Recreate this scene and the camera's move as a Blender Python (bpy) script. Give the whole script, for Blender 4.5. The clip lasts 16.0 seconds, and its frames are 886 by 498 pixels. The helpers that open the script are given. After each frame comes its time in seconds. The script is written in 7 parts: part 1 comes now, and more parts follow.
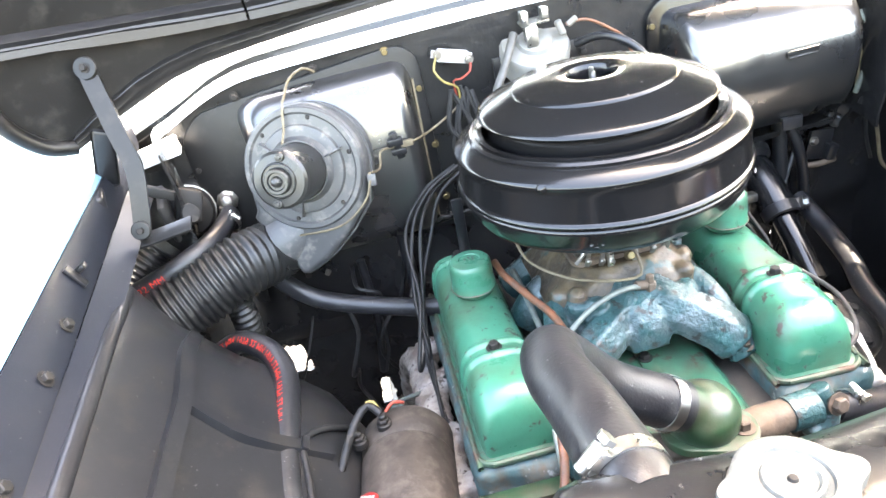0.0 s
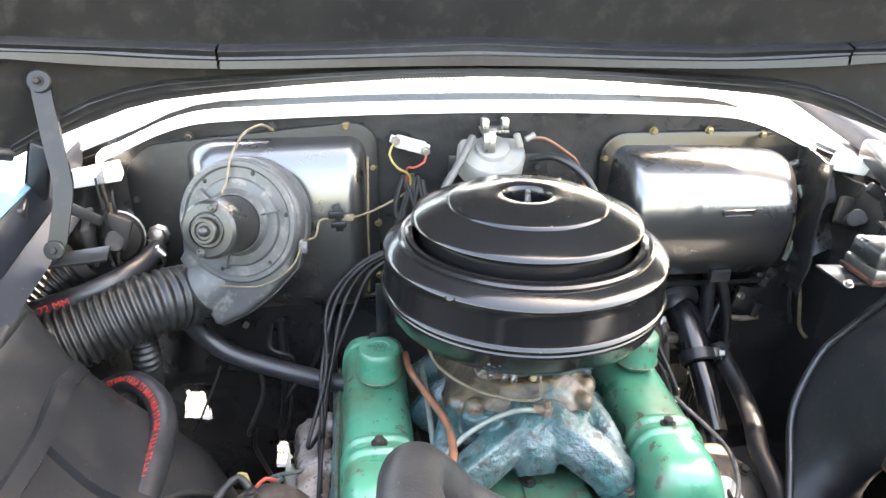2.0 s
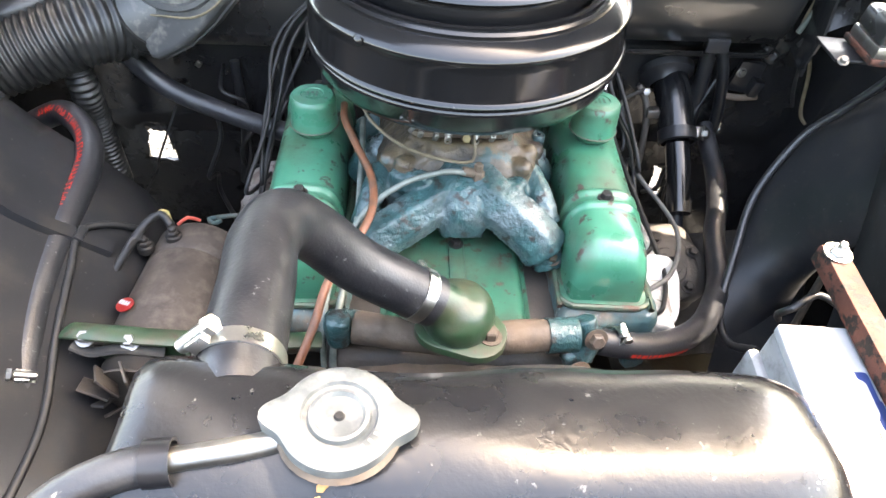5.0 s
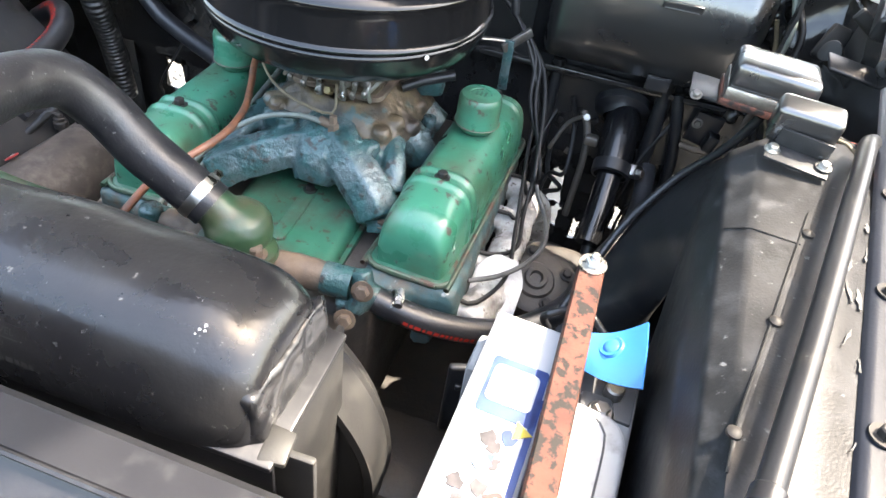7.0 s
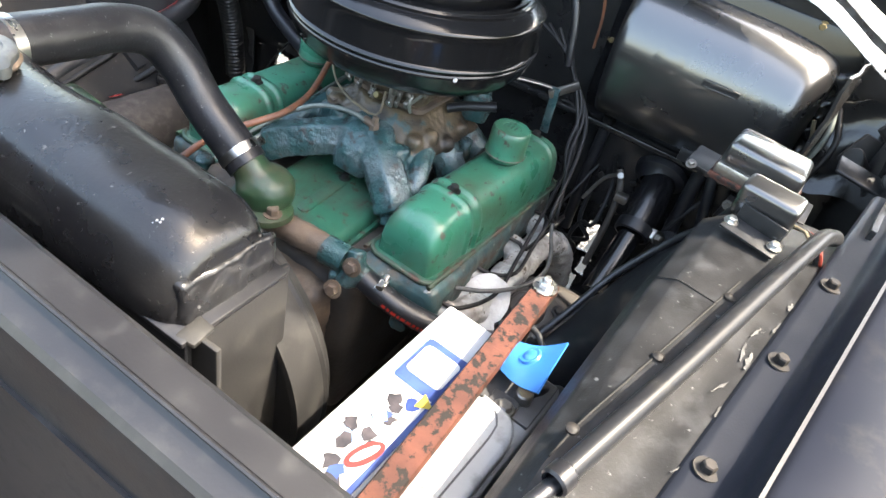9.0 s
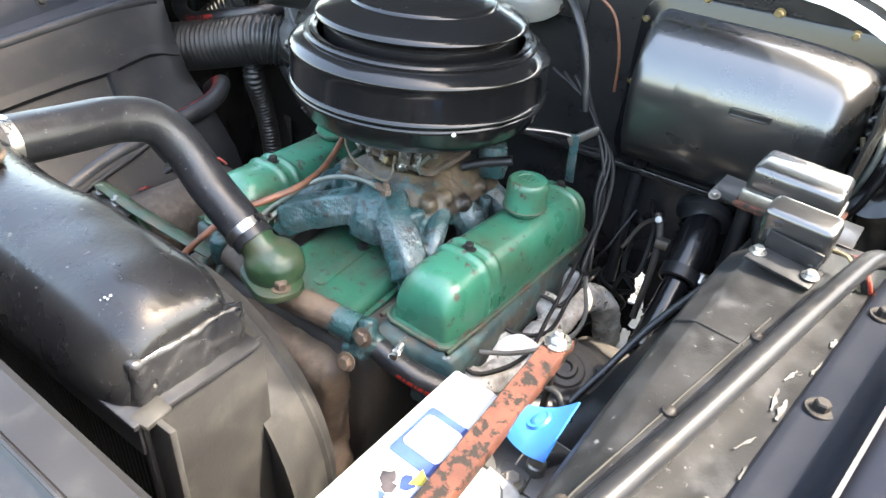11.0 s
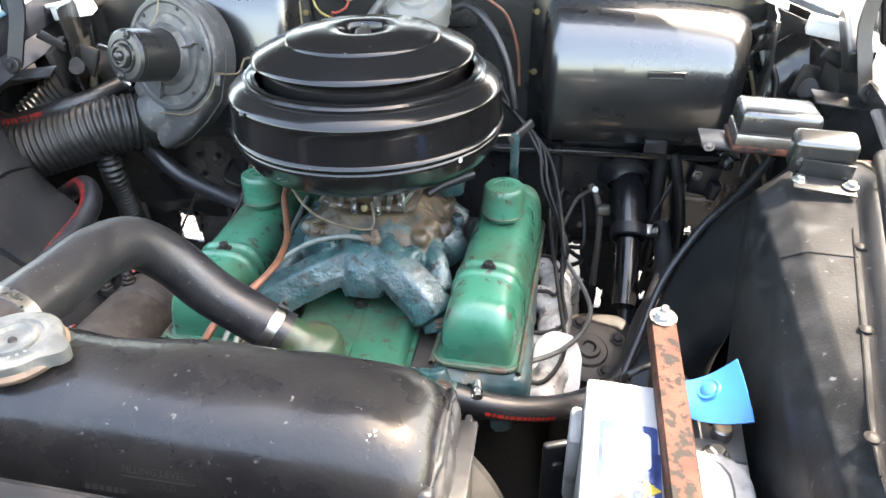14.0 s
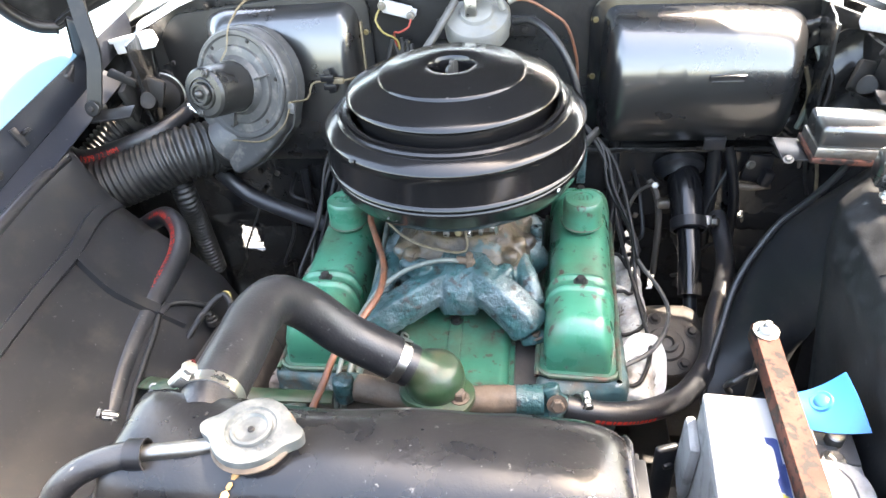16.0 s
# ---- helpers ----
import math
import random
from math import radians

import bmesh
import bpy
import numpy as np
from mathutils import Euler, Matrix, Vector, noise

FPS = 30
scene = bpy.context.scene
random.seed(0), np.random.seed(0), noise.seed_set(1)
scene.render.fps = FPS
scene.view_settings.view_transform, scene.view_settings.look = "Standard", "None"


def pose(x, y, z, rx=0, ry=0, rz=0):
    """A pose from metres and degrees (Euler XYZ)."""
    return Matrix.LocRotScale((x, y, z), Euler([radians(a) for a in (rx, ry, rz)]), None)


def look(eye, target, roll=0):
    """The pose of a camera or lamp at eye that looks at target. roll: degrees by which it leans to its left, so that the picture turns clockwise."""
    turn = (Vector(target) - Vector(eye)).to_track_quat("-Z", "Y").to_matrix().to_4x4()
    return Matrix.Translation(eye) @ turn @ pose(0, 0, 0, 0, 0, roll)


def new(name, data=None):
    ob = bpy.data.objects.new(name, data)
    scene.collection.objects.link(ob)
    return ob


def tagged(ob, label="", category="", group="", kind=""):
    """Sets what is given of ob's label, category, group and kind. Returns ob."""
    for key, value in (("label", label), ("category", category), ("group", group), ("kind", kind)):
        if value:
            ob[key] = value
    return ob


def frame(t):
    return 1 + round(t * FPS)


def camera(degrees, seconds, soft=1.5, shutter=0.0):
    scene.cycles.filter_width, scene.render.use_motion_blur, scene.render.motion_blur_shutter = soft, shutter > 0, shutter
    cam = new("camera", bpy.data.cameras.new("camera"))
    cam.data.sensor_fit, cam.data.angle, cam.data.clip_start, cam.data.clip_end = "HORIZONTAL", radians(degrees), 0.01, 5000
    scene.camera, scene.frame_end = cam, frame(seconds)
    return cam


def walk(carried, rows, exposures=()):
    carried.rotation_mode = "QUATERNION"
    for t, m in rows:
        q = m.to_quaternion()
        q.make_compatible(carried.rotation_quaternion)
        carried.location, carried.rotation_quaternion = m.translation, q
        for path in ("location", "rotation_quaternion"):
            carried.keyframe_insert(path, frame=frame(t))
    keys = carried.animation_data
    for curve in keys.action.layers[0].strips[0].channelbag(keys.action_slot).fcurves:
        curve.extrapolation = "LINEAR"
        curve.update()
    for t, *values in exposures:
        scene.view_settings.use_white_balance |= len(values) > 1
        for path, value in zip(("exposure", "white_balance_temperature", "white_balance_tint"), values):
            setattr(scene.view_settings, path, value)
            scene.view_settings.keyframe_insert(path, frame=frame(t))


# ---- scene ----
cam = camera(67.4, 16.0)
PATH = [
    (0, (-0.26, -0.655, 1.36), (-0.153, 1.097, 0.401), -12.7),
    (0.5, (-0.251, -0.652, 1.378), (-0.07, 1.145, 0.518), -8.2),
    (1, (-0.226, -0.656, 1.395), (0.012, 1.175, 0.625), -2.7),
    (1.5, (-0.213, -0.651, 1.391), (0.035, 1.162, 0.583), -1.6),
    (2, (-0.198, -0.651, 1.391), (0.044, 1.166, 0.591), 1.1),
    (2.5, (-0.166, -0.664, 1.396), (0.099, 1.139, 0.572), 3.4),
    (3, (-0.122, -0.669, 1.4), (0.106, 0.981, 0.293), 4.1),
    (3.2, (-0.113, -0.667, 1.394), (0.094, 0.957, 0.247), 4.1),
    (5.3, (-0.034, -0.62, 1.345), (0.081, 0.819, -0.039), 4.3),
    (5.5, (-0.004, -0.635, 1.341), (0.112, 0.813, -0.033), 4.9),
    (6, (0.088, -0.692, 1.337), (0.174, 0.808, 0.018), 7.7),
    (6.5, (0.197, -0.696, 1.336), (0.101, 0.824, 0.04), 6.3),
    (7, (0.331, -0.673, 1.33), (0.044, 0.808, 0.017), 9.2),
    (7.5, (0.383, -0.649, 1.347), (0.027, 0.741, -0.046), 16.4),
    (8, (0.421, -0.658, 1.348), (-0.038, 0.734, -0.013), 14.0),
    (8.5, (0.444, -0.702, 1.36), (-0.084, 0.718, 0.054), 15.1),
    (9, (0.484, -0.711, 1.366), (-0.104, 0.728, 0.108), 15.9),
    (9.2, (0.51, -0.694, 1.363), (-0.116, 0.755, 0.135), 15.3),
    (11.3, (0.547, -0.638, 1.339), (-0.336, 0.775, 0.232), 4.4),
    (11.5, (0.533, -0.645, 1.344), (-0.303, 0.8, 0.242), 3.8),
    (12, (0.48, -0.711, 1.354), (-0.281, 0.796, 0.282), 2.5),
    (12.5, (0.401, -0.789, 1.353), (-0.281, 0.769, 0.3), 0.6),
    (13, (0.331, -0.789, 1.348), (-0.308, 0.788, 0.297), -0.8),
    (13.5, (0.284, -0.74, 1.343), (-0.229, 0.879, 0.287), -2.0),
    (14, (0.251, -0.726, 1.335), (-0.039, 0.942, 0.272), -1.3),
    (14.5, (0.2, -0.736, 1.344), (0.007, 0.943, 0.275), -2.8),
    (15, (0.167, -0.725, 1.358), (-0.014, 0.945, 0.273), -4.9),
    (15.5, (0.133, -0.714, 1.393), (-0.113, 0.899, 0.236), -6.6),
    (16, (0.116, -0.737, 1.45), (-0.148, 0.855, 0.269), -5.0),
]
walk(cam, [(t, look(eye, target, roll)) for t, eye, target, roll in PATH], [(0.0, 4.98, 8150, 13), (0.5, 4.88, 8150, 13), (1.0, 4.53, 8200, 13), (1.5, 4.45, 8400, 13), (2.5, 4.70, 8400, 13), (3.2, 4.52, 8400, 13), (5.5, 4.44, 8050, 12), (6.5, 4.02, 7650, 10), (7.2, 3.88, 7550, 10), (8.0, 3.48, 7450, 9), (9.0, 3.47, 7550, 9), (11.5, 3.98, 7600, 9), (12.5, 4.02, 7700, 11), (13.0, 3.97, 7800, 11), (14.0, 4.03, 7950, 11), (14.5, 4.04, 7900, 11), (16.0, 4.30, 7850, 12)])

# ---- world and sun ----
SUN_TO = Vector((0.54, 0.31, 1.0)).normalized()
world = bpy.data.worlds.new("World")
scene.world = world
world.use_nodes = True
wn = world.node_tree.nodes
sky = wn.new("ShaderNodeTexSky")
sky.sky_type, sky.sun_disc = "NISHITA", False
sky.air_density, sky.dust_density, sky.ozone_density = 1.25, 3.4, 0.8
sky.sun_elevation = math.asin(SUN_TO.z)
sky.sun_rotation = math.atan2(SUN_TO.x, SUN_TO.y)
world.node_tree.links.new(sky.outputs[0], wn["Background"].inputs[0])
wn["Background"].inputs[1].default_value = 0.15
sun = new("sun", bpy.data.lights.new("sun", "SUN"))
sun.data.energy, sun.data.angle, sun.data.color = 2.0, radians(0.53), (1.0, 0.975, 0.945)
sun.matrix_world = look(SUN_TO * 6, (0, 0, 0))


# ---- materials ----
def mat(name, c1, c2=None, rough=0.5, rough2=None, metal=0.0, coat=0.0, s1=350.0, s2=14.0, bump=0.15, dist=0.0006,
        chips=None, stain=None, vary=0.0, spec=0.5, ior=1.5):
    """Grain and cloudy variation; chips and stain: (colour, how much, scale, roughness, metal)."""
    m = bpy.data.materials.new(name)
    m.use_nodes = True
    nt = m.node_tree
    n, lk = nt.nodes, nt.links.new
    bsdf = n["Principled BSDF"]
    tc = n.new("ShaderNodeTexCoord").outputs["Object"]

    def noise_tex(scale, detail=4.0, rough_=0.55):
        t = n.new("ShaderNodeTexNoise")
        t.inputs["Scale"].default_value, t.inputs["Detail"].default_value, t.inputs["Roughness"].default_value = scale, detail, rough_
        lk(tc, t.inputs["Vector"])
        return t.outputs["Fac"]

    def ramp(src, a, b):
        r = n.new("ShaderNodeMapRange")
        r.inputs["From Min"].default_value, r.inputs["From Max"].default_value = a, b
        lk(src, r.inputs["Value"])
        return r.outputs["Result"]

    def mix(fac, a, b):
        x = n.new("ShaderNodeMix")
        x.data_type = "RGBA"
        lk(fac, x.inputs["Factor"])
        for i, v in ((6, a), (7, b)):
            if isinstance(v, tuple):
                x.inputs[i].default_value = (*v, 1)
            else:
                lk(v, x.inputs[i])
        return x.outputs[2]

    def fmix(fac, a, b):
        x = n.new("ShaderNodeMix")
        lk(fac, x.inputs["Factor"])
        for i, v in ((2, a), (3, b)):
            if isinstance(v, float):
                x.inputs[i].default_value = v
            else:
                lk(v, x.inputs[i])
        return x.outputs[0]

    big, fine = noise_tex(s2, 5), noise_tex(s1, 3)
    c2 = c2 or tuple(v * 0.75 for v in c1)
    rough2 = rough2 if rough2 is not None else min(1.0, rough + 0.12)
    col = mix(ramp(big, 0.35, 0.65), c1, c2)
    ro = fmix(ramp(big, 0.3, 0.7), float(rough), float(rough2))
    me = float(metal)
    for layer in (stain, chips):
        if not layer:
            continue
        lc, amount, scale, lr, lm = layer
        soft = 0.03 if layer is chips else 0.14
        f = ramp(noise_tex(scale, 7, 0.62), 0.5 + (0.5 - amount) * 0.42 - soft, 0.5 + (0.5 - amount) * 0.42 + soft)
        col, ro, me = mix(f, col, lc), fmix(f, ro, float(lr)), fmix(f, me, float(lm))
    if vary:
        oi = n.new("ShaderNodeObjectInfo")
        hs = n.new("ShaderNodeHueSaturation")
        lk(ramp(oi.outputs["Random"], 0, 1), hs.inputs["Value"])
        hs.inputs["Value"].default_value = 1
        vr = n.new("ShaderNodeMapRange")
        vr.inputs["To Min"].default_value, vr.inputs["To Max"].default_value = 1 - vary, 1 + vary
        lk(oi.outputs["Random"], vr.inputs["Value"])
        lk(vr.outputs["Result"], hs.inputs["Value"])
        lk(col, hs.inputs["Color"])
        col = hs.outputs["Color"]
    lk(col, bsdf.inputs["Base Color"])
    lk(ro, bsdf.inputs["Roughness"])
    if isinstance(me, float):
        bsdf.inputs["Metallic"].default_value = me
    else:
        lk(me, bsdf.inputs["Metallic"])
    bsdf.inputs["Coat Weight"].default_value = coat
    bsdf.inputs["Specular IOR Level"].default_value, bsdf.inputs["IOR"].default_value = spec, ior
    bsdf.inputs["Coat Roughness"].default_value = 0.08
    if bump:
        b = n.new("ShaderNodeBump")
        b.inputs["Strength"].default_value, b.inputs["Distance"].default_value = bump, dist
        h = n.new("ShaderNodeMath")
        h.operation = "ADD"
        lk(fine, h.inputs[0])
        lk(big, h.inputs[1])
        lk(h.outputs[0], b.inputs["Height"])
        lk(b.outputs["Normal"], bsdf.inputs["Normal"])
    return m


DUST = (0.20, 0.185, 0.16)
gloss_black = mat("gloss_black", (0.005, 0.005, 0.0055), (0.007, 0.007, 0.0075), 0.16, 0.20, coat=0.15, s2=9, bump=0.04, chips=((0.03, 0.03, 0.03), 0.015, 120, 0.4, 0), spec=0.40)
hood_black = mat("hood_black", (0.0075, 0.0074, 0.0076), (0.0115, 0.0112, 0.0112), 0.32, 0.42, s2=6, bump=0.16, stain=((0.024, 0.023, 0.021), 0.12, 40, 0.5, 0), spec=0.30)
satin_black = mat("satin_black", (0.010, 0.010, 0.0115), (0.014, 0.014, 0.0152), 0.28, 0.38, s2=10, bump=0.14, stain=((0.026, 0.026, 0.026), 0.10, 45, 0.5, 0), spec=0.36)
firewall_black = mat("firewall_black", (0.0125, 0.0125, 0.0128), (0.019, 0.0187, 0.0184), 0.17, 0.27, s1=55, s2=14, bump=0.32, dist=0.003)
apron_black = mat("apron_black", (0.0100, 0.0105, 0.0118), (0.0145, 0.0151, 0.0165), 0.28, 0.40, s1=500, s2=8, bump=0.15, stain=(tuple(v * 0.12 for v in DUST), 0.12, 28, 0.6, 0), chips=((0.06, 0.06, 0.058), 0.035, 130, 0.7, 0), spec=0.20)
apron_dusty = mat("apron_dusty", (0.0090, 0.0092, 0.0097), (0.017, 0.0172, 0.0178), 0.36, 0.50, s1=420, s2=16, bump=0.35, stain=((0.030, 0.031, 0.033), 0.22, 40, 0.6, 0), chips=((0.095, 0.097, 0.097), 0.09, 120, 0.8, 0), spec=0.22)
shroud_dark = mat("shroud_dark", (0.016, 0.0155, 0.015), (0.024, 0.0232, 0.0222), 0.36, 0.5, s1=420, s2=14, bump=0.25, stain=((0.040, 0.038, 0.034), 0.18, 30, 0.6, 0), spec=0.25)
shroud_grey = mat("shroud_grey", (0.028, 0.0275, 0.0265), (0.044, 0.0425, 0.040), 0.5, 0.62, s1=420, s2=12, bump=0.25, stain=((0.075, 0.072, 0.064), 0.24, 30, 0.7, 0), spec=0.10)
box_black = mat("box_black", (0.010, 0.010, 0.0105), (0.014, 0.014, 0.014), 0.25, 0.33, coat=0.8, s1=300, s2=12, bump=0.1, chips=((0.03, 0.03, 0.03), 0.04, 90, 0.5, 0), spec=0.8, ior=1.6)
tank_black = mat("tank_black", (0.008, 0.008, 0.009), (0.013, 0.013, 0.0135), 0.22, 0.34, coat=0.08, s1=190, s2=24, bump=0.32, dist=0.0009, stain=((0.014, 0.0138, 0.0136), 0.16, 34, 0.32, 0), chips=((0.10, 0.098, 0.092), 0.05, 170, 0.5, 0), spec=0.36)
rubber = mat("rubber", (0.0100, 0.0103, 0.0122), (0.0150, 0.0153, 0.0172), 0.30, 0.43, s1=320, s2=40, bump=0.45, stain=((0.028, 0.028, 0.028), 0.12, 50, 0.6, 0), chips=((0.12, 0.12, 0.118), 0.09, 190, 0.6, 0))
duct_rubber = mat("duct_rubber", (0.010, 0.010, 0.010), (0.018, 0.018, 0.017), 0.34, 0.44, s2=30, bump=0.1, stain=((0.05, 0.047, 0.04), 0.08, 70, 0.8, 0))
motor_black = mat("motor_black", (0.014, 0.014, 0.014), (0.022, 0.022, 0.021), 0.26, 0.36, s1=700, s2=20, bump=0.1)
blower_grey = mat("blower_grey", (0.045, 0.046, 0.047), (0.060, 0.060, 0.060), 0.36, 0.46, s1=600, s2=18, bump=0.12, stain=(DUST, 0.08, 50, 0.8, 0))
green = mat("green_enamel", (0.025, 0.142, 0.086), (0.035, 0.172, 0.108), 0.24, 0.36, coat=0.2, s1=260, s2=20, bump=0.25, stain=((0.045, 0.075, 0.040), 0.28, 14, 0.5, 0), chips=((0.050, 0.030, 0.022), 0.20, 60, 0.75, 0))
green_worn = mat("green_worn", (0.013, 0.080, 0.048), (0.024, 0.115, 0.072), 0.26, 0.42, coat=0.2, s1=260, s2=22, bump=0.3, stain=((0.035, 0.035, 0.022), 0.30, 20, 0.6, 0), chips=((0.05, 0.028, 0.018), 0.26, 55, 0.75, 0))
olive = mat("olive_enamel", (0.023, 0.055, 0.026), (0.015, 0.038, 0.019), 0.28, 0.42, s1=220, s2=26, bump=0.3, stain=((0.05, 0.042, 0.025), 0.30, 30, 0.5, 0), chips=((0.045, 0.03, 0.02), 0.10, 60, 0.7, 0))
# silver stain layer: bare metal patches, with the casting's highlights put into the colour
teal = mat("teal_casting", (0.028, 0.082, 0.082), (0.014, 0.042, 0.044), 0.22, 0.40, s1=210, s2=26, bump=1.0, dist=0.0018, stain=((0.15, 0.18, 0.185), 0.22, 22, 0.20, 0.6), chips=((0.022, 0.020, 0.018), 0.26, 70, 0.55, 0.1))
teal_head = mat("teal_head", (0.045, 0.10, 0.105), (0.028, 0.056, 0.056), 0.45, 0.65, s1=150, s2=24, bump=0.6, dist=0.0015, stain=((0.10, 0.06, 0.035), 0.30, 28, 0.75, 0), chips=((0.30, 0.31, 0.29), 0.12, 45, 0.5, 0.2))
tan_casting = mat("tan_casting", (0.040, 0.031, 0.023), (0.022, 0.018, 0.014), 0.30, 0.50, s1=200, s2=30, bump=0.7, dist=0.0014, stain=((0.165, 0.120, 0.068), 0.24, 13, 0.42, 0), chips=((0.040, 0.070, 0.066), 0.22, 34, 0.45, 0))
grimy_iron = mat("grimy_iron", (0.060, 0.045, 0.035), (0.11, 0.075, 0.05), 0.55, 0.75, s1=140, s2=24, bump=0.6, dist=0.0015, stain=((0.16, 0.12, 0.085), 0.22, 40, 0.8, 0))
dark_grease = mat("dark_grease", (0.026, 0.023, 0.021), (0.050, 0.041, 0.033), 0.45, 0.7, s1=140, s2=20, bump=0.6, dist=0.0015)
generator_brown = mat("generator_brown", (0.046, 0.038, 0.032), (0.030, 0.025, 0.022), 0.55, 0.7, s1=260, s2=30, bump=0.3, stain=((0.085, 0.072, 0.062), 0.22, 40, 0.7, 0), spec=0.2)
ash_iron = mat("ash_iron", (0.42, 0.41, 0.38), (0.20, 0.18, 0.16), 0.6, 0.8, s1=110, s2=34, bump=0.8, dist=0.002, stain=((0.62, 0.60, 0.56), 0.35, 30, 0.7, 0), chips=((0.07, 0.05, 0.035), 0.22, 60, 0.8, 0))
ash_brown = mat("ash_brown", (0.20, 0.17, 0.15), (0.10, 0.075, 0.062), 0.45, 0.7, s1=110, s2=34, bump=0.9, dist=0.002, stain=((0.34, 0.32, 0.30), 0.30, 30, 0.4, 0.3), chips=((0.05, 0.035, 0.028), 0.25, 60, 0.8, 0))
zinc = mat("zinc", (0.62, 0.61, 0.58), (0.50, 0.49, 0.46), 0.22, 0.4, metal=1.0, s2=60, bump=0.1)
steel = mat("worn_steel", (0.34, 0.33, 0.31), (0.22, 0.20, 0.18), 0.32, 0.5, metal=1.0, s2=50, bump=0.2)
cap_alloy = mat("cap_alloy", (0.090, 0.097, 0.095), (0.062, 0.068, 0.067), 0.40, 0.55, metal=0.25, s1=300, s2=40, bump=0.25, stain=((0.19, 0.187, 0.17), 0.3, 50, 0.7, 0.1))
cream = mat("cream_paint", (0.19, 0.187, 0.174), (0.145, 0.142, 0.132), 0.42, 0.55, s1=280, s2=26, bump=0.2, stain=((0.2, 0.17, 0.12), 0.15, 40, 0.7, 0))
grey_hose = mat("grey_hose", (0.085, 0.083, 0.078), (0.055, 0.053, 0.05), 0.5, 0.6, s2=60, bump=0.15)
# paler copy of the ash iron, with direct sun put into the colour
ash_sunlit = mat("ash_sunlit", (0.60, 0.59, 0.56), (0.44, 0.42, 0.39), 0.7, 0.85, s1=120, s2=30, bump=0.7, dist=0.002, chips=((0.12, 0.09, 0.06), 0.08, 60, 0.8, 0))
smear = mat("paint_smear", (0.075, 0.075, 0.072), (0.030, 0.030, 0.029), 0.7, 0.85, s1=300, s2=90, bump=0.3)
wing_steel = mat("wing_steel", (0.10, 0.10, 0.098), (0.06, 0.058, 0.055), 0.35, 0.5, metal=0.5, s2=80, bump=0.2)
dark_bolt = mat("dark_bolt", (0.012, 0.0118, 0.0118), (0.028, 0.024, 0.021), 0.48, 0.65, metal=0.1, s2=120, bump=0.2, spec=0.25)
brass = mat("brass", (0.20, 0.155, 0.075), (0.14, 0.11, 0.06), 0.4, 0.55, metal=0.8, s2=80, bump=0.2)
rust_bar = mat("rusty_paint", (0.090, 0.034, 0.023), (0.056, 0.024, 0.018), 0.60, 0.75, s1=300, s2=30, bump=0.4, dist=0.001, chips=((0.014, 0.012, 0.011), 0.42, 75, 0.6, 0.1), spec=0.15)
white_plastic = mat("white_plastic", (0.42, 0.42, 0.42), (0.37, 0.37, 0.365), 0.38, 0.46, s2=12, bump=0.08)
grey_plastic = mat("grey_plastic", (0.30, 0.302, 0.30), (0.25, 0.25, 0.248), 0.42, 0.55, s1=500, s2=14, bump=0.15, stain=((0.09, 0.085, 0.075), 0.15, 30, 0.7, 0))
dark_plastic = mat("dark_plastic", (0.05, 0.05, 0.052), (0.07, 0.07, 0.07), 0.4, 0.5, s2=20, bump=0.1)
blue_plastic = mat("blue_plastic", (0.020, 0.13, 0.36), (0.025, 0.16, 0.42), 0.30, 0.4, s2=18, bump=0.08)
print_blue = mat("print_blue", (0.010, 0.024, 0.11), (0.024, 0.055, 0.17), 0.35, s2=40, bump=0.05)
print_sky = mat("print_sky", (0.10, 0.22, 0.42), (0.20, 0.30, 0.42), 0.35, s2=30, bump=0.05)
print_black = mat("print_black", (0.008, 0.008, 0.010), (0.035, 0.028, 0.032), 0.4, s2=90, bump=0.05)
print_red = mat("print_red", (0.26, 0.012, 0.010), (0.22, 0.012, 0.010), 0.4, s2=60, bump=0.05)
print_yellow = mat("print_yellow", (0.40, 0.30, 0.03), None, 0.4, s2=60, bump=0.05)
red_ink = mat("red_ink", (0.55, 0.030, 0.016), (0.42, 0.028, 0.018), 0.5, s2=120, bump=0.1)
copper = mat("copper_pipe", (0.20, 0.075, 0.036), (0.15, 0.058, 0.03), 0.38, 0.5, s2=50, bump=0.15, stain=((0.08, 0.05, 0.034), 0.25, 60, 0.6, 0))
pale_pipe = mat("pale_pipe", (0.19, 0.205, 0.18), (0.10, 0.12, 0.105), 0.42, 0.6, metal=0.3, s2=60, bump=0.2)
loom = mat("black_wire", (0.009, 0.009, 0.0095), (0.018, 0.0175, 0.017), 0.42, 0.55, s2=90, bump=0.15, spec=0.3)
tan_wire = mat("tan_wire", (0.16, 0.125, 0.075), (0.10, 0.08, 0.05), 0.55, s2=90, bump=0.1)
yellow_wire = mat("yellow_wire", (0.26, 0.20, 0.06), None, 0.5, s2=90, bump=0.1)
red_wire = mat("red_wire", (0.28, 0.035, 0.02), None, 0.5, s2=90, bump=0.1)
# fender colours, pale and navy: each side's sun or shade is put into them
sunlit_side_blue = mat("sunlit_side_blue", (0.125, 0.225, 0.28), (0.14, 0.245, 0.30), 0.20, 0.26, coat=0.6, s2=3, bump=0.03)
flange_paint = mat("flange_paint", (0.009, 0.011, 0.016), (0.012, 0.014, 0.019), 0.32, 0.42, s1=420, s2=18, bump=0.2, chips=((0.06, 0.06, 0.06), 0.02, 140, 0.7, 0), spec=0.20)
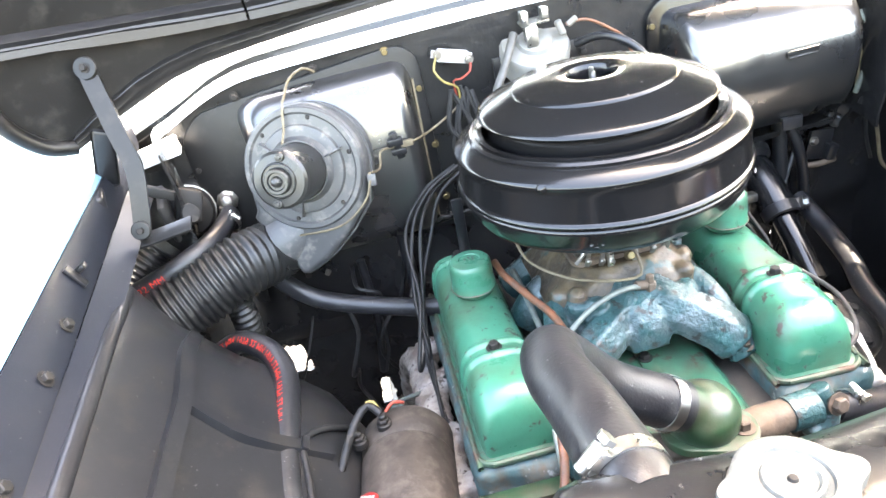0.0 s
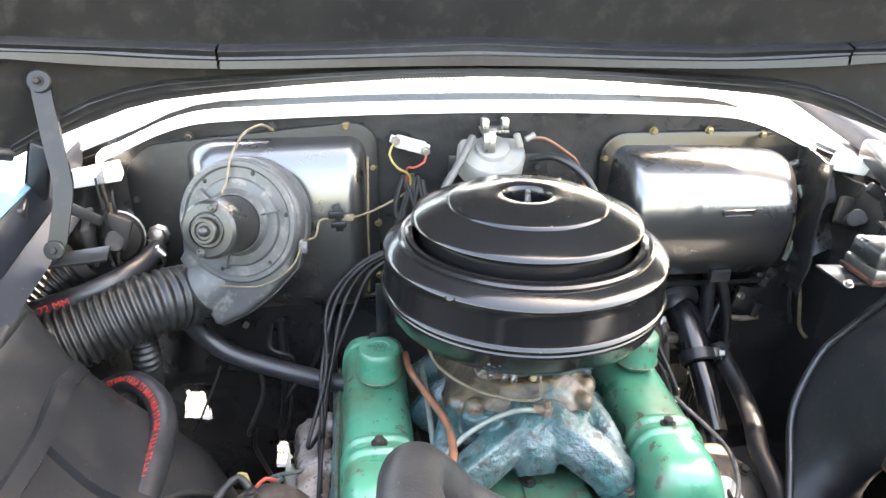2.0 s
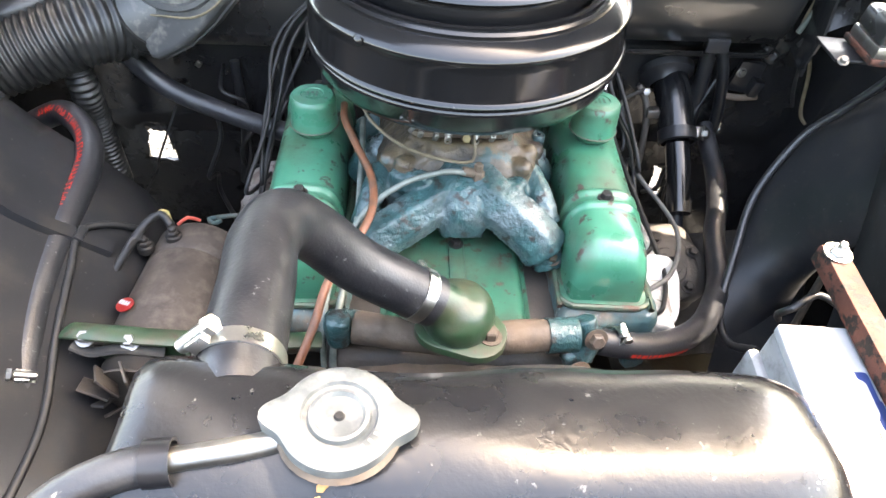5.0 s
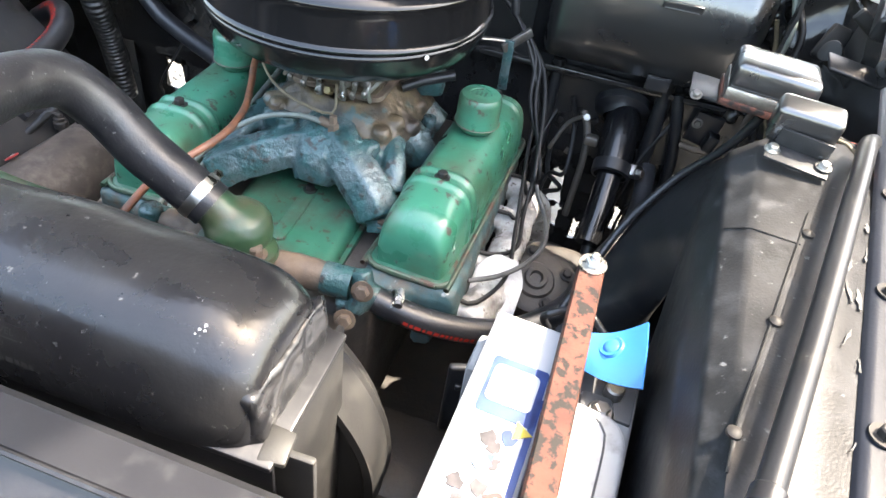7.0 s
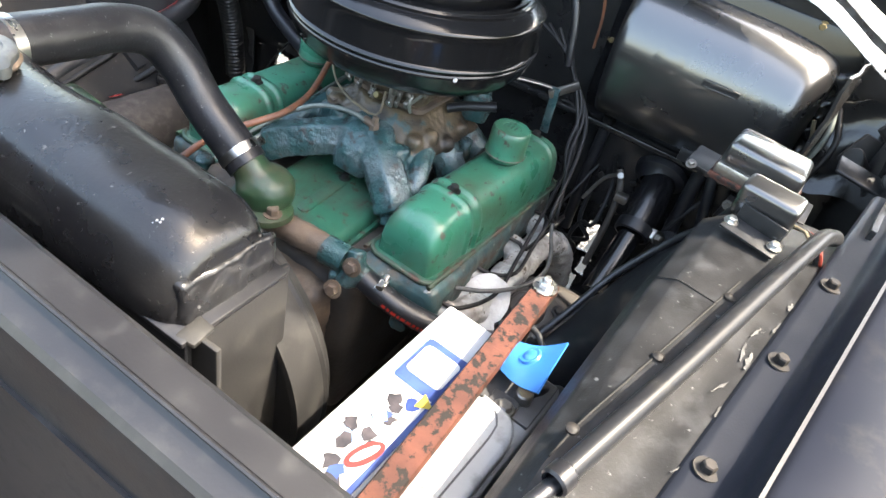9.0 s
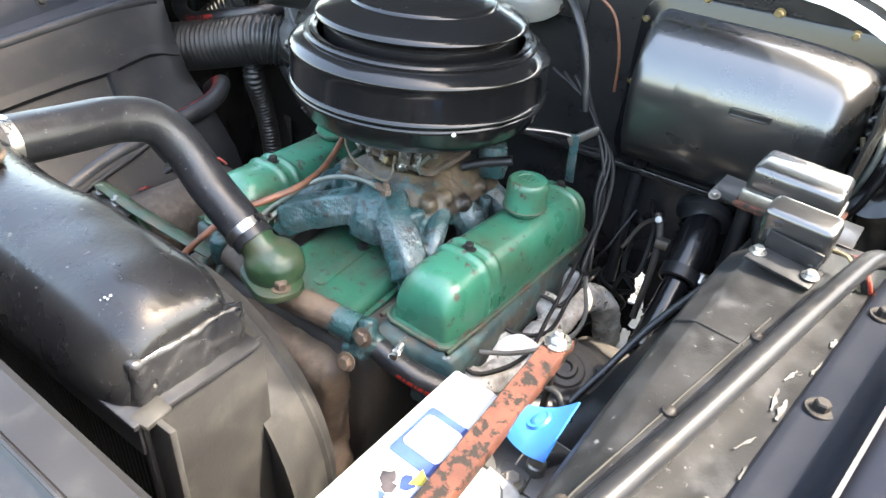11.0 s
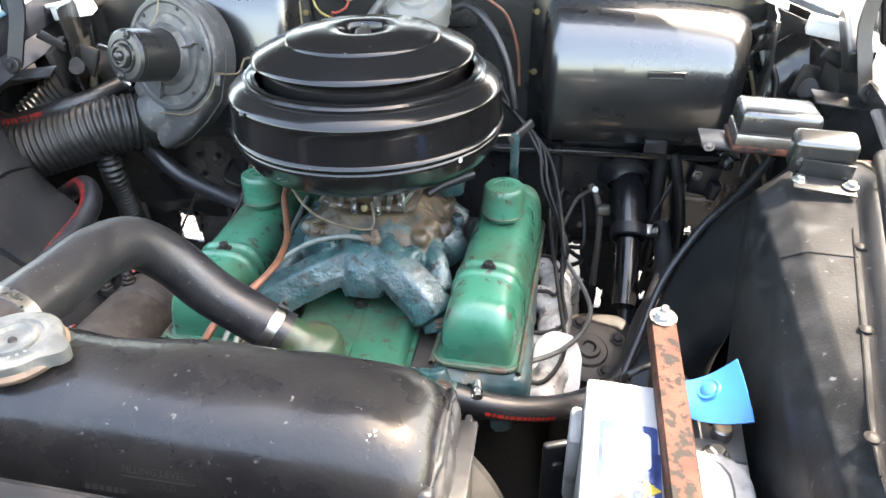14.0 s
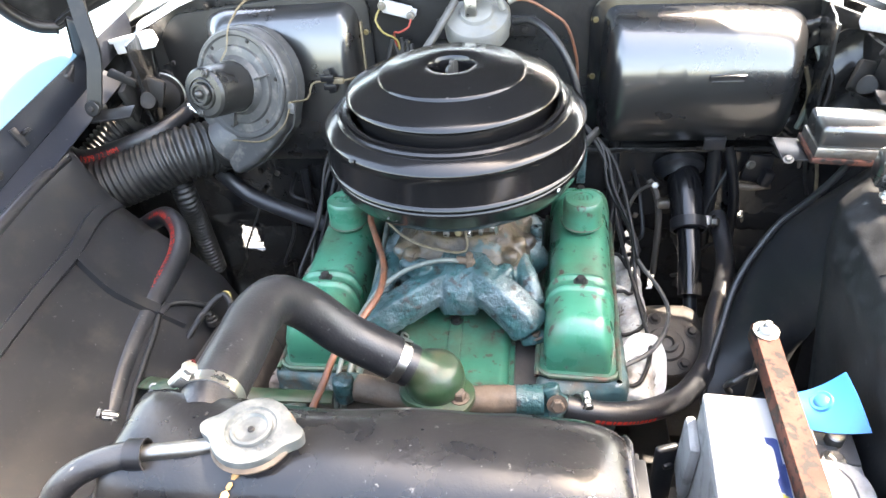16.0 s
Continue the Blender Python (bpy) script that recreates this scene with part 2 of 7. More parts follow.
shaded_side_navy = mat("shaded_side_navy", (0.008, 0.010, 0.016), (0.012, 0.014, 0.020), 0.45, 0.55, s2=5, bump=0.05, stain=((0.03, 0.03, 0.03), 0.06, 25, 0.5, 0), spec=0.10)
cowl_paint = mat("cowl_paint", (0.78, 0.79, 0.79), (0.72, 0.73, 0.73), 0.22, 0.3, coat=0.5, s2=6, bump=0.05)
gravel = mat("gravel", (0.24, 0.235, 0.225), (0.12, 0.117, 0.11), 0.85, 0.95, s1=60, s2=22, bump=1.0, dist=0.03, chips=((0.015, 0.015, 0.014), 0.45, 60, 0.9, 0))
core_black = mat("core_black", (0.012, 0.012, 0.012), (0.02, 0.019, 0.018), 0.5, 0.65, s2=20, bump=0.2, spec=0.2)
rust_trace = mat("rust_trace", (0.42, 0.20, 0.06), (0.5, 0.3, 0.12), 0.6, s2=90, bump=0.2)
chip_grey = mat("chip_grey", (0.028, 0.028, 0.027), None, 0.45, s2=90, bump=0.2)

glass = bpy.data.materials.new("glass")
glass.use_nodes = True
gb = glass.node_tree.nodes["Principled BSDF"]
gb.inputs["Transmission Weight"].default_value, gb.inputs["Roughness"].default_value = 1.0, 0.02
gb.inputs["Base Color"].default_value = (0.85, 0.92, 0.9, 1)


# ---- shapes: (vertices, faces) ----
def xf(shape, m):
    return [m @ Vector(v) for v in shape[0]], shape[1]


def at(shape, x, y, z, rx=0, ry=0, rz=0):
    return xf(shape, pose(x, y, z, rx, ry, rz))


def join(*shapes):
    vs, fs = [], []
    for v, f in shapes:
        o = len(vs)
        vs += list(v)
        fs += [[i + o for i in q] for q in f]
    return vs, fs


def from_bm(bm):
    bm.verts.index_update()
    out = [v.co.copy() for v in bm.verts], [[v.index for v in f.verts] for f in bm.faces]
    bm.free()
    return out


def rbox(sx, sy, sz, bev=0.003, seg=2, taper=1.0):
    """A box with rounded edges, its middle at the origin; taper: the top's size over the bottom's."""
    bm = bmesh.new()
    bmesh.ops.create_cube(bm, size=1)
    for v in bm.verts:
        k = taper if v.co.z > 0 else 1.0
        v.co = Vector((v.co.x * sx * k, v.co.y * sy * k, v.co.z * sz))
    if bev:
        bmesh.ops.bevel(bm, geom=bm.edges[:], offset=bev, segments=seg, profile=0.5, affect="EDGES")
    return from_bm(bm)


def prism(outline, h, bev=0.0, seg=2):
    """An outline in x, y raised by h along z."""
    bm = bmesh.new()
    f = bm.faces.new([bm.verts.new((x, y, 0)) for x, y in outline])
    bm.normal_update()
    if f.normal.z < 0:
        f.normal_flip()
    top = bmesh.ops.extrude_face_region(bm, geom=[f])
    bmesh.ops.translate(bm, vec=(0, 0, h), verts=[g for g in top["geom"] if isinstance(g, bmesh.types.BMVert)])
    bmesh.ops.recalc_face_normals(bm, faces=bm.faces)
    if bev:
        bmesh.ops.bevel(bm, geom=[e for e in bm.edges if abs(e.verts[0].co.z - e.verts[1].co.z) < 1e-6 and e.verts[0].co.z > h * 0.5],
                        offset=bev, segments=seg, profile=0.5, affect="EDGES")
    return from_bm(bm)


def rrect(w, h, r, n=5):
    """A rounded rectangle's outline."""
    out = []
    for cx, cy, a0 in ((w / 2 - r, h / 2 - r, 0), (-w / 2 + r, h / 2 - r, 90), (-w / 2 + r, -h / 2 + r, 180), (w / 2 - r, -h / 2 + r, 270)):
        for i in range(n + 1):
            a = radians(a0 + 90 * i / n)
            out.append((cx + r * math.cos(a), cy + r * math.sin(a)))
    return out


def lathe(profile, n=40, wave=None):
    """A profile of (radius, z) turned round z; wave(angle, radius, z) may change the radius."""
    vs, fs, rings = [], [], []
    for r, z in profile:
        if r < 1e-6:
            rings.append([len(vs)])
            vs.append(Vector((0, 0, z)))
        else:
            rings.append(list(range(len(vs), len(vs) + n)))
            for i in range(n):
                a = 2 * math.pi * i / n
                k = wave(a, r, z) if wave else r
                vs.append(Vector((k * math.cos(a), k * math.sin(a), z)))
    for p, q in zip(rings, rings[1:]):
        for i in range(n):
            j = (i + 1) % n
            if len(p) == 1 and len(q) > 1:
                fs.append([p[0], q[j], q[i]])
            elif len(q) == 1 and len(p) > 1:
                fs.append([p[i], p[j], q[0]])
            elif len(p) > 1:
                fs.append([p[i], p[j], q[j], q[i]])
    return vs, fs


def loft(rings, closed=True, caps=True):
    n = len(rings[0])
    vs = [Vector(p) for r in rings for p in r]
    fs = []
    for k in range(len(rings) - 1):
        for i in range(n if closed else n - 1):
            j = (i + 1) % n
            fs.append([k * n + i, k * n + j, (k + 1) * n + j, (k + 1) * n + i])
    if caps and closed:
        fs.append(list(range(n))[::-1])
        fs.append([(len(rings) - 1) * n + i for i in range(n)])
    return vs, fs


def curve_points(pts, step=0.008):
    """A smooth line through the points."""
    p = [Vector(q) for q in pts]
    p = [2 * p[0] - p[1]] + p + [2 * p[-1] - p[-2]]
    out = []
    for i in range(1, len(p) - 2):
        a, b, c, d = p[i - 1:i + 3]
        n = max(2, int((c - b).length / step))
        for k in range(n):
            t = k / n
            out.append(0.5 * (2 * b + (c - a) * t + (2 * a - 5 * b + 4 * c - d) * t * t + (3 * b - a - 3 * c + d) * t ** 3))
    out.append(p[-2])
    return out


def frames(line):
    """Directions across a line that do not twist."""
    tang = [(line[min(i + 1, len(line) - 1)] - line[max(i - 1, 0)]).normalized() for i in range(len(line))]
    up = Vector((0, 0, 1)) if abs(tang[0].z) < 0.9 else Vector((0, 1, 0))
    out = []
    for t in tang:
        up = (up - t * up.dot(t)).normalized()
        out.append((t, up, t.cross(up)))
    return out


def tube(pts, r, n=12, step=0.008, ring=None, flat=1.0):
    """A round bar along a smooth line; ring(s): the radius at that length; flat: height over width."""
    line = curve_points(pts, step)
    s, rings = 0.0, []
    for i, (p, (t, u, w)) in enumerate(zip(line, frames(line))):
        if i:
            s += (p - line[i - 1]).length
        k = ring(s) if ring else r
        rings.append([p + u * (k * flat * math.cos(2 * math.pi * j / n)) + w * (k * math.sin(2 * math.pi * j / n)) for j in range(n)])
    return loft(rings)


def aim(p, direction):
    """A place whose z points that way."""
    return Matrix.Translation(p) @ Vector(direction).to_track_quat("Z", "Y").to_matrix().to_4x4()


def cyl(r, h, n=24, bev=0.0015):
    return lathe([(0, 0), (r - bev, 0), (r, bev), (r, h - bev), (r - bev, h), (0, h)], n)


def hexhead(r=0.007, h=0.006):
    w = lathe([(0, 0), (r * 1.5, 0), (r * 1.5, r * 0.18), (0, r * 0.18)], 16)
    hx = lathe([(r, r * 0.18), (r, h * 0.85), (r * 0.8, h), (0, h)], 6)
    return join(w, hx)


def grid(nx, ny, f):
    vs = [Vector(f(i / nx, j / ny)) for j in range(ny + 1) for i in range(nx + 1)]
    fs = [[j * (nx + 1) + i, j * (nx + 1) + i + 1, (j + 1) * (nx + 1) + i + 1, (j + 1) * (nx + 1) + i] for j in range(ny) for i in range(nx)]
    return vs, fs


def solid(shape, t):
    """Gives a sheet its thickness, away from its normals."""
    bm = bmesh.new()
    vs = [bm.verts.new(v) for v in shape[0]]
    for q in shape[1]:
        bm.faces.new([vs[i] for i in q])
    bm.normal_update()
    bmesh.ops.solidify(bm, geom=bm.faces[:], thickness=t)
    return from_bm(bm)


def backed(shape, off):
    """A sheet with a second skin set off by one fixed step, closed round its edge."""
    vs, fs = shape
    n = len(vs)
    once = {}
    for q in fs:
        for a, b in zip(q, q[1:] + q[:1]):
            k = (min(a, b), max(a, b))
            once[k] = None if k in once else (a, b)
    rim = [[b, a, a + n, b + n] for e in once.values() if e for a, b in (e,)]
    return list(vs) + [Vector(v) + Vector(off) for v in vs], fs + [[i + n for i in q[::-1]] for q in fs] + rim


def rough_up(shape, amount, scale):
    out = []
    for v in shape[0]:
        v = Vector(v)
        out.append(v + Vector(noise.noise_vector(v * scale)) * amount)
    return out, shape[1]


def mesh_of(name, shape, material, sharp=38):
    me = bpy.data.meshes.new(name)
    me.from_pydata([tuple(v) for v in shape[0]], [], shape[1])
    me.validate()
    me.polygons.foreach_set("use_smooth", [True] * len(me.polygons))
    me.set_sharp_from_angle(angle=radians(sharp))
    me.materials.append(material)
    me.update()
    return me


def thing(name, label, category, base=(0, 0, 0), group="", kind=""):
    ob = new(name)
    ob.location = base
    ob.empty_display_size = 0.02
    return tagged(ob, label, category, group, kind)


def part(name, shape, material, parent, label="", sharp=38, cast=None):
    """One mesh under a thing or a part; cast: (voxel, bumps, scale) melts its pieces into one rough casting."""
    ob = new(name, mesh_of(name, shape, material, sharp))
    ob.parent = parent
    if not parent.parent:
        ob.matrix_parent_inverse = Matrix.Translation(-parent.location)
    if cast:
        melt(ob, *cast)
    return tagged(ob, label)


def single(name, shape, material, label, category, kind="", group="", sharp=38, cast=None):
    ob = new(name, mesh_of(name, shape, material, sharp))
    if cast:
        melt(ob, *cast)
    return tagged(ob, label, category, group, kind)


def melt(ob, voxel, bumps, scale):
    r = ob.modifiers.new("melt", "REMESH")
    r.mode, r.voxel_size, r.use_smooth_shade = "VOXEL", voxel, True
    s = ob.modifiers.new("soften", "SMOOTH")
    s.factor, s.iterations = 0.5, 4
    if bumps:
        tx = bpy.data.textures.new("cast_bumps", "CLOUDS")
        tx.noise_scale, tx.noise_depth = scale, 3
        d = ob.modifiers.new("bumps", "DISPLACE")
        d.texture, d.strength, d.mid_level, d.texture_coords = tx, bumps, 0.5, "LOCAL"


def letters(text, size):
    """The built-in font's letters as a flat shape; x along the words."""
    cu = bpy.data.curves.new("letters", "FONT")
    cu.body, cu.size, cu.resolution_u = text, size, 2
    ob = bpy.data.objects.new("letters", cu)
    scene.collection.objects.link(ob)
    bpy.context.view_layer.update()
    me = bpy.data.meshes.new_from_object(ob.evaluated_get(bpy.context.evaluated_depsgraph_get()))
    out = [v.co.copy() for v in me.vertices], [list(p.vertices) for p in me.polygons]
    bpy.data.objects.remove(ob)
    bpy.data.meshes.remove(me)
    bpy.data.curves.remove(cu)
    return out


def bars(lengths, h, gap):
    """Plain bars in place of writing."""
    out, x = [], 0.0
    for w in lengths:
        out.append(([Vector((x, 0, 0)), Vector((x + w, 0, 0)), Vector((x + w, h, 0)), Vector((x, h, 0))], [[0, 1, 2, 3]]))
        x += w + gap
    return join(*out)


def on_hose(flat, pts, r, start, turn, flip=False, side=1, facing=None):
    """Lays flat writing round a hose: start in metres along it, turn in degrees round it, or on the side that faces a direction."""
    line = curve_points(pts, 0.004)
    if flip:
        line = line[::-1]
    fr = frames(line)
    acc = [0.0]
    for a, b in zip(line, line[1:]):
        acc.append(acc[-1] + (b - a).length)
    bm = bmesh.new()
    vs = [bm.verts.new(v) for v in flat[0]]
    for q in flat[1]:
        bm.faces.new([vs[i] for i in q])
    bmesh.ops.subdivide_edges(bm, edges=[e for e in bm.edges if e.calc_length() > 0.006], cuts=3, use_grid_fill=True)
    bmesh.ops.triangulate(bm, faces=bm.faces)
    for v in bm.verts:
        s = min(max(start + v.co.x, 0), acc[-1])
        i = max(0, min(len(acc) - 2, int(np.searchsorted(acc, s)) - 1))
        k = (s - acc[i]) / max(1e-6, acc[i + 1] - acc[i])
        p = line[i].lerp(line[i + 1], k)
        t, u, w = fr[i]
        a0 = math.atan2(w.dot(facing), u.dot(facing)) if facing else radians(turn)
        a = a0 + side * v.co.y / r
        v.co = p + (u * math.cos(a) + w * math.sin(a)) * (r + 0.0004)
    return from_bm(bm)


# ---- the setting: ground and the car's body round the bay ----
single("ground", grid(8, 8, lambda u, v: (-400 + 800 * u, -400 + 800 * v, 0)), gravel, "pale sunlit gravel ground under and round the car", "ground", "structure")


def cowl_drop(x):
    d = max(0.0, abs(x) - 0.42)
    return 0.010 * (x / 0.4) ** 2 + (1.8 * d * d if d < 0.14 else 0.035 + 0.30 * (d - 0.14))


def strip(prof, x0, x1, n, drop, thick=0.0):
    """A sheet across the car with that (y, z) profile, sinking to the sides."""
    s = grid(n, len(prof) - 1, lambda u, v: (lambda x, p: (x, p[0] - 0.10 * max(0, abs(x) - 0.45), p[1] - drop(x)))(x0 + (x1 - x0) * u, prof[round(v * (len(prof) - 1))]))
    return solid(s, thick) if thick else s


wall = thing("wall_firewall", "gloss black steel firewall, bumpy with old sealer", "firewall", (0, 0.42, 0.3), kind="structure")
HOLES = ((-0.548, -0.497, 0.565, 0.640), (-0.385, -0.352, 0.435, 0.500), (0.512, 0.530, 0.675, 0.694), (0.37, 0.385, 0.47, 0.52), (0.303, 0.335, 0.545, 0.630), (0.318, 0.342, 0.490, 0.545), (0.305, 0.330, 0.435, 0.490), (0.440, 0.462, 0.520, 0.575), (0.455, 0.470, 0.500, 0.520), (0.47, 0.478, 0.60, 0.61))


def wall_sheet():
    """The firewall with its few open holes low down."""
    xs = sorted({round(v, 4) for v in list(np.linspace(-0.74, 0.74, 38)) + [h[0] for h in HOLES] + [h[1] for h in HOLES]})
    zs = [0.30] + sorted({h[2] for h in HOLES} | {h[3] for h in HOLES}) + [0.76, 0.84, 0.98, 1.10, 1.163]
    def yz(z):
        return 0.445 if z < 0.66 else 0.42
    vs = [Vector((x, yz(z) - 0.10 * max(0, abs(x) - 0.45) * (z > 0.9), z - (cowl_drop(x) if z > 1.0 else 0) * (z - 1.0) / 0.156)) for z in zs for x in xs]
    fs = []
    for j in range(len(zs) - 1):
        for i in range(len(xs) - 1):
            cx, cz = (xs[i] + xs[i + 1]) / 2, (zs[j] + zs[j + 1]) / 2
            if not any(a < cx < b and c < cz < d for a, b, c, d in HOLES):
                k = j * len(xs) + i
                fs.append([k, k + 1, k + 1 + len(xs), k + len(xs)])
    return vs, fs


part("sheet", solid(wall_sheet(), 0.008), firewall_black, wall)
for x0, x1, z1 in ((-0.548, -0.497, 0.640),):
    arch = [(x0, z1), (x0, z1 - 0.035)] + [((x0 + x1) / 2 - (x1 - x0) / 2 * math.cos(a), z1 - 0.035 + 0.035 * math.sin(a)) for a in np.linspace(0.2, math.pi - 0.2, 9)] + [(x1, z1 - 0.035), (x1, z1)]
    part("hole_edge", at(prism(arch, 0.006), 0, 0.448, 0, 90, 0, 0), grimy_iron, wall)
rnd = random.Random(77)
for a, b, c, d in HOLES:
    for x, z, along in ((a, None, d - c), (b, None, d - c), (None, c, b - a), (None, d, b - a)):
        for i in range(2):
            r, w, ph = rnd.uniform(0.10, 0.22) * (b - a), rnd.uniform(0.25, 0.5) * along, 6 * rnd.random()
            px = x if x is not None else rnd.uniform(a, b)
            pz = z if z is not None else rnd.uniform(c, d)
            rx, rz = (r, w) if x is not None else (w, r)
            ring = [(rx * math.cos(2 * math.pi * q / 9) * (1 + 0.3 * math.sin(3 * q + ph)), rz * math.sin(2 * math.pi * q / 9) * (1 + 0.3 * math.cos(4 * q + ph))) for q in range(9)]
            part("torn_edge", at(prism(ring, 0.002), px, 0.4435 - 0.0004 * i if pz < 0.66 else 0.4185 - 0.0004 * i, pz, 90, 0, 0), firewall_black, wall)
part("toe_ledge", rbox(1.2, 0.03, 0.012, 0.004), firewall_black, wall).matrix_basis = pose(-0.05, 0.405, 0.845)
part("side_wall", solid(grid(8, 8, lambda u, v: (0.655 + 0.01 * math.sin(7 * u + 5 * v), 0.03 + 0.42 * u, 0.34 + (0.70 + 0.02 * u) * v)), 0.006), firewall_black, wall)
part("side_wall", solid(grid(8, 8, lambda u, v: (-0.760 + 0.01 * math.sin(7 * u + 5 * v), 0.05 + 0.40 * u, 0.34 + 0.72 * v)), -0.006), firewall_black, wall)
part("rear_closing", at(rbox(0.16, 0.01, 0.60, 0.003), -0.68, 0.43, 0.66), firewall_black, wall)

cowl = thing("cowl", "pale sunlit cowl panel with a slotted air intake below the windscreen", "cowl", (0, 0.45, 1.1), kind="structure")
part("lip", strip([(0.413, 1.163), (0.414, 1.168), (0.420, 1.174), (0.445, 1.177), (0.470, 1.171)], -0.60, 0.60, 40, cowl_drop, 0.003), cowl_paint, cowl)
part("gutter", strip([(0.468, 1.171), (0.474, 1.158), (0.492, 1.158), (0.498, 1.180)], -0.72, 0.72, 40, cowl_drop, 0.003), firewall_black, cowl)
part("panel", strip([(0.496, 1.182), (0.515, 1.190), (0.60, 1.204), (0.80, 1.245), (1.0, 1.290)], -0.85, 0.85, 40, cowl_drop, 0.003), cowl_paint, cowl)
slot_mesh = mesh_of("slot", rbox(0.0035, 0.030, 0.002, 0), satin_black)
for i in range(48):
    x = -0.30 + i * 0.0062
    ob = new("slot", slot_mesh)
    ob.parent = cowl
    ob.matrix_parent_inverse = Matrix.Translation(-cowl.location)
    ob.matrix_basis = pose(x, 0.548, 1.1985 - cowl_drop(x), 10, 0, 0)

screen = thing("window_windscreen", "curved windscreen glass above the cowl", "windscreen", (0, 1.0, 1.29), kind="structure")
part("pane", solid(grid(16, 6, lambda u, v: (-0.75 + 1.5 * u, 1.02 + 0.42 * v + 0.10 * (1 - (2 * u - 1) ** 2) * -1, 1.285 - cowl_drop(-0.75 + 1.5 * u) * (1 - v) + 0.40 * v)), 0.005), glass, screen).visible_shadow = False
part("frame_rail", tube([(-0.75, 1.02, 1.17), (-0.4, 0.96, 1.25), (0, 0.92, 1.285), (0.4, 0.96, 1.25), (0.75, 1.02, 1.17)], 0.014, 10), satin_black, screen)


# the bonnet, standing open on its rear hinges
HOOD_A = radians(76)


def hood_pt(x, v, lift=0.0):
    crown = 0.50 * x * x
    droop = 0.12 * x * x * (1 - min(1.0, max(0.0, v) / 0.06))
    return Vector((x, 0.475 - v * math.cos(HOOD_A) - crown - lift * math.sin(HOOD_A), 1.212 + v * math.sin(HOOD_A) - droop - lift * math.cos(HOOD_A)))


def hood_edge(x):
    return 0.001 + 0.05 * x * x - max(0.0, abs(x) - 0.45) ** 2


def hood_sheet(w, u, s, lift):
    """A point of a skin: u across, s up from the rear edge, which dips to the corners."""
    x = (2 * u - 1) * (w + min(0.050, 0.9 * s) + 0.045 * s + 0.055 * s * s)
    return hood_pt(x, s - 0.03 + (hood_edge(x) + 0.03) * max(0.0, 1 - s / 0.1), lift)


HOOD_ROWS = [0.0, 0.01, 0.02, 0.035, 0.05, 0.07, 0.09, 0.11, 0.136, 0.18, 0.25, 0.35, 0.5, 0.7, 0.9, 1.1, 1.3]
hood = thing("bonnet", "open black bonnet seen from below with a pressed cross rib", "bonnet", (0, 0.5, 1.2))
part("outer_skin", solid(grid(48, len(HOOD_ROWS) - 1, lambda u, v: hood_sheet(0.660, u, HOOD_ROWS[round(v * (len(HOOD_ROWS) - 1))], -0.030)), 0.002), gloss_black, hood)
part("inner_skin", solid(grid(48, len(HOOD_ROWS) - 1, lambda u, v: hood_sheet(0.654, u, 0.004 + 0.985 * HOOD_ROWS[round(v * (len(HOOD_ROWS) - 1))], -0.012)), 0.002), hood_black, hood)


def hood_rib(x0, x1, h, lip=False):
    """A pressed rib that thins and rises to the sides; lip: the turned rear edge."""
    prof = [(0.0, -0.004), (0.03, h * 0.85), (0.06, h), (0.40, h * 0.8), (0.5, h * 0.9), (0.6, h * 0.8), (0.90, h), (0.95, h * 0.85), (1.0, -0.004)]
    def f(u, w):
        x = x0 + (x1 - x0) * u
        a, hh = prof[round(w * (len(prof) - 1))]
        v0, width = (hood_edge(x) - 0.004, 0.018) if lip else (0.020 + 0.10 * x * x, 0.043 - 0.020 * min(1.0, abs(x) / 0.39))
        return hood_pt(x, v0 + width * a, hh - 0.008)
    return grid(30, len(prof) - 1, f)


part("rear_lip", solid(hood_rib(-0.65, 0.65, 0.010, True), 0.0015), hood_black, hood)
part("cross_rib", solid(hood_rib(-0.395, 0.545, 0.020), 0.0015), satin_black, hood)
for x0, x1 in ((-0.72, -0.399), (0.549, 0.72)):
    part("side_rib", solid(hood_rib(x0, x1, 0.018), 0.0015), satin_black, hood)
for sx in (0, 1):
    part("side_flange", tube([hood_sheet(0.656, sx, q, -0.010) for q in (0.0, 0.03, 0.06, 0.10, 0.14, 0.3, 0.6, 0.9, 1.28)], 0.011, 10), hood_black, hood)
part("front_flange", tube([hood_pt(x, 1.27, 0.0) for x in (-0.86, -0.4, 0, 0.4, 0.86)], 0.014, 10), hood_black, hood)


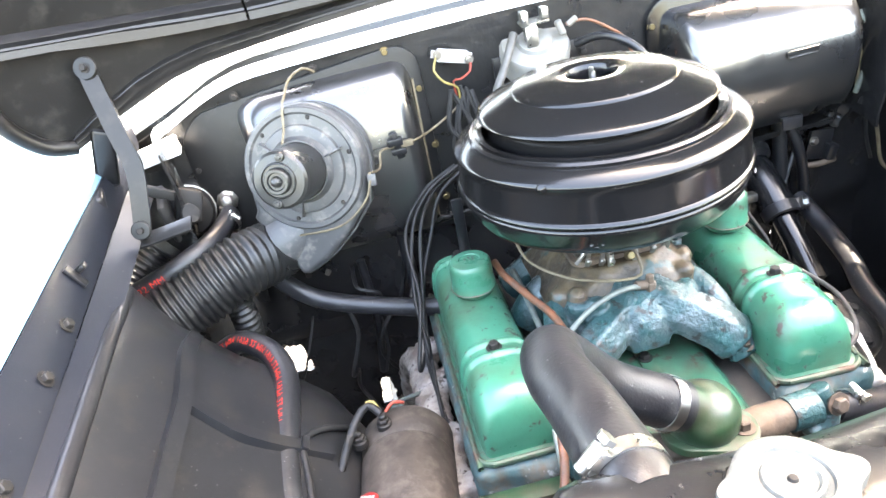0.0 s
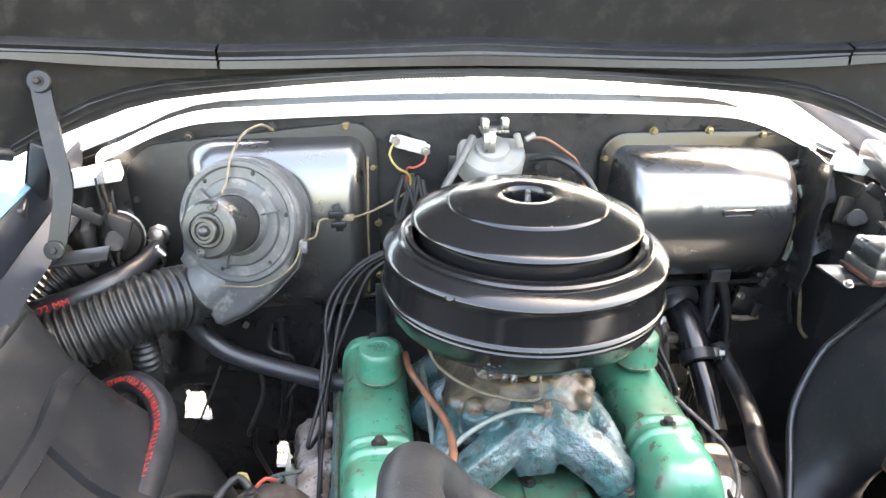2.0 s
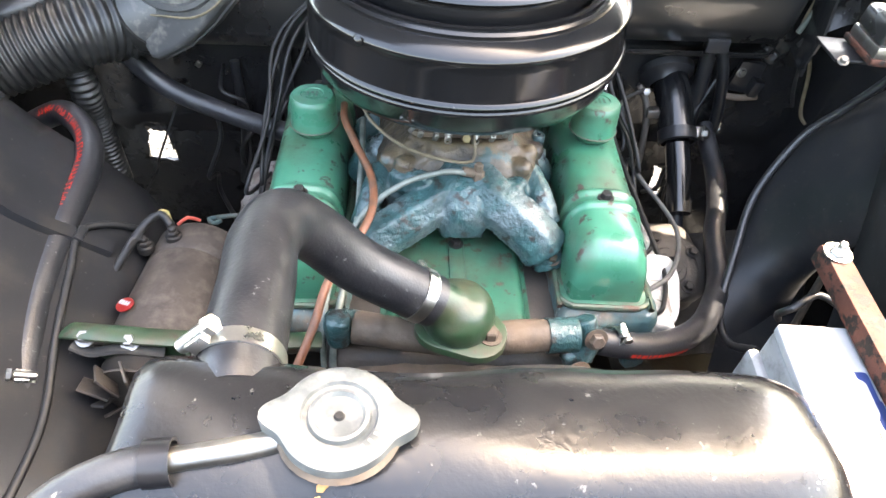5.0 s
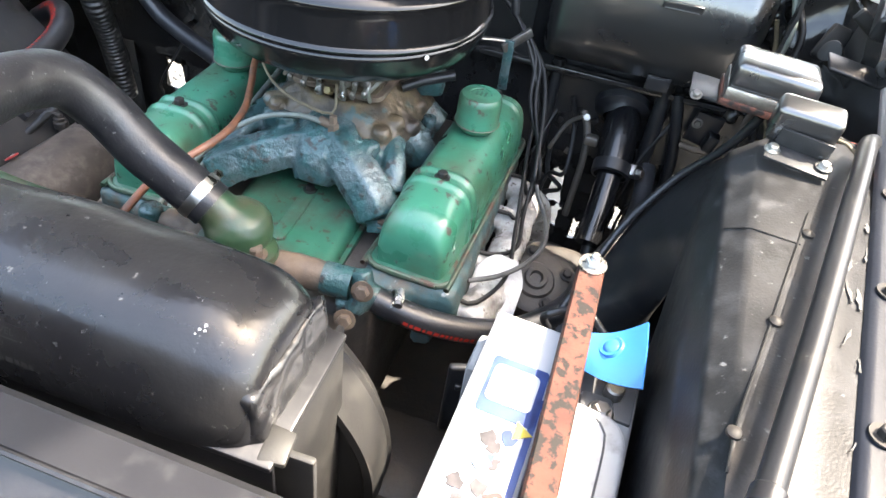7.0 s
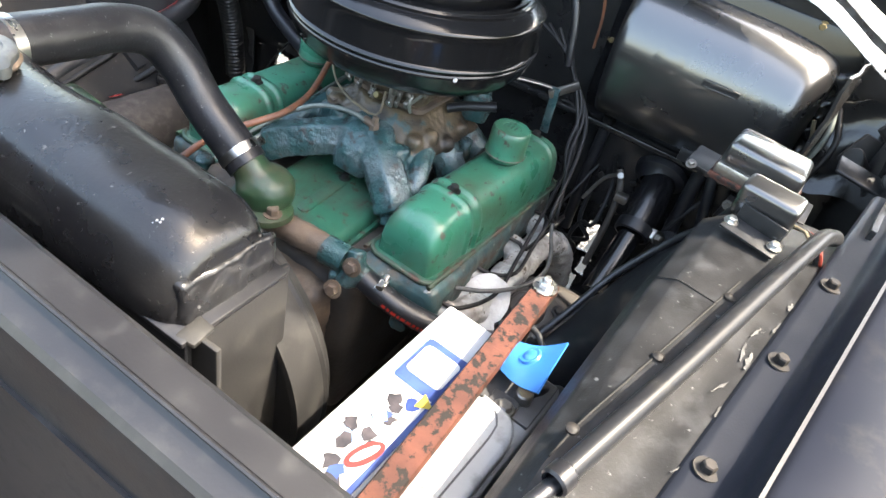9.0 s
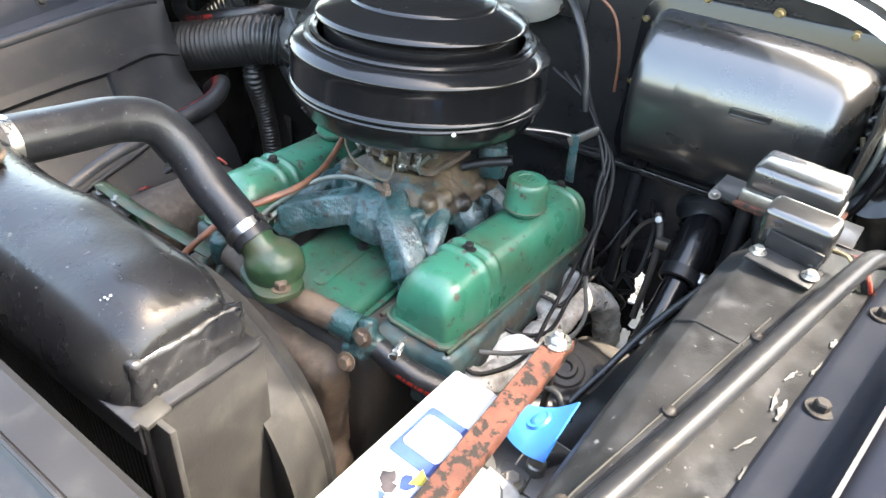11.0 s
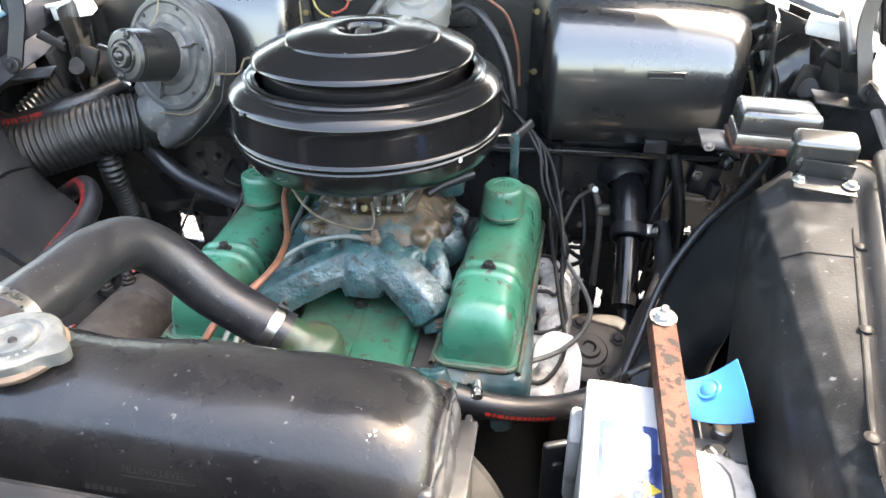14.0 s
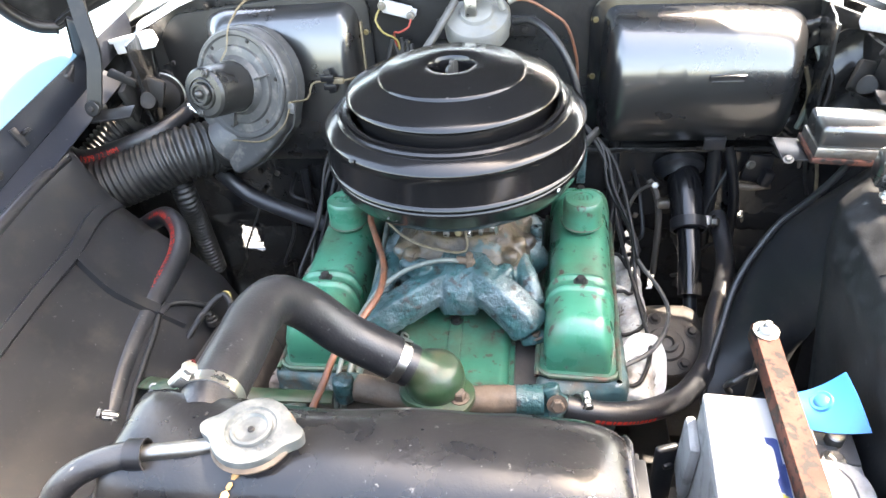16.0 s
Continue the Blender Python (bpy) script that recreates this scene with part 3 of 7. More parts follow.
# fenders and aprons
def fender(side, name, paint, label):
    f = thing(name, label, "fender", (side * 0.8, -0.3, 0.3), kind="structure")
    def sec(y):
        if side < 0:
            xe, ze = 0.657 + 0.045 * -y, 1.053 + 0.15 * y
            pts = [(xe, ze), (xe + 0.012, ze + 0.010), (xe + 0.05, ze + 0.022), (xe + 0.13, ze + 0.030), (xe + 0.22, ze + 0.0), (xe + 0.29, ze - 0.09), (xe + 0.31, ze - 0.25), (xe + 0.30, 0.35)]
        else:
            xe, ze = 0.665 + 0.17 * y, 1.055 + 0.10 * y
            pts = [(xe + 0.002, ze - 0.03), (xe + 0.001, ze), (xe + 0.010, ze + 0.006), (xe + 0.05, ze + 0.012), (xe + 0.14, ze + 0.012), (xe + 0.25, ze - 0.02), (xe + 0.30, ze - 0.09), (xe + 0.32, ze - 0.25), (xe + 0.30, 0.35)]
        return [(side * x, y, z) for x, z in pts]
    ys = [-1.1, -0.8, -0.6, -0.4, -0.2, 0.0, 0.2, 0.4, 0.6, 0.9]
    part("skin", solid(loft([sec(y) for y in ys], closed=False), 0.003 * side), paint, f, sharp=60)
    return f


# a pair in two tones: bright side coloured pale, dim side coloured dark
fender(-1, "fender_pale", sunlit_side_blue, "glossy front fender, its sunlit brightness put into pale blue colour")
fender(1, "fender_dark", shaded_side_navy, "glossy front fender, its shaded look put into very dark blue colour")


# apron below the pale fender: a black wheelhouse panel with pressed ribs
ap = thing("inner_fender_ribbed", "matt black wheelhouse panel with pressed ribs beside the engine", "inner fender", (-0.5, -0.2, 0.4), kind="structure")
AP_R = [(-0.632, 1.004), (-0.600, 0.985), (-0.556, 0.925), (-0.500, 0.865), (-0.440, 0.815), (-0.390, 0.765), (-0.355, 0.69), (-0.345, 0.60), (-0.345, 0.40)]


def apron_r(t, y):
    """The panel at t (0: top, 1: bottom) and y."""
    k = t * (len(AP_R) - 1)
    i = min(int(k), len(AP_R) - 2)
    a, b = AP_R[i], AP_R[i + 1]
    x, z = a[0] + (b[0] - a[0]) * (k - i), a[1] + (b[1] - a[1]) * (k - i)
    bend = max(0.0, y - 0.05)
    return Vector((x - 2.2 * bend * bend * (0.4 + t) - 0.05 * t * max(0, y) / 0.13, y + 0.015 - 0.09 * t * (1 if y > 0.1 else 0), z + 0.13 * (y if y < 0 else 0.3 * y) - 0.5 * bend * t))


part("panel", solid(grid(26, 40, lambda u, v: apron_r(v, -0.85 + 0.98 * u)), 0.003), apron_black, ap, sharp=60)
part("end_wall", solid(grid(4, 30, lambda u, v: apron_r(v, 0.128) + Vector((-0.16 * u * (0.3 + v), 0.012 * u, -0.02 * u))), 0.003), apron_black, ap, sharp=60)


def rib(pts, w, h):
    line = curve_points(pts, 0.02)
    rings = []
    for p, (t, u, wv) in zip(line, frames(line)):
        nrm = Vector((0.75, 0, 0.66))
        nrm = (nrm - t * nrm.dot(t)).normalized()
        side = t.cross(nrm)
        rings.append([p - side * w - nrm * 0.003, p - side * w * 0.68 + nrm * h, p + side * w * 0.68 + nrm * h, p + side * w - nrm * 0.003])
    return loft(rings)


part("shoulder", tube([apron_r(0.085, y) + Vector((0.002, 0, -0.004)) for y in (0.10, 0.04, -0.05, -0.15, -0.30, -0.50, -0.80)], 0.011, 14), satin_black, ap)
part("rib", rib([apron_r(0.285, 0.118), apron_r(0.262, 0.03), apron_r(0.268, -0.05), apron_r(0.262, -0.11), apron_r(0.257, -0.20), apron_r(0.25, -0.45), apron_r(0.25, -0.8)], 0.013, 0.012), apron_black, ap, sharp=60)
part("rib", rib([apron_r(0.275, -0.047), apron_r(0.36, -0.060), apron_r(0.43, -0.062), apron_r(0.57, -0.050)], 0.012, 0.011), apron_black, ap, sharp=60)

fl = thing("flange_pale_side", "grey steel fender flange with hexagon bolts beside the ribbed panel", "flange", (-0.64, 0, 0.9), kind="structure")


def flange_r(y, k):
    a = Vector((-0.632 + 0.02 * -y, y, 1.006 + 0.145 * y))
    b = Vector((-0.655 - 0.045 * -y, y, 1.053 + 0.15 * y))
    return a.lerp(b, k)


part("sheet", solid(grid(30, 3, lambda u, v: flange_r(-0.9 + 1.34 * u, v) + Vector((0.004 * math.sin(math.pi * v), 0, 0))), 0.003), flange_paint, fl)
part("lower_turn", solid(grid(30, 2, lambda u, v: flange_r(-0.9 + 1.22 * u, 0) + Vector((0.030 * v, 0, -0.002 - 0.020 * v))), 0.003), flange_paint, fl)
nr = Vector((0.90, 0, 0.43))
for y in (-0.34, -0.20, -0.075, 0.004):
    part("bolt", xf(hexhead(0.0062, 0.007), aim(flange_r(y, 0.32) + nr * 0.004, nr)), dark_bolt, fl)
part("clip", join(xf(rbox(0.012, 0.030, 0.004, 0.001), aim(flange_r(0.075, 0.55) + nr * 0.006, nr)), xf(rbox(0.012, 0.006, 0.012, 0.001), aim(flange_r(0.088, 0.55) + nr * 0.010, nr))), satin_black, fl)

# apron below the dark fender
al = thing("inner_fender_smooth", "dusty black wheelhouse panel with a screwed seam beside the battery", "inner fender", (0.5, -0.3, 0.4), kind="structure")


def apron_l(t, y):
    top = 1.02 + 0.10 * y
    xs = 0.586 + 0.28 * y
    k = min(1.0, max(0.0, (y - 0.0) / 0.07))
    xr = 0.478 + 0.05 * y + 0.050 * k * k * (3 - 2 * k)
    rr = 0.048 + 0.020 * min(1.0, max(0.0, (y + 0.30) / 0.30)) ** 2
    prof = [(0.640 + 0.17 * y, top + 0.002), (0.605 + 0.19 * y, top - 0.004), (max(min(xs, 0.600 + 0.19 * y), xr + 0.020), top - 0.004), (xr + 0.50 * rr, top - 0.004 - 0.10 * rr), (xr + 0.14 * rr, top - 0.004 - 0.42 * rr), (xr - 0.004, top - 0.010 - rr), (xr - 0.004, top - 0.16), (xr + 0.004, top - 0.30), (0.47, top - 0.50), (0.46, 0.35)]
    k = t * (len(prof) - 1)
    i = min(int(k), len(prof) - 2)
    a, b = prof[i], prof[i + 1]
    x, z = a[0] + (b[0] - a[0]) * (k - i), a[1] + (b[1] - a[1]) * (k - i)
    rear = max(0.0, y + 0.10)
    return Vector((x + 1.2 * rear * rear * max(0, t - 0.3), y - 0.30 * max(0, t - 0.45) * max(0, (y + 0.35) / 0.40), z - 1.2 * rear * rear * (1 - t)))


part("panel", backed(grid(30, 54, lambda u, v: apron_l(v, -0.95 + 1.02 * u)), (0.002, 0, -0.003)), apron_dusty, al, sharp=60)
REAR_EDGE = curve_points([(0.556, 0.075, 0.992), (0.519, 0.098, 0.930), (0.478, 0.118, 0.868), (0.434, 0.090, 0.792), (0.404, 0.030, 0.735), (0.378, -0.030, 0.688), (0.355, -0.090, 0.640), (0.335, -0.14, 0.56), (0.33, -0.16, 0.45)], 0.01)
FRONT_EDGE = curve_points([(0.512, -0.120, 0.998), (0.486, -0.118, 0.975), (0.484, -0.087, 0.902), (0.483, -0.050, 0.81), (0.482, -0.022, 0.735), (0.480, -0.02, 0.66), (0.475, -0.03, 0.55), (0.47, -0.03, 0.45)], 0.01)


def rear_wall(u, v):
    a, b = REAR_EDGE[round(v * (len(REAR_EDGE) - 1))], FRONT_EDGE[round(v * (len(FRONT_EDGE) - 1))]
    return a.lerp(b, u) + Vector((-0.006, -0.020, 0.004)) * math.sin(math.pi * u) * (1 - 0.6 * v)


part("rear_wall", backed(grid(16, 40, rear_wall), (0.003, 0.003, 0)), apron_black, al, sharp=70)
part("end_wall", backed(grid(6, 30, lambda u, v: REAR_EDGE[round(v * (len(REAR_EDGE) - 1))] + Vector((0.12 * u, 0.012 * u, -0.01 * u))), (0.002, 0.003, 0)), apron_black, al, sharp=60)
SEAM = [apron_l(0.235, y) + Vector((0, 0, 0.0006)) for y in (-0.40, -0.36, -0.30, -0.24, -0.18, -0.12)]
part("seam", tube(SEAM, 0.0010, 6), core_black, al)
part("cross_seam", tube([apron_l(t, -0.165 + 0.10 * (t - 0.23)) + Vector((-0.0006 * (t > 0.4), 0, 0.0005)) for t in (0.23, 0.28, 0.33, 0.38, 0.43)], 0.0010, 6), core_black, al)
for y in (-0.370, -0.262, -0.150):
    part("screw", xf(lathe([(0, 0), (0.0055, 0), (0.0055, 0.002), (0.003, 0.0038), (0, 0.004)], 14), aim(apron_l(0.222, y), (0, 0, 1))), dark_bolt, al)

fd = thing("flange_dark_side", "blue-black painted fender flange with three hexagon bolts", "flange", (0.6, 0, 0.9), kind="structure")


def flange_l(y, k):
    prof = [(-0.016, 0.0005), (-0.013, 0.0045), (0.0, 0.006), (0.018, 0.009), (0.026, 0.018), (0.031, 0.045)]
    q = k * (len(prof) - 1)
    i = min(int(q), len(prof) - 2)
    a, b = prof[i], prof[i + 1]
    return Vector((0.634 + 0.17 * y + a[0] + (b[0] - a[0]) * (q - i), y, 1.019 + 0.10 * y + a[1] + (b[1] - a[1]) * (q - i)))


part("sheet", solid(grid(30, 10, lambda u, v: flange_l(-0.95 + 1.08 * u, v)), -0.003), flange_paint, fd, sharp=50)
for y in (-0.344, -0.206, -0.075):
    part("bolt", xf(join(hexhead(0.0058, 0.008), lathe([(0, 0), (0.0108, 0), (0.0104, 0.0012), (0, 0.0012)], 18, lambda a, r, z: r * (1 + 0.07 * math.sin(9 * a)))), aim(flange_l(y, 0.4), (0, 0, 1))), dark_bolt, fd)

# chassis that shows between things, and added dark sheets that block ground light
ch = thing("chassis", "greasy dark chassis rails and cross-member below the engine", "chassis", (0, 0, 0.3), kind="structure")
for sx in (-1, 1):
    part("rail", at(rbox(0.075, 2.2, 0.13, 0.01), sx * 0.33, -0.1, 0.38), dark_grease, ch)
part("cross_member", at(rbox(0.62, 0.16, 0.10, 0.02), 0, -0.12, 0.36), dark_grease, ch)
# added floor sheets, no known part: they keep the lower bay dark
part("undertray", at(rbox(1.28, 1.06, 0.008, 0.002), 0, -0.11, 0.30), dark_grease, ch)
for sx in (-1, 1):
    part("splash_panel", solid(grid(8, 6, lambda u, v: (sx * (0.345 + 0.33 * u), 0.14 + 0.27 * v, 0.34 + 0.06 * v + 0.04 * u)), 0.003), dark_grease, ch)

# nose: tie bar, latch bracket and the panels in front
nose = thing("radiator_support", "black pressed steel tie bar in front of the radiator", "tie bar", (0, -0.57, 0.5), kind="structure")
TIE = [(-0.540, 1.028), (-0.541, 1.060), (-0.546, 1.0645), (-0.568, 1.067), (-0.572, 1.062), (-0.577, 1.059), (-0.586, 1.056), (-0.590, 1.051), (-0.592, 1.035), (-0.592, 0.985), (-0.587, 0.980)]
part("bar", solid(loft([[(x, y, z - 0.066 * x) for y, z in TIE] for x in np.linspace(-0.62, 0.62, 24)], closed=False), 0.003), satin_black, nose, sharp=30)
part("crease", tube([(x, -0.5705, 1.0668 - 0.066 * x) for x in (-0.62, -0.3, 0, 0.3, 0.62)], 0.0016, 6), satin_black, nose)
part("under_panel", solid(grid(10, 4, lambda u, v: (-0.62 + 1.24 * u, -0.592 - 0.02 * v, 0.99 - 0.52 * v - 0.066 * (-0.62 + 1.24 * u) * (1 - v))), 0.003), satin_black, nose)
part("lower_tray", at(rbox(1.4, 0.5, 0.01, 0.003), 0, -0.86, 0.47), dark_grease, nose)
part("grille_wall", at(rbox(1.6, 0.02, 0.32, 0.005), 0, -1.10, 0.60), satin_black, nose)
br = thing("latch_bracket", "grey-brown pressed steel bonnet latch bracket bolted to the tie bar", "bracket", (0.065, -0.6, 0.85))
hat = [(-0.036, 0.0), (-0.019, 0.0), (-0.017, 0.010), (0.017, 0.010), (0.019, 0.0), (0.038, 0.0), (0.038, 0.0025), (0.021, 0.0025), (0.019, 0.0125), (-0.019, 0.0125), (-0.021, 0.0025), (-0.036, 0.0025)]
part("channel", loft([[(0.064 + x, -0.5965 - 0.40 * d + y, 1.024 - d) for x, y in hat] for d in (0.0, 0.05, 0.12, 0.26)]), shroud_grey, br, "grey-brown pressed channel")
part("slot", at(prism(rrect(0.006, 0.012, 0.0028), 0.002), 0.060, -0.6180, 0.936, 68, 0, 0), dark_grease, br)
for x in (0.038, 0.090):
    part("bolt", xf(join(hexhead(0.0072, 0.009), at(hexhead(0.0055, 0.005), 0, 0, 0.007)), aim((x, -0.5985, 1.014 - 0.05 * (x - 0.038)), (0, -1, 0.3))), steel, br)

rnd = random.Random(21)
for k in range(12):
    y = -0.40 + 0.30 * k / 12 + rnd.uniform(-0.01, 0.01)
    w, l, z0 = rnd.uniform(0.0010, 0.0026), rnd.uniform(0.005, 0.016), rnd.random() * 6
    part("paint_smear", at(prism([((w if i % 2 else 0.6 * w) * math.cos(2 * math.pi * i / 14 + z0) + 0.0006 * math.sin(4 * i + z0), l * math.sin(2 * math.pi * i / 14 + z0)) for i in range(14)], 0.0005), *(apron_l(0.035 + 0.065 * rnd.random(), y) + Vector((0, 0, 0.0006))), 0, 2, -14 + rnd.uniform(-20, 20)), smear, al)


# ---- small helpers for repeated fittings ----
def clamp_shapes(p, direction, r, w=0.012):
    """A worm-drive hose clamp: band and screw housing."""
    m = aim(p, direction)
    band = xf(lathe([(r, -w / 2), (r + 0.0014, -w / 2), (r + 0.0014, w / 2), (r, w / 2), (r, -w / 2)], 32), m)
    return band, m


def clamp(parent, p, direction, r, turn, w=0.012, name="hose_clamp", big=1.0):
    band, m = clamp_shapes(p, direction, r, w)
    c = part(name, band, zinc, parent, "bright zinc worm-drive clamp")
    if isinstance(turn, Vector):
        q = m.to_3x3().inverted() @ turn
        turn = math.degrees(math.atan2(q.y, q.x))
    k = pose(0, 0, 0, 0, 0, turn)
    part("screw", xf(join(at(cyl(0.0045 * big, 0.022 * big, 14), r + 0.006 * big, -0.011 * big, 0, -90, 0, 0), at(rbox(0.007 * big, 0.013 * big, 0.012 * big, 0.001), r + 0.004 * big, 0.002, 0), at(lathe([(0, 0), (0.006 * big, 0), (0.006 * big, 0.004 * big), (0, 0.004 * big)], 6), r + 0.006 * big, 0.012 * big, 0, -90, 0, 0)), m @ k), zinc, c)
    return c


# ---- radiator ----
rad = thing("radiator", "black radiator with a dented top tank and battered corner", "radiator", (0, -0.43, 0.5))
TANK = [(-0.494, 0.966), (-0.4945, 0.976), (-0.490, 0.992), (-0.4835, 1.007), (-0.476, 1.019), (-0.467, 1.0275), (-0.456, 1.0328), (-0.443, 1.0348), (-0.425, 1.0353), (-0.405, 1.0352), (-0.390, 1.0325), (-0.380, 1.0240), (-0.376, 1.006), (-0.375, 0.985), (-0.375, 0.966)]


def tank_ring(x, k=1.0):
    out = []
    for y, z in TANK:
        yy, zz = -0.431 + (y + 0.431) * (0.4 + 0.6 * k), 0.966 + (z - 0.966) * k
        zz += -0.03 * x
        d = 0.0030 * noise.noise(Vector((x * 9, yy * 14, zz * 12))) + 0.0012 * noise.noise(Vector((x * 30, yy * 40, zz * 30)))
        if y > -0.455:
            d += 0.0040 * noise.noise(Vector((x * 15 + 3, yy * 22, 1.7)))
        if -0.15 < x < 0.02 and y > -0.40:
            d -= 0.010 * math.exp(-((x + 0.07) / 0.05) ** 2)
        out.append((x, yy, zz + d * (1 if z > 0.97 else 0)))
    return out


xs = [(-0.214, 0.80), (-0.2125, 0.90), (-0.207, 0.97), (-0.195, 1.0)] + [(x, 1.0) for x in np.linspace(-0.18, 0.125, 27)] + [(0.140, 0.995), (0.153, 0.975), (0.165, 0.94), (0.175, 0.89), (0.184, 0.82), (0.191, 0.73), (0.195, 0.62)]
tank = part("top_tank", loft([tank_ring(x, k) for x, k in xs]), tank_black, rad, "black soldered top tank", sharp=60)
part("seam_flange", at(join(rbox(0.428, 0.116, 0.006, 0.002), at(rbox(0.428, 0.003, 0.030, 0.001), 0, -0.0535, -0.015)), 0, -0.433, 0.965, 0, 1.7, 0), satin_black, rad)
part("core", at(rbox(0.400, 0.085, 0.40, 0.002), 0, -0.431, 0.755), core_black, rad)
fin = mesh_of("fin", at(rbox(0.0016, 0.006, 0.40, 0), 0, 0, 0), core_black)
for i in range(60):
    ob = new("fin", fin)
    ob.parent = rad
    ob.matrix_parent_inverse = Matrix.Translation(-rad.location)
    ob.matrix_basis = pose(-0.195 + i * 0.0066, -0.4755, 0.755)
for sx in (-1, 1):
    part("side_post", at(join(rbox(0.006, 0.115, 0.46, 0.002), at(rbox(0.03, 0.006, 0.46, 0.002), sx * 0.015, -0.05, 0)), sx * 0.206, -0.425, 0.730), shroud_dark, rad)
# battered solder and lead at the corner
part("solder_patch", rough_up(at(rbox(0.016, 0.10, 0.046, 0.006, 4), 0.194, -0.427, 0.976, 0, -10, 0), 0.007, 62), tank_black, rad, cast=(0.003, 0.0055, 0.014))
part("corner_tab", rough_up(at(rbox(0.018, 0.024, 0.005, 0.002), 0.211, -0.474, 0.960, 0, 4, 8), 0.003, 60), shroud_dark, rad)
neck_p = (-0.093, -0.434, 1.034)
part("filler_neck", at(lathe([(0.024, -0.02), (0.024, 0.004), (0.031, 0.006), (0.033, 0.010), (0.031, 0.013), (0.020, 0.013)], 32), *neck_p), grimy_iron, rad)
part("hose_neck", join(tube([(-0.152, -0.440, 0.985), (-0.154, -0.420, 1.004), (-0.158, -0.400, 1.0135), (-0.160, -0.378, 1.0150)], 0.0258, 24), xf(lathe([(0, -1), (0.5, -0.87), (0.87, -0.5), (1, 0), (0.87, 0.5), (0.5, 0.87), (0, 1)], 24), Matrix.Translation((-0.163, -0.420, 0.997)) @ Matrix.Diagonal((0.048, 0.040, 0.034, 1)))), tank_black, rad, cast=(0.004, 0, 0.02), sharp=80)
part("overflow_spout", tube([(-0.110, -0.436, 1.040), (-0.14, -0.444, 1.040), (-0.185, -0.452, 1.040)], 0.0065, 12), steel, rad)
part("lettering", at(letters("FILLING LEVEL", 0.0068), 0.003, -0.4862, 1.0020, 66, 1.7, 0), chip_grey, tank)
part("lettering", at(bars([0.046], 0.0010, 0), 0.003, -0.4875, 0.9995, 66, 1.7, 0), chip_grey, tank)
part("lettering", at(letters("COLD", 0.0066), 0.022, -0.4900, 0.9940, 70, 1.7, 0), chip_grey, tank)
part("lettering", at(bars([0.003, 0.004, 0.003, 0.004, 0.003, 0.004], 0.0042, 0.0014), -0.022, -0.4918, 0.9885, 75, 1.7, 0), chip_grey, tank)
part("lettering", at(bars([0.004, 0.003, 0.004, 0.005, 0.003, 0.004, 0.003], 0.0042, 0.0014), 0.026, -0.4932, 0.9840, 78, 1.7, 0), chip_grey, tank)
part("lettering", at(letters("R-21", 0.0095), 0.085, -0.4947, 0.9785, 84, 1.7, 0), chip_grey, tank)
for i, (x, y, z, s) in enumerate([(0.158, -0.461, 1.0310, 0.0010), (0.1605, -0.458, 1.0320, 0.0012), (0.1615, -0.461, 1.0312, 0.0009), (0.157, -0.464, 1.0298, 0.0006)]):
    part("paint_fleck", at(lathe([(s, 0), (s * 0.8, 0.0006), (0, 0.0008)], 7, lambda a, r, zz: r * (1 + 0.3 * math.sin(3 * a + i))), x, y, z, 20, 0, 0), white_plastic, tank)
for i, (y, z, s) in enumerate([(-0.462, 1.0312, 0.0032), (-0.469, 1.0280, 0.0026), (-0.4755, 1.0230, 0.0042), (-0.479, 1.0175, 0.0022)]):
    part("rust_run", at(lathe([(s, 0), (s * 0.7, 0.0006), (0, 0.0008)], 8, lambda a, r, zz: r * (1 + 0.35 * math.sin(2 * a))), -0.100 - 0.003 * i, y, z + 0.0035, 35 + 8 * i, 0, 20 * i), rust_trace, tank)


def cap_wave(a, r, z):
    d = (a - radians(-2) + math.pi / 2) % math.pi - math.pi / 2
    ear = math.exp(-(abs(d) / 0.27) ** 2.2)
    k = min(1.0, max(0.0, (r - 0.0255) / 0.005))
    return r + 0.0105 * ear * k


cap = part("cap", at(lathe([(0.0270, -0.011), (0.0305, -0.009), (0.0310, -0.002), (0.0305, 0.0010), (0.0285, 0.0028), (0.0262, 0.0032), (0.0200, 0.0032), (0.0190, 0.0010), (0.0165, 0.0006), (0.0155, 0.0030), (0.0135, 0.0034), (0.0120, 0.0010), (0.0060, 0.0004), (0.0030, 0.0004), (0, 0.0004)], 96, cap_wave), -0.093, -0.434, 1.0525, 0, 1.5, 0), cap_alloy, rad, "worn two-eared alloy pressure cap")
part("rivet", at(lathe([(0.0030, 0), (0.0022, 0.0016), (0, 0.0018)], 12), -0.093, -0.434, 1.0532), dark_bolt, cap)
for i in range(12):
    a = radians(200 + i * 12)
    if i % 5 != 3:
        part("stamp_mark", at(bars([0.0018], 0.0030, 0), -0.0935 + 0.0216 * math.cos(a), -0.434 + 0.0216 * math.sin(a), 1.0560, 0, 0, math.degrees(a) - 90), steel, cap)

for i, x in enumerate((0.0, 0.012, 0.026)):
    part("chalk_mark", at(join(rbox(0.002, 0.0006, 0.012, 0), at(rbox(0.007, 0.0006, 0.002, 0), 0.002, 0, 0.002 * i - 0.004)), 0.002 + 0.7 * x, -0.4892, 0.951, 0, 8, 0), chip_grey, rad)
OV = [(-0.178, -0.451, 1.040), (-0.205, -0.457, 1.038), (-0.232, -0.470, 1.030), (-0.250, -0.482, 1.005), (-0.256, -0.488, 0.95), (-0.256, -0.488, 0.80), (-0.25, -0.47, 0.62)]
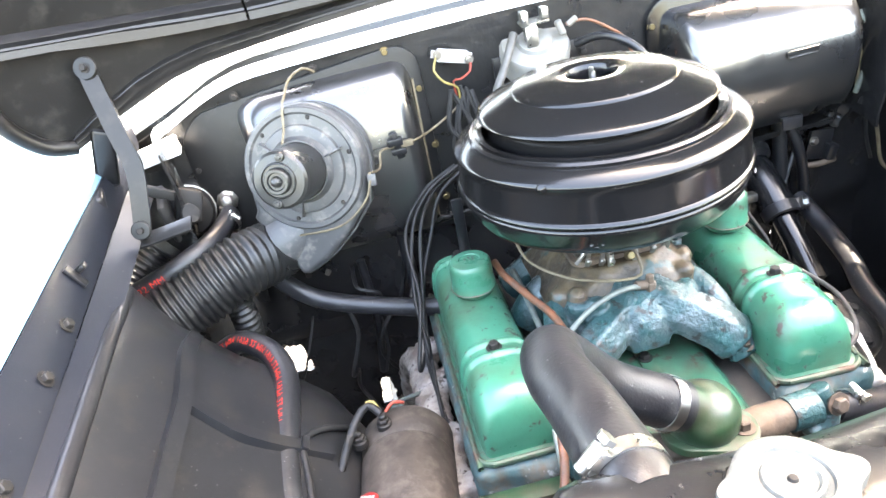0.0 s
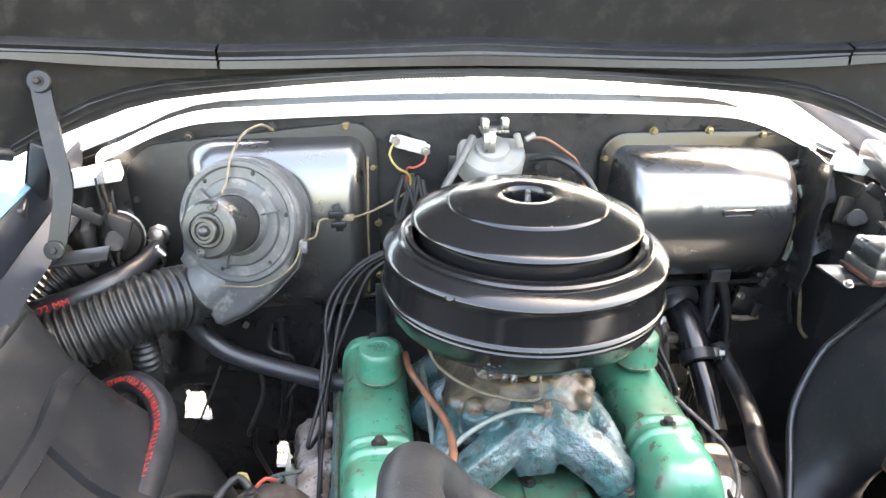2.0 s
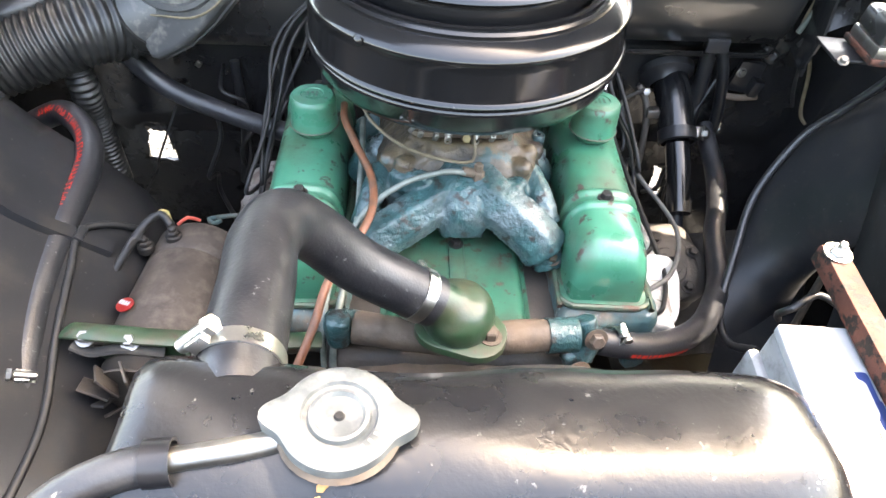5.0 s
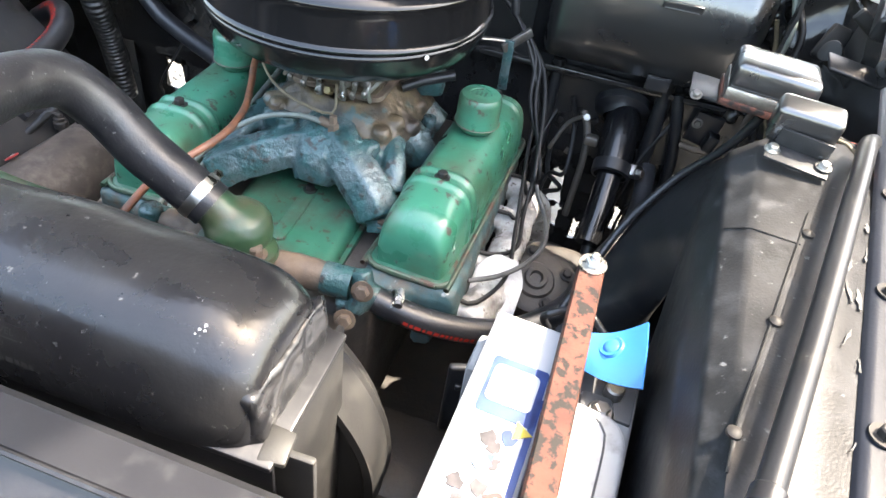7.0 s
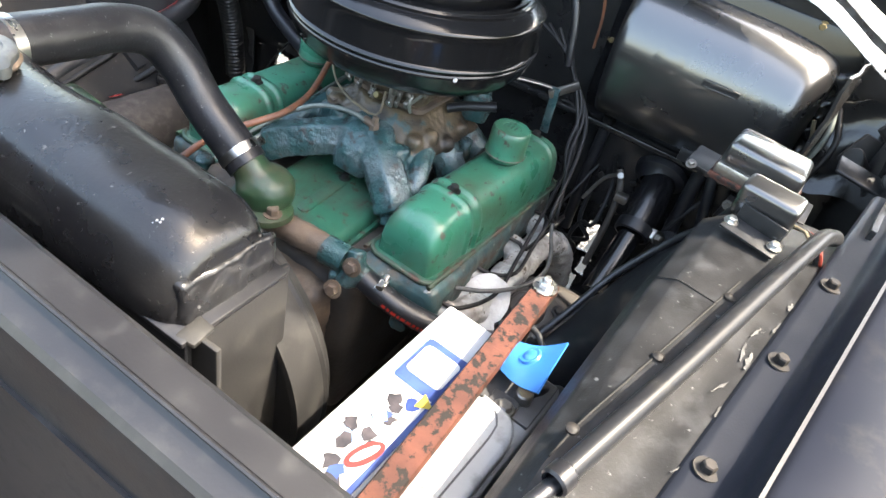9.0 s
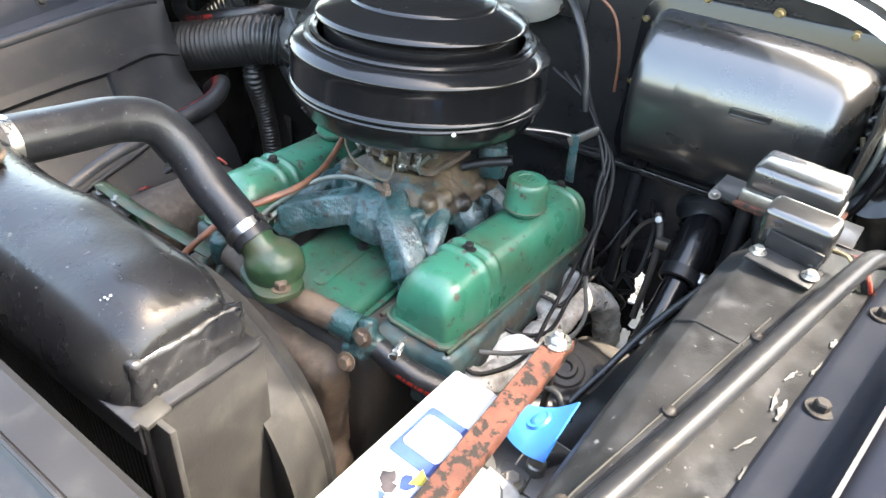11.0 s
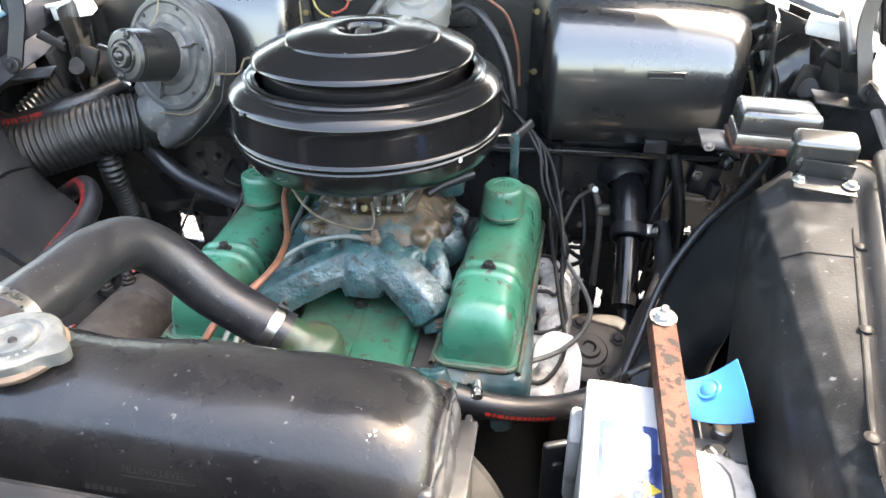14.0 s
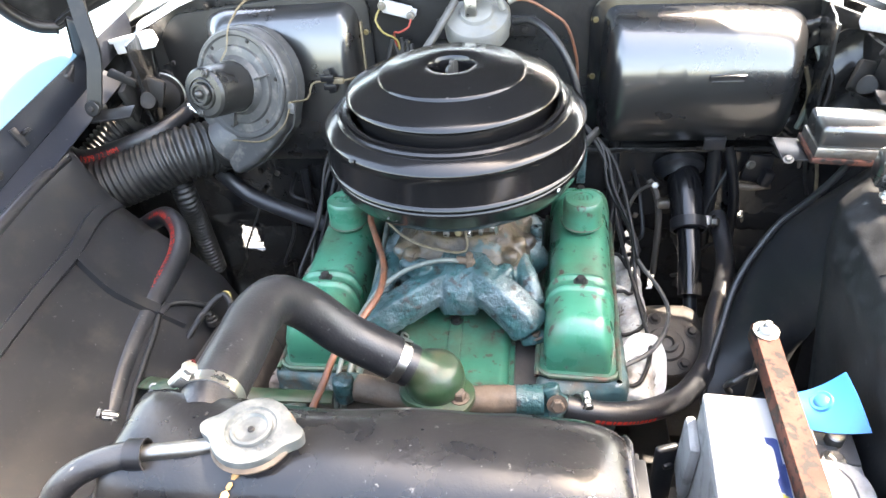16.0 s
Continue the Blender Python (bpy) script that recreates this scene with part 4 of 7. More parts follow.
ov = thing("overflow_hose", "black rubber overflow hose from the filler neck", "hose", (-0.25, -0.48, 0.62))
part("tube", tube(OV, 0.0105, 16), rubber, ov)
part("clip", xf(lathe([(0.0108, -0.007), (0.0122, -0.007), (0.0122, 0.007), (0.0108, 0.007), (0.0108, -0.007)], 20), aim((-0.181, -0.452, 1.040), (1, 0.1, 0))), satin_black, ov)

HOSE = [(-0.158, -0.396, 1.0138), (-0.160, -0.374, 1.015), (-0.163, -0.300, 1.007), (-0.167, -0.250, 1.000), (-0.160, -0.206, 0.985), (-0.139, -0.184, 0.951), (-0.105, -0.178, 0.908), (-0.060, -0.175, 0.873), (-0.030, -0.174, 0.852)]
uh = thing("upper_radiator_hose", "thick bent black rubber radiator hose", "hose", (-0.17, -0.37, 0.98))
part("tube", tube(HOSE, 0.027, 28, 0.006), rubber, uh, sharp=60)
clamp(uh, (-0.1603, -0.374, 1.0148), (-0.004, 0.07, -0.006), 0.0272, Vector((-0.66, 0, 0.75)), 0.012, big=1.1)
clamp(uh, (-0.045, -0.1746, 0.8625), (0.030, 0.001, -0.021), 0.0272, -10)

# fan shroud behind the radiator
sh = thing("fan_shroud", "dusty dark grey round fan shroud behind the radiator", "fan shroud", (0, -0.35, 0.5))
SHROUD = aim((0.048, -0.378, 0.747), (0, 1, 0))
part("ring", xf(lathe([(0.190, 0), (0.198, 0.0), (0.199, 0.026), (0.196, 0.044), (0.1985, 0.048), (0.1965, 0.052), (0.191, 0.054), (0.1895, 0.060), (0.186, 0.066), (0.179, 0.066), (0.177, 0.060), (0.183, 0.040), (0.186, 0.004), (0.190, 0)], 96), SHROUD), shroud_dark, sh)
part("inner_ring", xf(lathe([(0.150, 0.0), (0.156, 0.006), (0.150, 0.012), (0.144, 0.006), (0.150, 0.0)], 64), SHROUD), apron_black, sh)
part("face", xf(lathe([(0.190, 0.004), (0.145, 0.006), (0.141, 0.012)], 64), SHROUD), shroud_dark, sh)

# ---- engine ----
eng = thing("engine_block", "grimy V-eight engine block with teal-painted cylinder heads", "engine", (0, 0.08, 0.4))
part("block", rough_up(at(rbox(0.30, 0.50, 0.28, 0.02, 4), 0, 0.085, 0.60), 0.006, 30), dark_grease, eng)
part("timing_cover", at(join(rbox(0.24, 0.07, 0.26, 0.02, 3), at(rbox(0.12, 0.05, 0.10, 0.015, 3), 0.02, -0.05, 0.03), at(cyl(0.05, 0.07), 0.10, -0.01, -0.06, 90, 0, 0)), 0, -0.165, 0.60), grimy_iron, eng, cast=(0.006, 0.012, 0.03))
for sx in (-1, 1):
    part("cylinder_head", at(join(rbox(0.125, 0.40, 0.085, 0.012, 3), at(rbox(0.07, 0.03, 0.06, 0.01), -sx * 0.03, -0.195, 0.005), at(cyl(0.016, 0.03, 12), sx * 0.03, -0.20, -0.01, 90, 0, 0)), sx * 0.187, 0.085, 0.722), teal_head, eng, cast=(0.005, 0.008, 0.02))


grimy_green = mat("grimy_green", (0.035, 0.075, 0.048), (0.05, 0.045, 0.032), 0.4, 0.6, s2=60, bump=0.3, chips=((0.07, 0.035, 0.025), 0.3, 60, 0.7, 0))


def valve_cover(sx, turn, label):
    """A long pressed cover with rounded ends, two raised bands and a flange."""
    v = thing("valve_cover", label, "valve cover", (sx * 0.187, 0.085, 0.768), group="valve covers")
    rings = []
    y0, y1 = -0.098, 0.272
    n = 150
    for i in range(n + 1):
        t = i / n
        y = y0 + (y1 - y0) * t
        e = min(1.0, (1 - (1 - min(1.0, (y - y0) / 0.050)) ** 2.4) ** (1 / 2.4), (1 - (1 - min(1.0, (y1 - y) / 0.035)) ** 2.4) ** (1 / 2.4))
        band = sum(math.exp(-((y - c) / 0.0052) ** 4) for c in (-0.0115, 0.0115, 0.236, 0.252)) * 0.0042
        h = 0.006 + 0.072 * (0.28 + 0.72 * e) + band
        w = 0.048 * (0.80 + 0.20 * e) + band * 0.6
        ring = []
        for k in range(17):
            a = math.pi * k / 16
            c, s = math.cos(a), math.sin(a)
            px = w * math.copysign(abs(c) ** 0.58, c)
            pz = h * abs(s) ** 0.60
            ring.append((sx * 0.187 + px, y, 0.770 + pz))
        rings.append(ring)
    part("cover", loft(rings, closed=True), green, v, "green enamelled steel cover with chipped paint", sharp=55)
    part("flange", at(prism(rrect(0.112, 0.390, 0.022), 0.007, 0.002), sx * 0.187, 0.087, 0.763), green_worn, v)
    loop = [(sx * 0.187 + x, 0.087 + y, 0.7685) for x, y in rrect(0.110, 0.388, 0.022, 7)]
    part("rolled_edge", tube(loop + loop[:1], 0.0038, 8, 0.01), grimy_green, v)
    part("gasket", at(prism(rrect(0.108, 0.386, 0.021), 0.004), sx * 0.187, 0.087, 0.7585), dark_grease, v)
    for y in (0.0, 0.244):
        part("bolt", xf(hexhead(0.0068, 0.009), aim((sx * 0.187, y, 0.8485), (0, 0, 1))), dark_bolt, v)
    v.matrix_basis = Matrix.Translation((sx * 0.185, 0, 0)) @ pose(0, 0, 0, 0, 0, turn) @ Matrix.Translation((-sx * 0.187, 0, 0)) @ Matrix.Translation(v.location)
    return v


valve_cover(-1, 0, "green enamelled valve cover behind the thick radiator hose")
valve_cover(1, -3, "green enamelled valve cover beside the steering column")


def oil_cap(x, y, z):
    o = thing("oil_filler_cap", "round green oil filler cap with a wire seam", "filler cap", (x, y, z - 0.048), group="oil filler caps")
    part("cap", at(lathe([(0.0240, -0.052), (0.0300, -0.045), (0.0315, -0.042), (0.0312, -0.039), (0.0300, -0.036), (0.0298, -0.010), (0.0290, -0.003), (0.0262, 0), (0.0150, 0.0012), (0.0143, 0.0), (0, 0.0)], 40), x, y, z), green, o)
    part("seam", at(lathe([(0.0312, -0.0425), (0.0324, -0.0415), (0.0312, -0.0405), (0.0300, -0.0415), (0.0312, -0.0425)], 32), x, y, z), grimy_iron, o)
    part("mark", at(join(rbox(0.003, 0.011, 0.0006, 0), at(rbox(0.003, 0.011, 0.0006, 0), 0.006, 0, 0), at(rbox(0.003, 0.011, 0.0006, 0), -0.006, 0, 0)), x, y, z + 0.0005), green_worn, o)


oil_cap(-0.180, 0.137, 0.900)
oil_cap(0.193, 0.134, 0.903)

vc = thing("valley_cover", "chipped green valley cover bolted between the cylinder heads", "valley cover", (0, -0.02, 0.73))
part("cover", at(prism(rrect(0.168, 0.20, 0.03, 6), 0.020, 0.014, 4), 0.003, -0.045, 0.746, 5, 0, 0), green_worn, vc)
part("rim", at(prism(rrect(0.182, 0.214, 0.034, 6), 0.008, 0.003), 0.003, -0.045, 0.741, 5, 0, 0), green_worn, vc)
part("rib", at(prism(rrect(0.020, 0.15, 0.009), 0.004, 0.002), 0.006, -0.03, 0.7665, 5, 0, 0), green_worn, vc)
part("bolt", xf(hexhead(0.0066, 0.008), aim((0.006, -0.004, 0.772), (0, 0, 1))), dark_bolt, vc)

# intake manifold: two runners spreading to the heads, and the plenum below the carburettor
im = thing("intake_manifold", "rough cast intake manifold with flaking blue-teal paint", "intake manifold", (0.01, 0.08, 0.74))


def runner(pts, w, h):
    """A boxy cast passage along a line, flat on top with sloped shoulders."""
    line = curve_points(pts, 0.01)
    rings = []
    for i, (p, (t, u, sd)) in enumerate(zip(line, frames(line))):
        sd = t.cross(Vector((0, 0, 1))).normalized()
        u = sd.cross(t)
        rings.append([p - sd * w * 0.90 - u * h, p - sd * w - u * 0.1 * h, p - sd * w * 0.55 + u * h, p + sd * w * 0.50 + u * h * 0.94, p + sd * w - u * 0.1 * h, p + sd * w * 0.90 - u * h])
    return loft(rings)


run = [
    runner([(0.004, 0.045, 0.842), (-0.022, 0.016, 0.832), (-0.060, -0.010, 0.820), (-0.094, -0.030, 0.807), (-0.116, -0.042, 0.793)], 0.028, 0.023),
    runner([(0.024, 0.045, 0.846), (0.046, 0.016, 0.838), (0.076, -0.004, 0.823), (0.104, -0.020, 0.804), (0.120, -0.030, 0.786)], 0.030, 0.024),
    loft([[(0.012 - w, y, z0), (0.012 - 1.1 * w, y, 0.5 * (z0 + z1)), (0.012 - 0.6 * w, y, z1), (0.012 + 0.6 * w, y, z1), (0.012 + 1.1 * w, y, 0.5 * (z0 + z1)), (0.012 + w, y, z0)] for y, w, z0, z1 in ((0.080, 0.045, 0.796, 0.872), (0.030, 0.039, 0.796, 0.867), (0.004, 0.033, 0.792, 0.855), (-0.014, 0.025, 0.792, 0.838), (-0.020, 0.016, 0.798, 0.826))]),
    runner([(0.120, -0.028, 0.784), (0.126, -0.040, 0.766)], 0.022, 0.012), runner([(-0.112, -0.044, 0.792), (-0.122, -0.054, 0.776)], 0.021, 0.012),
    tube([(0.010, 0.16, 0.835), (-0.05, 0.13, 0.838), (-0.095, 0.12, 0.818), (-0.12, 0.12, 0.785)], 0.027, 14),
    tube([(0.010, 0.16, 0.835), (0.06, 0.13, 0.838), (0.10, 0.12, 0.818), (0.125, 0.12, 0.785)], 0.027, 14),
    tube([(0.010, 0.17, 0.835), (-0.06, 0.20, 0.83), (-0.12, 0.21, 0.79)], 0.026, 14),
    tube([(0.010, 0.17, 0.835), (0.06, 0.20, 0.83), (0.12, 0.21, 0.79)], 0.026, 14),
    at(rbox(0.185, 0.150, 0.040, 0.014, 3), 0.008, 0.095, 0.822),
    at(cyl(0.019, 0.030, 16, 0.006), -0.060, 0.035, 0.832), at(cyl(0.012, 0.022, 12, 0.003), -0.040, 0.022, 0.842), at(cyl(0.013, 0.020, 12, 0.003), 0.078, 0.026, 0.834),
    tube([(-0.090, 0.060, 0.842), (-0.100, 0.020, 0.830), (-0.112, -0.010, 0.806)], 0.016, 10), tube([(0.098, 0.062, 0.842), (0.112, 0.028, 0.826), (0.124, 0.004, 0.800)], 0.016, 10),
]
part("casting", join(*run), teal, im, cast=(0.0028, 0.0026, 0.010), sharp=80)
PAD = [(0.838, -0.098, 0.116, 0.026, 0.200), (0.856, -0.086, 0.104, 0.034, 0.195), (0.872, -0.066, 0.086, 0.044, 0.188), (0.884, -0.052, 0.072, 0.056, 0.180)]
pad_shapes = [loft([[(x0, y0 + 0.02, z), (x0 + 0.03, y0, z), (x1 - 0.03, y0, z), (x1, y0 + 0.02, z), (x1, y1, z), (x0, y1, z)] for z, x0, x1, y0, y1 in PAD])]
pad_shapes += [at(lathe([(0, -0.016), (0.010, -0.011), (0.014, 0), (0.010, 0.010), (0, 0.012)], 12), *p) for p in ((0.096, 0.070, 0.862), (0.110, 0.100, 0.846), (0.104, 0.150, 0.850), (0.086, 0.044, 0.858), (-0.080, 0.060, 0.856), (-0.062, 0.040, 0.862))]
part("carburettor_pad", join(*pad_shapes), tan_casting, im, "heat-stained tan casting", cast=(0.0030, 0.0030, 0.010), sharp=80)
for x, y, z in ((0.123, 0.122, 0.830), (0.123, 0.144, 0.841)):
    part("boss", at(lathe([(0.0095, -0.030), (0.0095, 0), (0.0080, 0.002), (0.0035, 0.002), (0.003, -0.004), (0, -0.004)], 18), x, y, z), teal, im)
for x, y, z in ((-0.118, -0.052, 0.790), (0.123, -0.038, 0.780), (-0.060, 0.035, 0.862)):
    part("bolt", xf(hexhead(0.0072, 0.008), aim((x, y, z), (0, -0.2, 1))), grimy_iron, im)
part("pipe_fitting", at(join(cyl(0.008, 0.014, 6), at(cyl(0.006, 0.016, 12), -0.004, 0, 0.010, 0, -80, 0), at(cyl(0.0055, 0.012, 6), 0, 0, 0.012)), 0.028, 0.019, 0.858), grimy_iron, im)

# carburettor
cb = thing("carburettor", "stained zinc carburettor with small linkages below the air cleaner", "carburettor", (0.01, 0.12, 0.89))
part("body", at(join(rbox(0.115, 0.105, 0.034, 0.008, 3), at(rbox(0.075, 0.135, 0.02, 0.006, 3), 0, 0, 0.018), at(cyl(0.045, 0.04, 28), 0, 0.01, 0.02), *[at(cyl(0.011, 0.020, 14), sx * 0.042, -0.050, 0.0) for sx in (-1, 1)]), 0.010, 0.120, 0.908), tan_casting, cb, cast=(0.0035, 0.004, 0.012), sharp=80)
part("flange", at(prism(rrect(0.13, 0.115, 0.015), 0.007, 0.001), 0.010, 0.118, 0.890), grimy_iron, cb)
for x, y, z in ((-0.030, 0.058, 0.912), (-0.012, 0.052, 0.909), (0.032, 0.052, 0.909), (0.052, 0.060, 0.912), (0.070, 0.075, 0.915), (-0.050, 0.075, 0.913)):
    part("screw", at(join(cyl(0.0046, 0.014, 10), at(cyl(0.0062, 0.004, 6), 0, 0, 0.012)), x, y, z), steel, cb)
for x in (-0.008, 0.025):
    part("post", at(join(rbox(0.009, 0.006, 0.030, 0.002), at(cyl(0.0045, 0.006, 10), 0, -0.002, -0.006, 90, 0, 0)), x, 0.056, 0.900), zinc, cb)
for x, z in ((-0.040, 0.918), (-0.022, 0.914), (0.046, 0.914), (0.062, 0.920)):
    part("bracket", at(join(rbox(0.006, 0.003, 0.034, 0.001), at(cyl(0.0035, 0.008, 10), 0, 0.001, 0.008, 90, 0, 0), at(cyl(0.0035, 0.008, 10), 0, 0.001, -0.008, 90, 0, 0)), x, 0.043, z, 0, 12, 0), steel, cb)
for x0, y0, z0, x1, y1, z1 in ((-0.055, 0.050, 0.905, -0.038, 0.047, 0.930), (0.058, 0.050, 0.903, 0.078, 0.050, 0.930), (-0.030, 0.047, 0.925, 0.000, 0.046, 0.928), (0.064, 0.046, 0.925, 0.066, 0.048, 0.898)):
    part("linkage", tube([(x0, y0, z0), ((x0 + x1) / 2, y0 - 0.004, (z0 + z1) / 2), (x1, y1, z1)], 0.0026, 8), zinc, cb)
part("brass_nut", at(cyl(0.006, 0.014, 6), 0.012, 0.046, 0.900, 60, 0, 0), brass, cb)

# air cleaner
AC = (0.008, 0.112)
ac = thing("air_cleaner", "large round gloss black oil-bath air cleaner with rolled beads", "air cleaner", (AC[0], AC[1], 0.97))
part("pan", at(lathe([(0.045, 0.960), (0.130, 0.960), (0.156, 0.964), (0.168, 0.972), (0.1755, 0.984), (0.1795, 0.9965), (0.1812, 1.0000), (0.1820, 1.0022), (0.1814, 1.0042), (0.1804, 1.0056), (0.1806, 1.0078), (0.1826, 1.0094), (0.1834, 1.0113), (0.1826, 1.0133), (0.1804, 1.0150), (0.1797, 1.020), (0.1789, 1.044), (0.1789, 1.0525), (0.1800, 1.0546), (0.1806, 1.0564), (0.1799, 1.0586), (0.1774, 1.0612), (0.170, 1.0668), (0.160, 1.0705)], 112), *AC, 0), gloss_black, ac)
part("collar", at(lathe([(0.1605, 1.070), (0.1605, 1.074), (0.1575, 1.0765), (0.1540, 1.0765), (0.1540, 1.0735), (0.1520, 1.0735), (0.1520, 1.0775), (0.148, 1.0785), (0.143, 1.076), (0.141, 1.066)], 96), *AC, 0), gloss_black, ac)
lid = part("lid", at(lathe([(0.134, 1.066), (0.134, 1.0890), (0.139, 1.0924), (0.1432, 1.0942), (0.1448, 1.0968), (0.1438, 1.0994), (0.1400, 1.1020), (0.134, 1.1048), (0.120, 1.1104), (0.106, 1.1150), (0.1005, 1.1166), (0.0990, 1.1194), (0.0966, 1.1210), (0.0932, 1.1210), (0.080, 1.1242), (0.062, 1.1266), (0.047, 1.1277), (0.036, 1.1274), (0.0318, 1.1262), (0.0298, 1.1230), (0.0288, 1.114), (0.0282, 1.098), (0.026, 1.0965), (0, 1.0965)], 112), *AC, 0), gloss_black, ac)
part("wing_nut", join(at(cyl(0.008, 0.014, 16), *AC, 1.0990), at(cyl(0.003, 0.034, 10), *AC, 1.0975), at(prism(rrect(0.014, 0.024, 0.006), 0.0035), AC[0] - 0.003, AC[1] - 0.010, 1.116, 90, 0, 62), at(prism(rrect(0.014, 0.024, 0.006), 0.0035), AC[0] + 0.001, AC[1] + 0.009, 1.116, 90, 0, 62)), wing_steel, lid, "dull grey wing nut")
part("neck", at(lathe([(0.050, 0.925), (0.050, 0.968)], 32), *AC, 0), satin_black, ac)
a0 = math.atan2(-0.021 - AC[1], -0.101 - AC[0])
part("dent", at(lathe([(0.006, -0.001), (0.003, 0.0022), (0, 0.003)], 12), AC[0] + 0.1825 * math.cos(a0), AC[1] + 0.1825 * math.sin(a0), 1.057, 90, 0, math.degrees(a0) + 90), gloss_black, ac)
for da, z, s in ((0.0, 1.0, 0.0032),):
    a1 = math.atan2(-0.006 - AC[1], 0.149 - AC[0])
    part("paint_chip", at(lathe([(s, 0), (0, 0.0008)], 8), AC[0] + 0.1845 * math.cos(a1), AC[1] + 0.1845 * math.sin(a1), 1.003, 90, 0, math.degrees(a1) + 90), white_plastic, ac)
for i, (dx, dz, s) in enumerate(((0, 0, 0.0055), (0.007, 0.002, 0.0045), (0.012, -0.001, 0.005), (0.004, -0.005, 0.004))):
    a2 = math.atan2(-0.04 - AC[1], -0.060 - AC[0]) + dx / 0.17
    part("paint_chip", at(lathe([(s, 0), (s * 0.7, 0.0006), (0, 0.0007)], 7, lambda a, r, z: r * (1 + 0.35 * math.sin(3 * a + i))), AC[0] + 0.1735 * math.cos(a2), AC[1] + 0.1735 * math.sin(a2), 0.9905 + dz, 48, 0, math.degrees(a2) + 90), chip_grey, ac)

st = thing("air_cleaner_strut", "teal-green steel strut from the valve cover to the air cleaner", "strut", (0.2, 0.25, 0.85), group="air cleaner struts")
part("upright", at(rbox(0.014, 0.004, 0.085, 0.001), 0.199, 0.268, 0.888, 8, 0, 0), teal, st)
part("link", tube([(0.199, 0.272, 0.925), (0.16, 0.235, 0.935), (0.10, 0.17, 0.945)], 0.0048, 8, flat=0.5), steel, st)
part("plate", at(rbox(0.050, 0.006, 0.014, 0.001), 0.208, 0.274, 0.928, 0, -28, 40), steel, st)
st2 = thing("air_cleaner_strut", "blue-grey steel strut from the valve cover to the air cleaner", "strut", (-0.18, 0.24, 0.85), group="air cleaner struts")
part("upright", at(rbox(0.016, 0.004, 0.10, 0.001), -0.172, 0.232, 0.905, 10, 0, 0), satin_black, st2)
part("foot", at(rbox(0.020, 0.024, 0.004, 0.001), -0.174, 0.226, 0.8535), steel, st2)

# thermostat housing and the water tube across the front
th = thing("thermostat_housing", "olive green domed thermostat housing with a hose neck", "thermostat housing", (0, -0.17, 0.79))
part("dome", join(at(lathe([(0, 0), (0.037, 0), (0.039, 0.010), (0.038, 0.024), (0.031, 0.036), (0.018, 0.044), (0, 0.047)], 28), -0.003, -0.168, 0.812), tube([(-0.002, -0.170, 0.834), (-0.022, -0.173, 0.846), (-0.048, -0.1745, 0.864)], 0.0245, 18)), olive, th, cast=(0.004, 0.003, 0.02), sharp=80)
part("flange", at(prism(rrect(0.098, 0.066, 0.030), 0.009, 0.003), 0.0, -0.178, 0.806, 0, 0, -20), olive, th)
for x, y in ((0.030, -0.190), (-0.040, -0.160)):
    part("bolt", xf(hexhead(0.0082, 0.012), aim((x, y, 0.815), (0, 0, 1))), grimy_iron, th)
wt = thing("water_crossover", "dirty iron coolant tube across the engine front", "coolant pipe", (0, -0.16, 0.75))
part("tube", tube([(-0.115, -0.150, 0.783), (-0.06, -0.160, 0.783), (0.0, -0.168, 0.783), (0.07, -0.163, 0.783), (0.125, -0.158, 0.781)], 0.0185, 20), grimy_iron, wt, cast=(0.004, 0.004, 0.02), sharp=80)
part("teal_sleeve", tube([(0.098, -0.161, 0.782), (0.132, -0.158, 0.781)], 0.0200, 18), teal, wt)
part("bolted_end", join(tube([(0.140, -0.150, 0.800), (0.146, -0.160, 0.778), (0.140, -0.172, 0.755)], 0.0135, 14), at(cyl(0.011, 0.05, 14), 0.118, -0.172, 0.755, 0, 80, 20), tube([(0.14, -0.156, 0.775), (0.172, -0.152, 0.762)], 0.0145, 14)), teal, wt, cast=(0.0035, 0.003, 0.012), sharp=80)
for p in ((0.150, -0.172, 0.790), (0.136, -0.187, 0.752)):
    part("bolt", xf(hexhead(0.0088, 0.009), aim(p, (0.1, -0.9, 0.3))), grimy_iron, wt)
part("left_end", join(at(cyl(0.015, 0.04, 14), -0.13, -0.155, 0.765), at(rbox(0.05, 0.03, 0.04, 0.01), -0.125, -0.135, 0.765)), teal, wt, cast=(0.004, 0.004, 0.012), sharp=80)
HL = [(0.160, -0.155, 0.766), (0.186, -0.153, 0.757), (0.223, -0.146, 0.745), (0.268, -0.127, 0.730), (0.312, -0.095, 0.715), (0.349, -0.050, 0.700), (0.387, 0.018, 0.690), (0.412, 0.110, 0.690), (0.438, 0.177, 0.695), (0.460, 0.26, 0.70), (0.46, 0.35, 0.73)]
hl = thing("heater_hose", "grey-black heater hose with red printing beside the battery", "hose", (0.16, -0.15, 0.75), group="heater hoses")
part("tube", tube(HL, 0.0158, 20), rubber, hl, sharp=60)
part("printing", on_hose(bars([0.006, 0.004, 0.007, 0.003, 0.006, 0.006, 0.004, 0.003, 0.003, 0.005, 0.003, 0.006, 0.004], 0.0055, 0.0022), HL, 0.0158, 0.040, 78), red_ink, hl, "red printed marks")
clamp(hl, (0.180, -0.150, 0.760), (0.035, 0.008, -0.016), 0.0160, 100, 0.010, big=0.9)

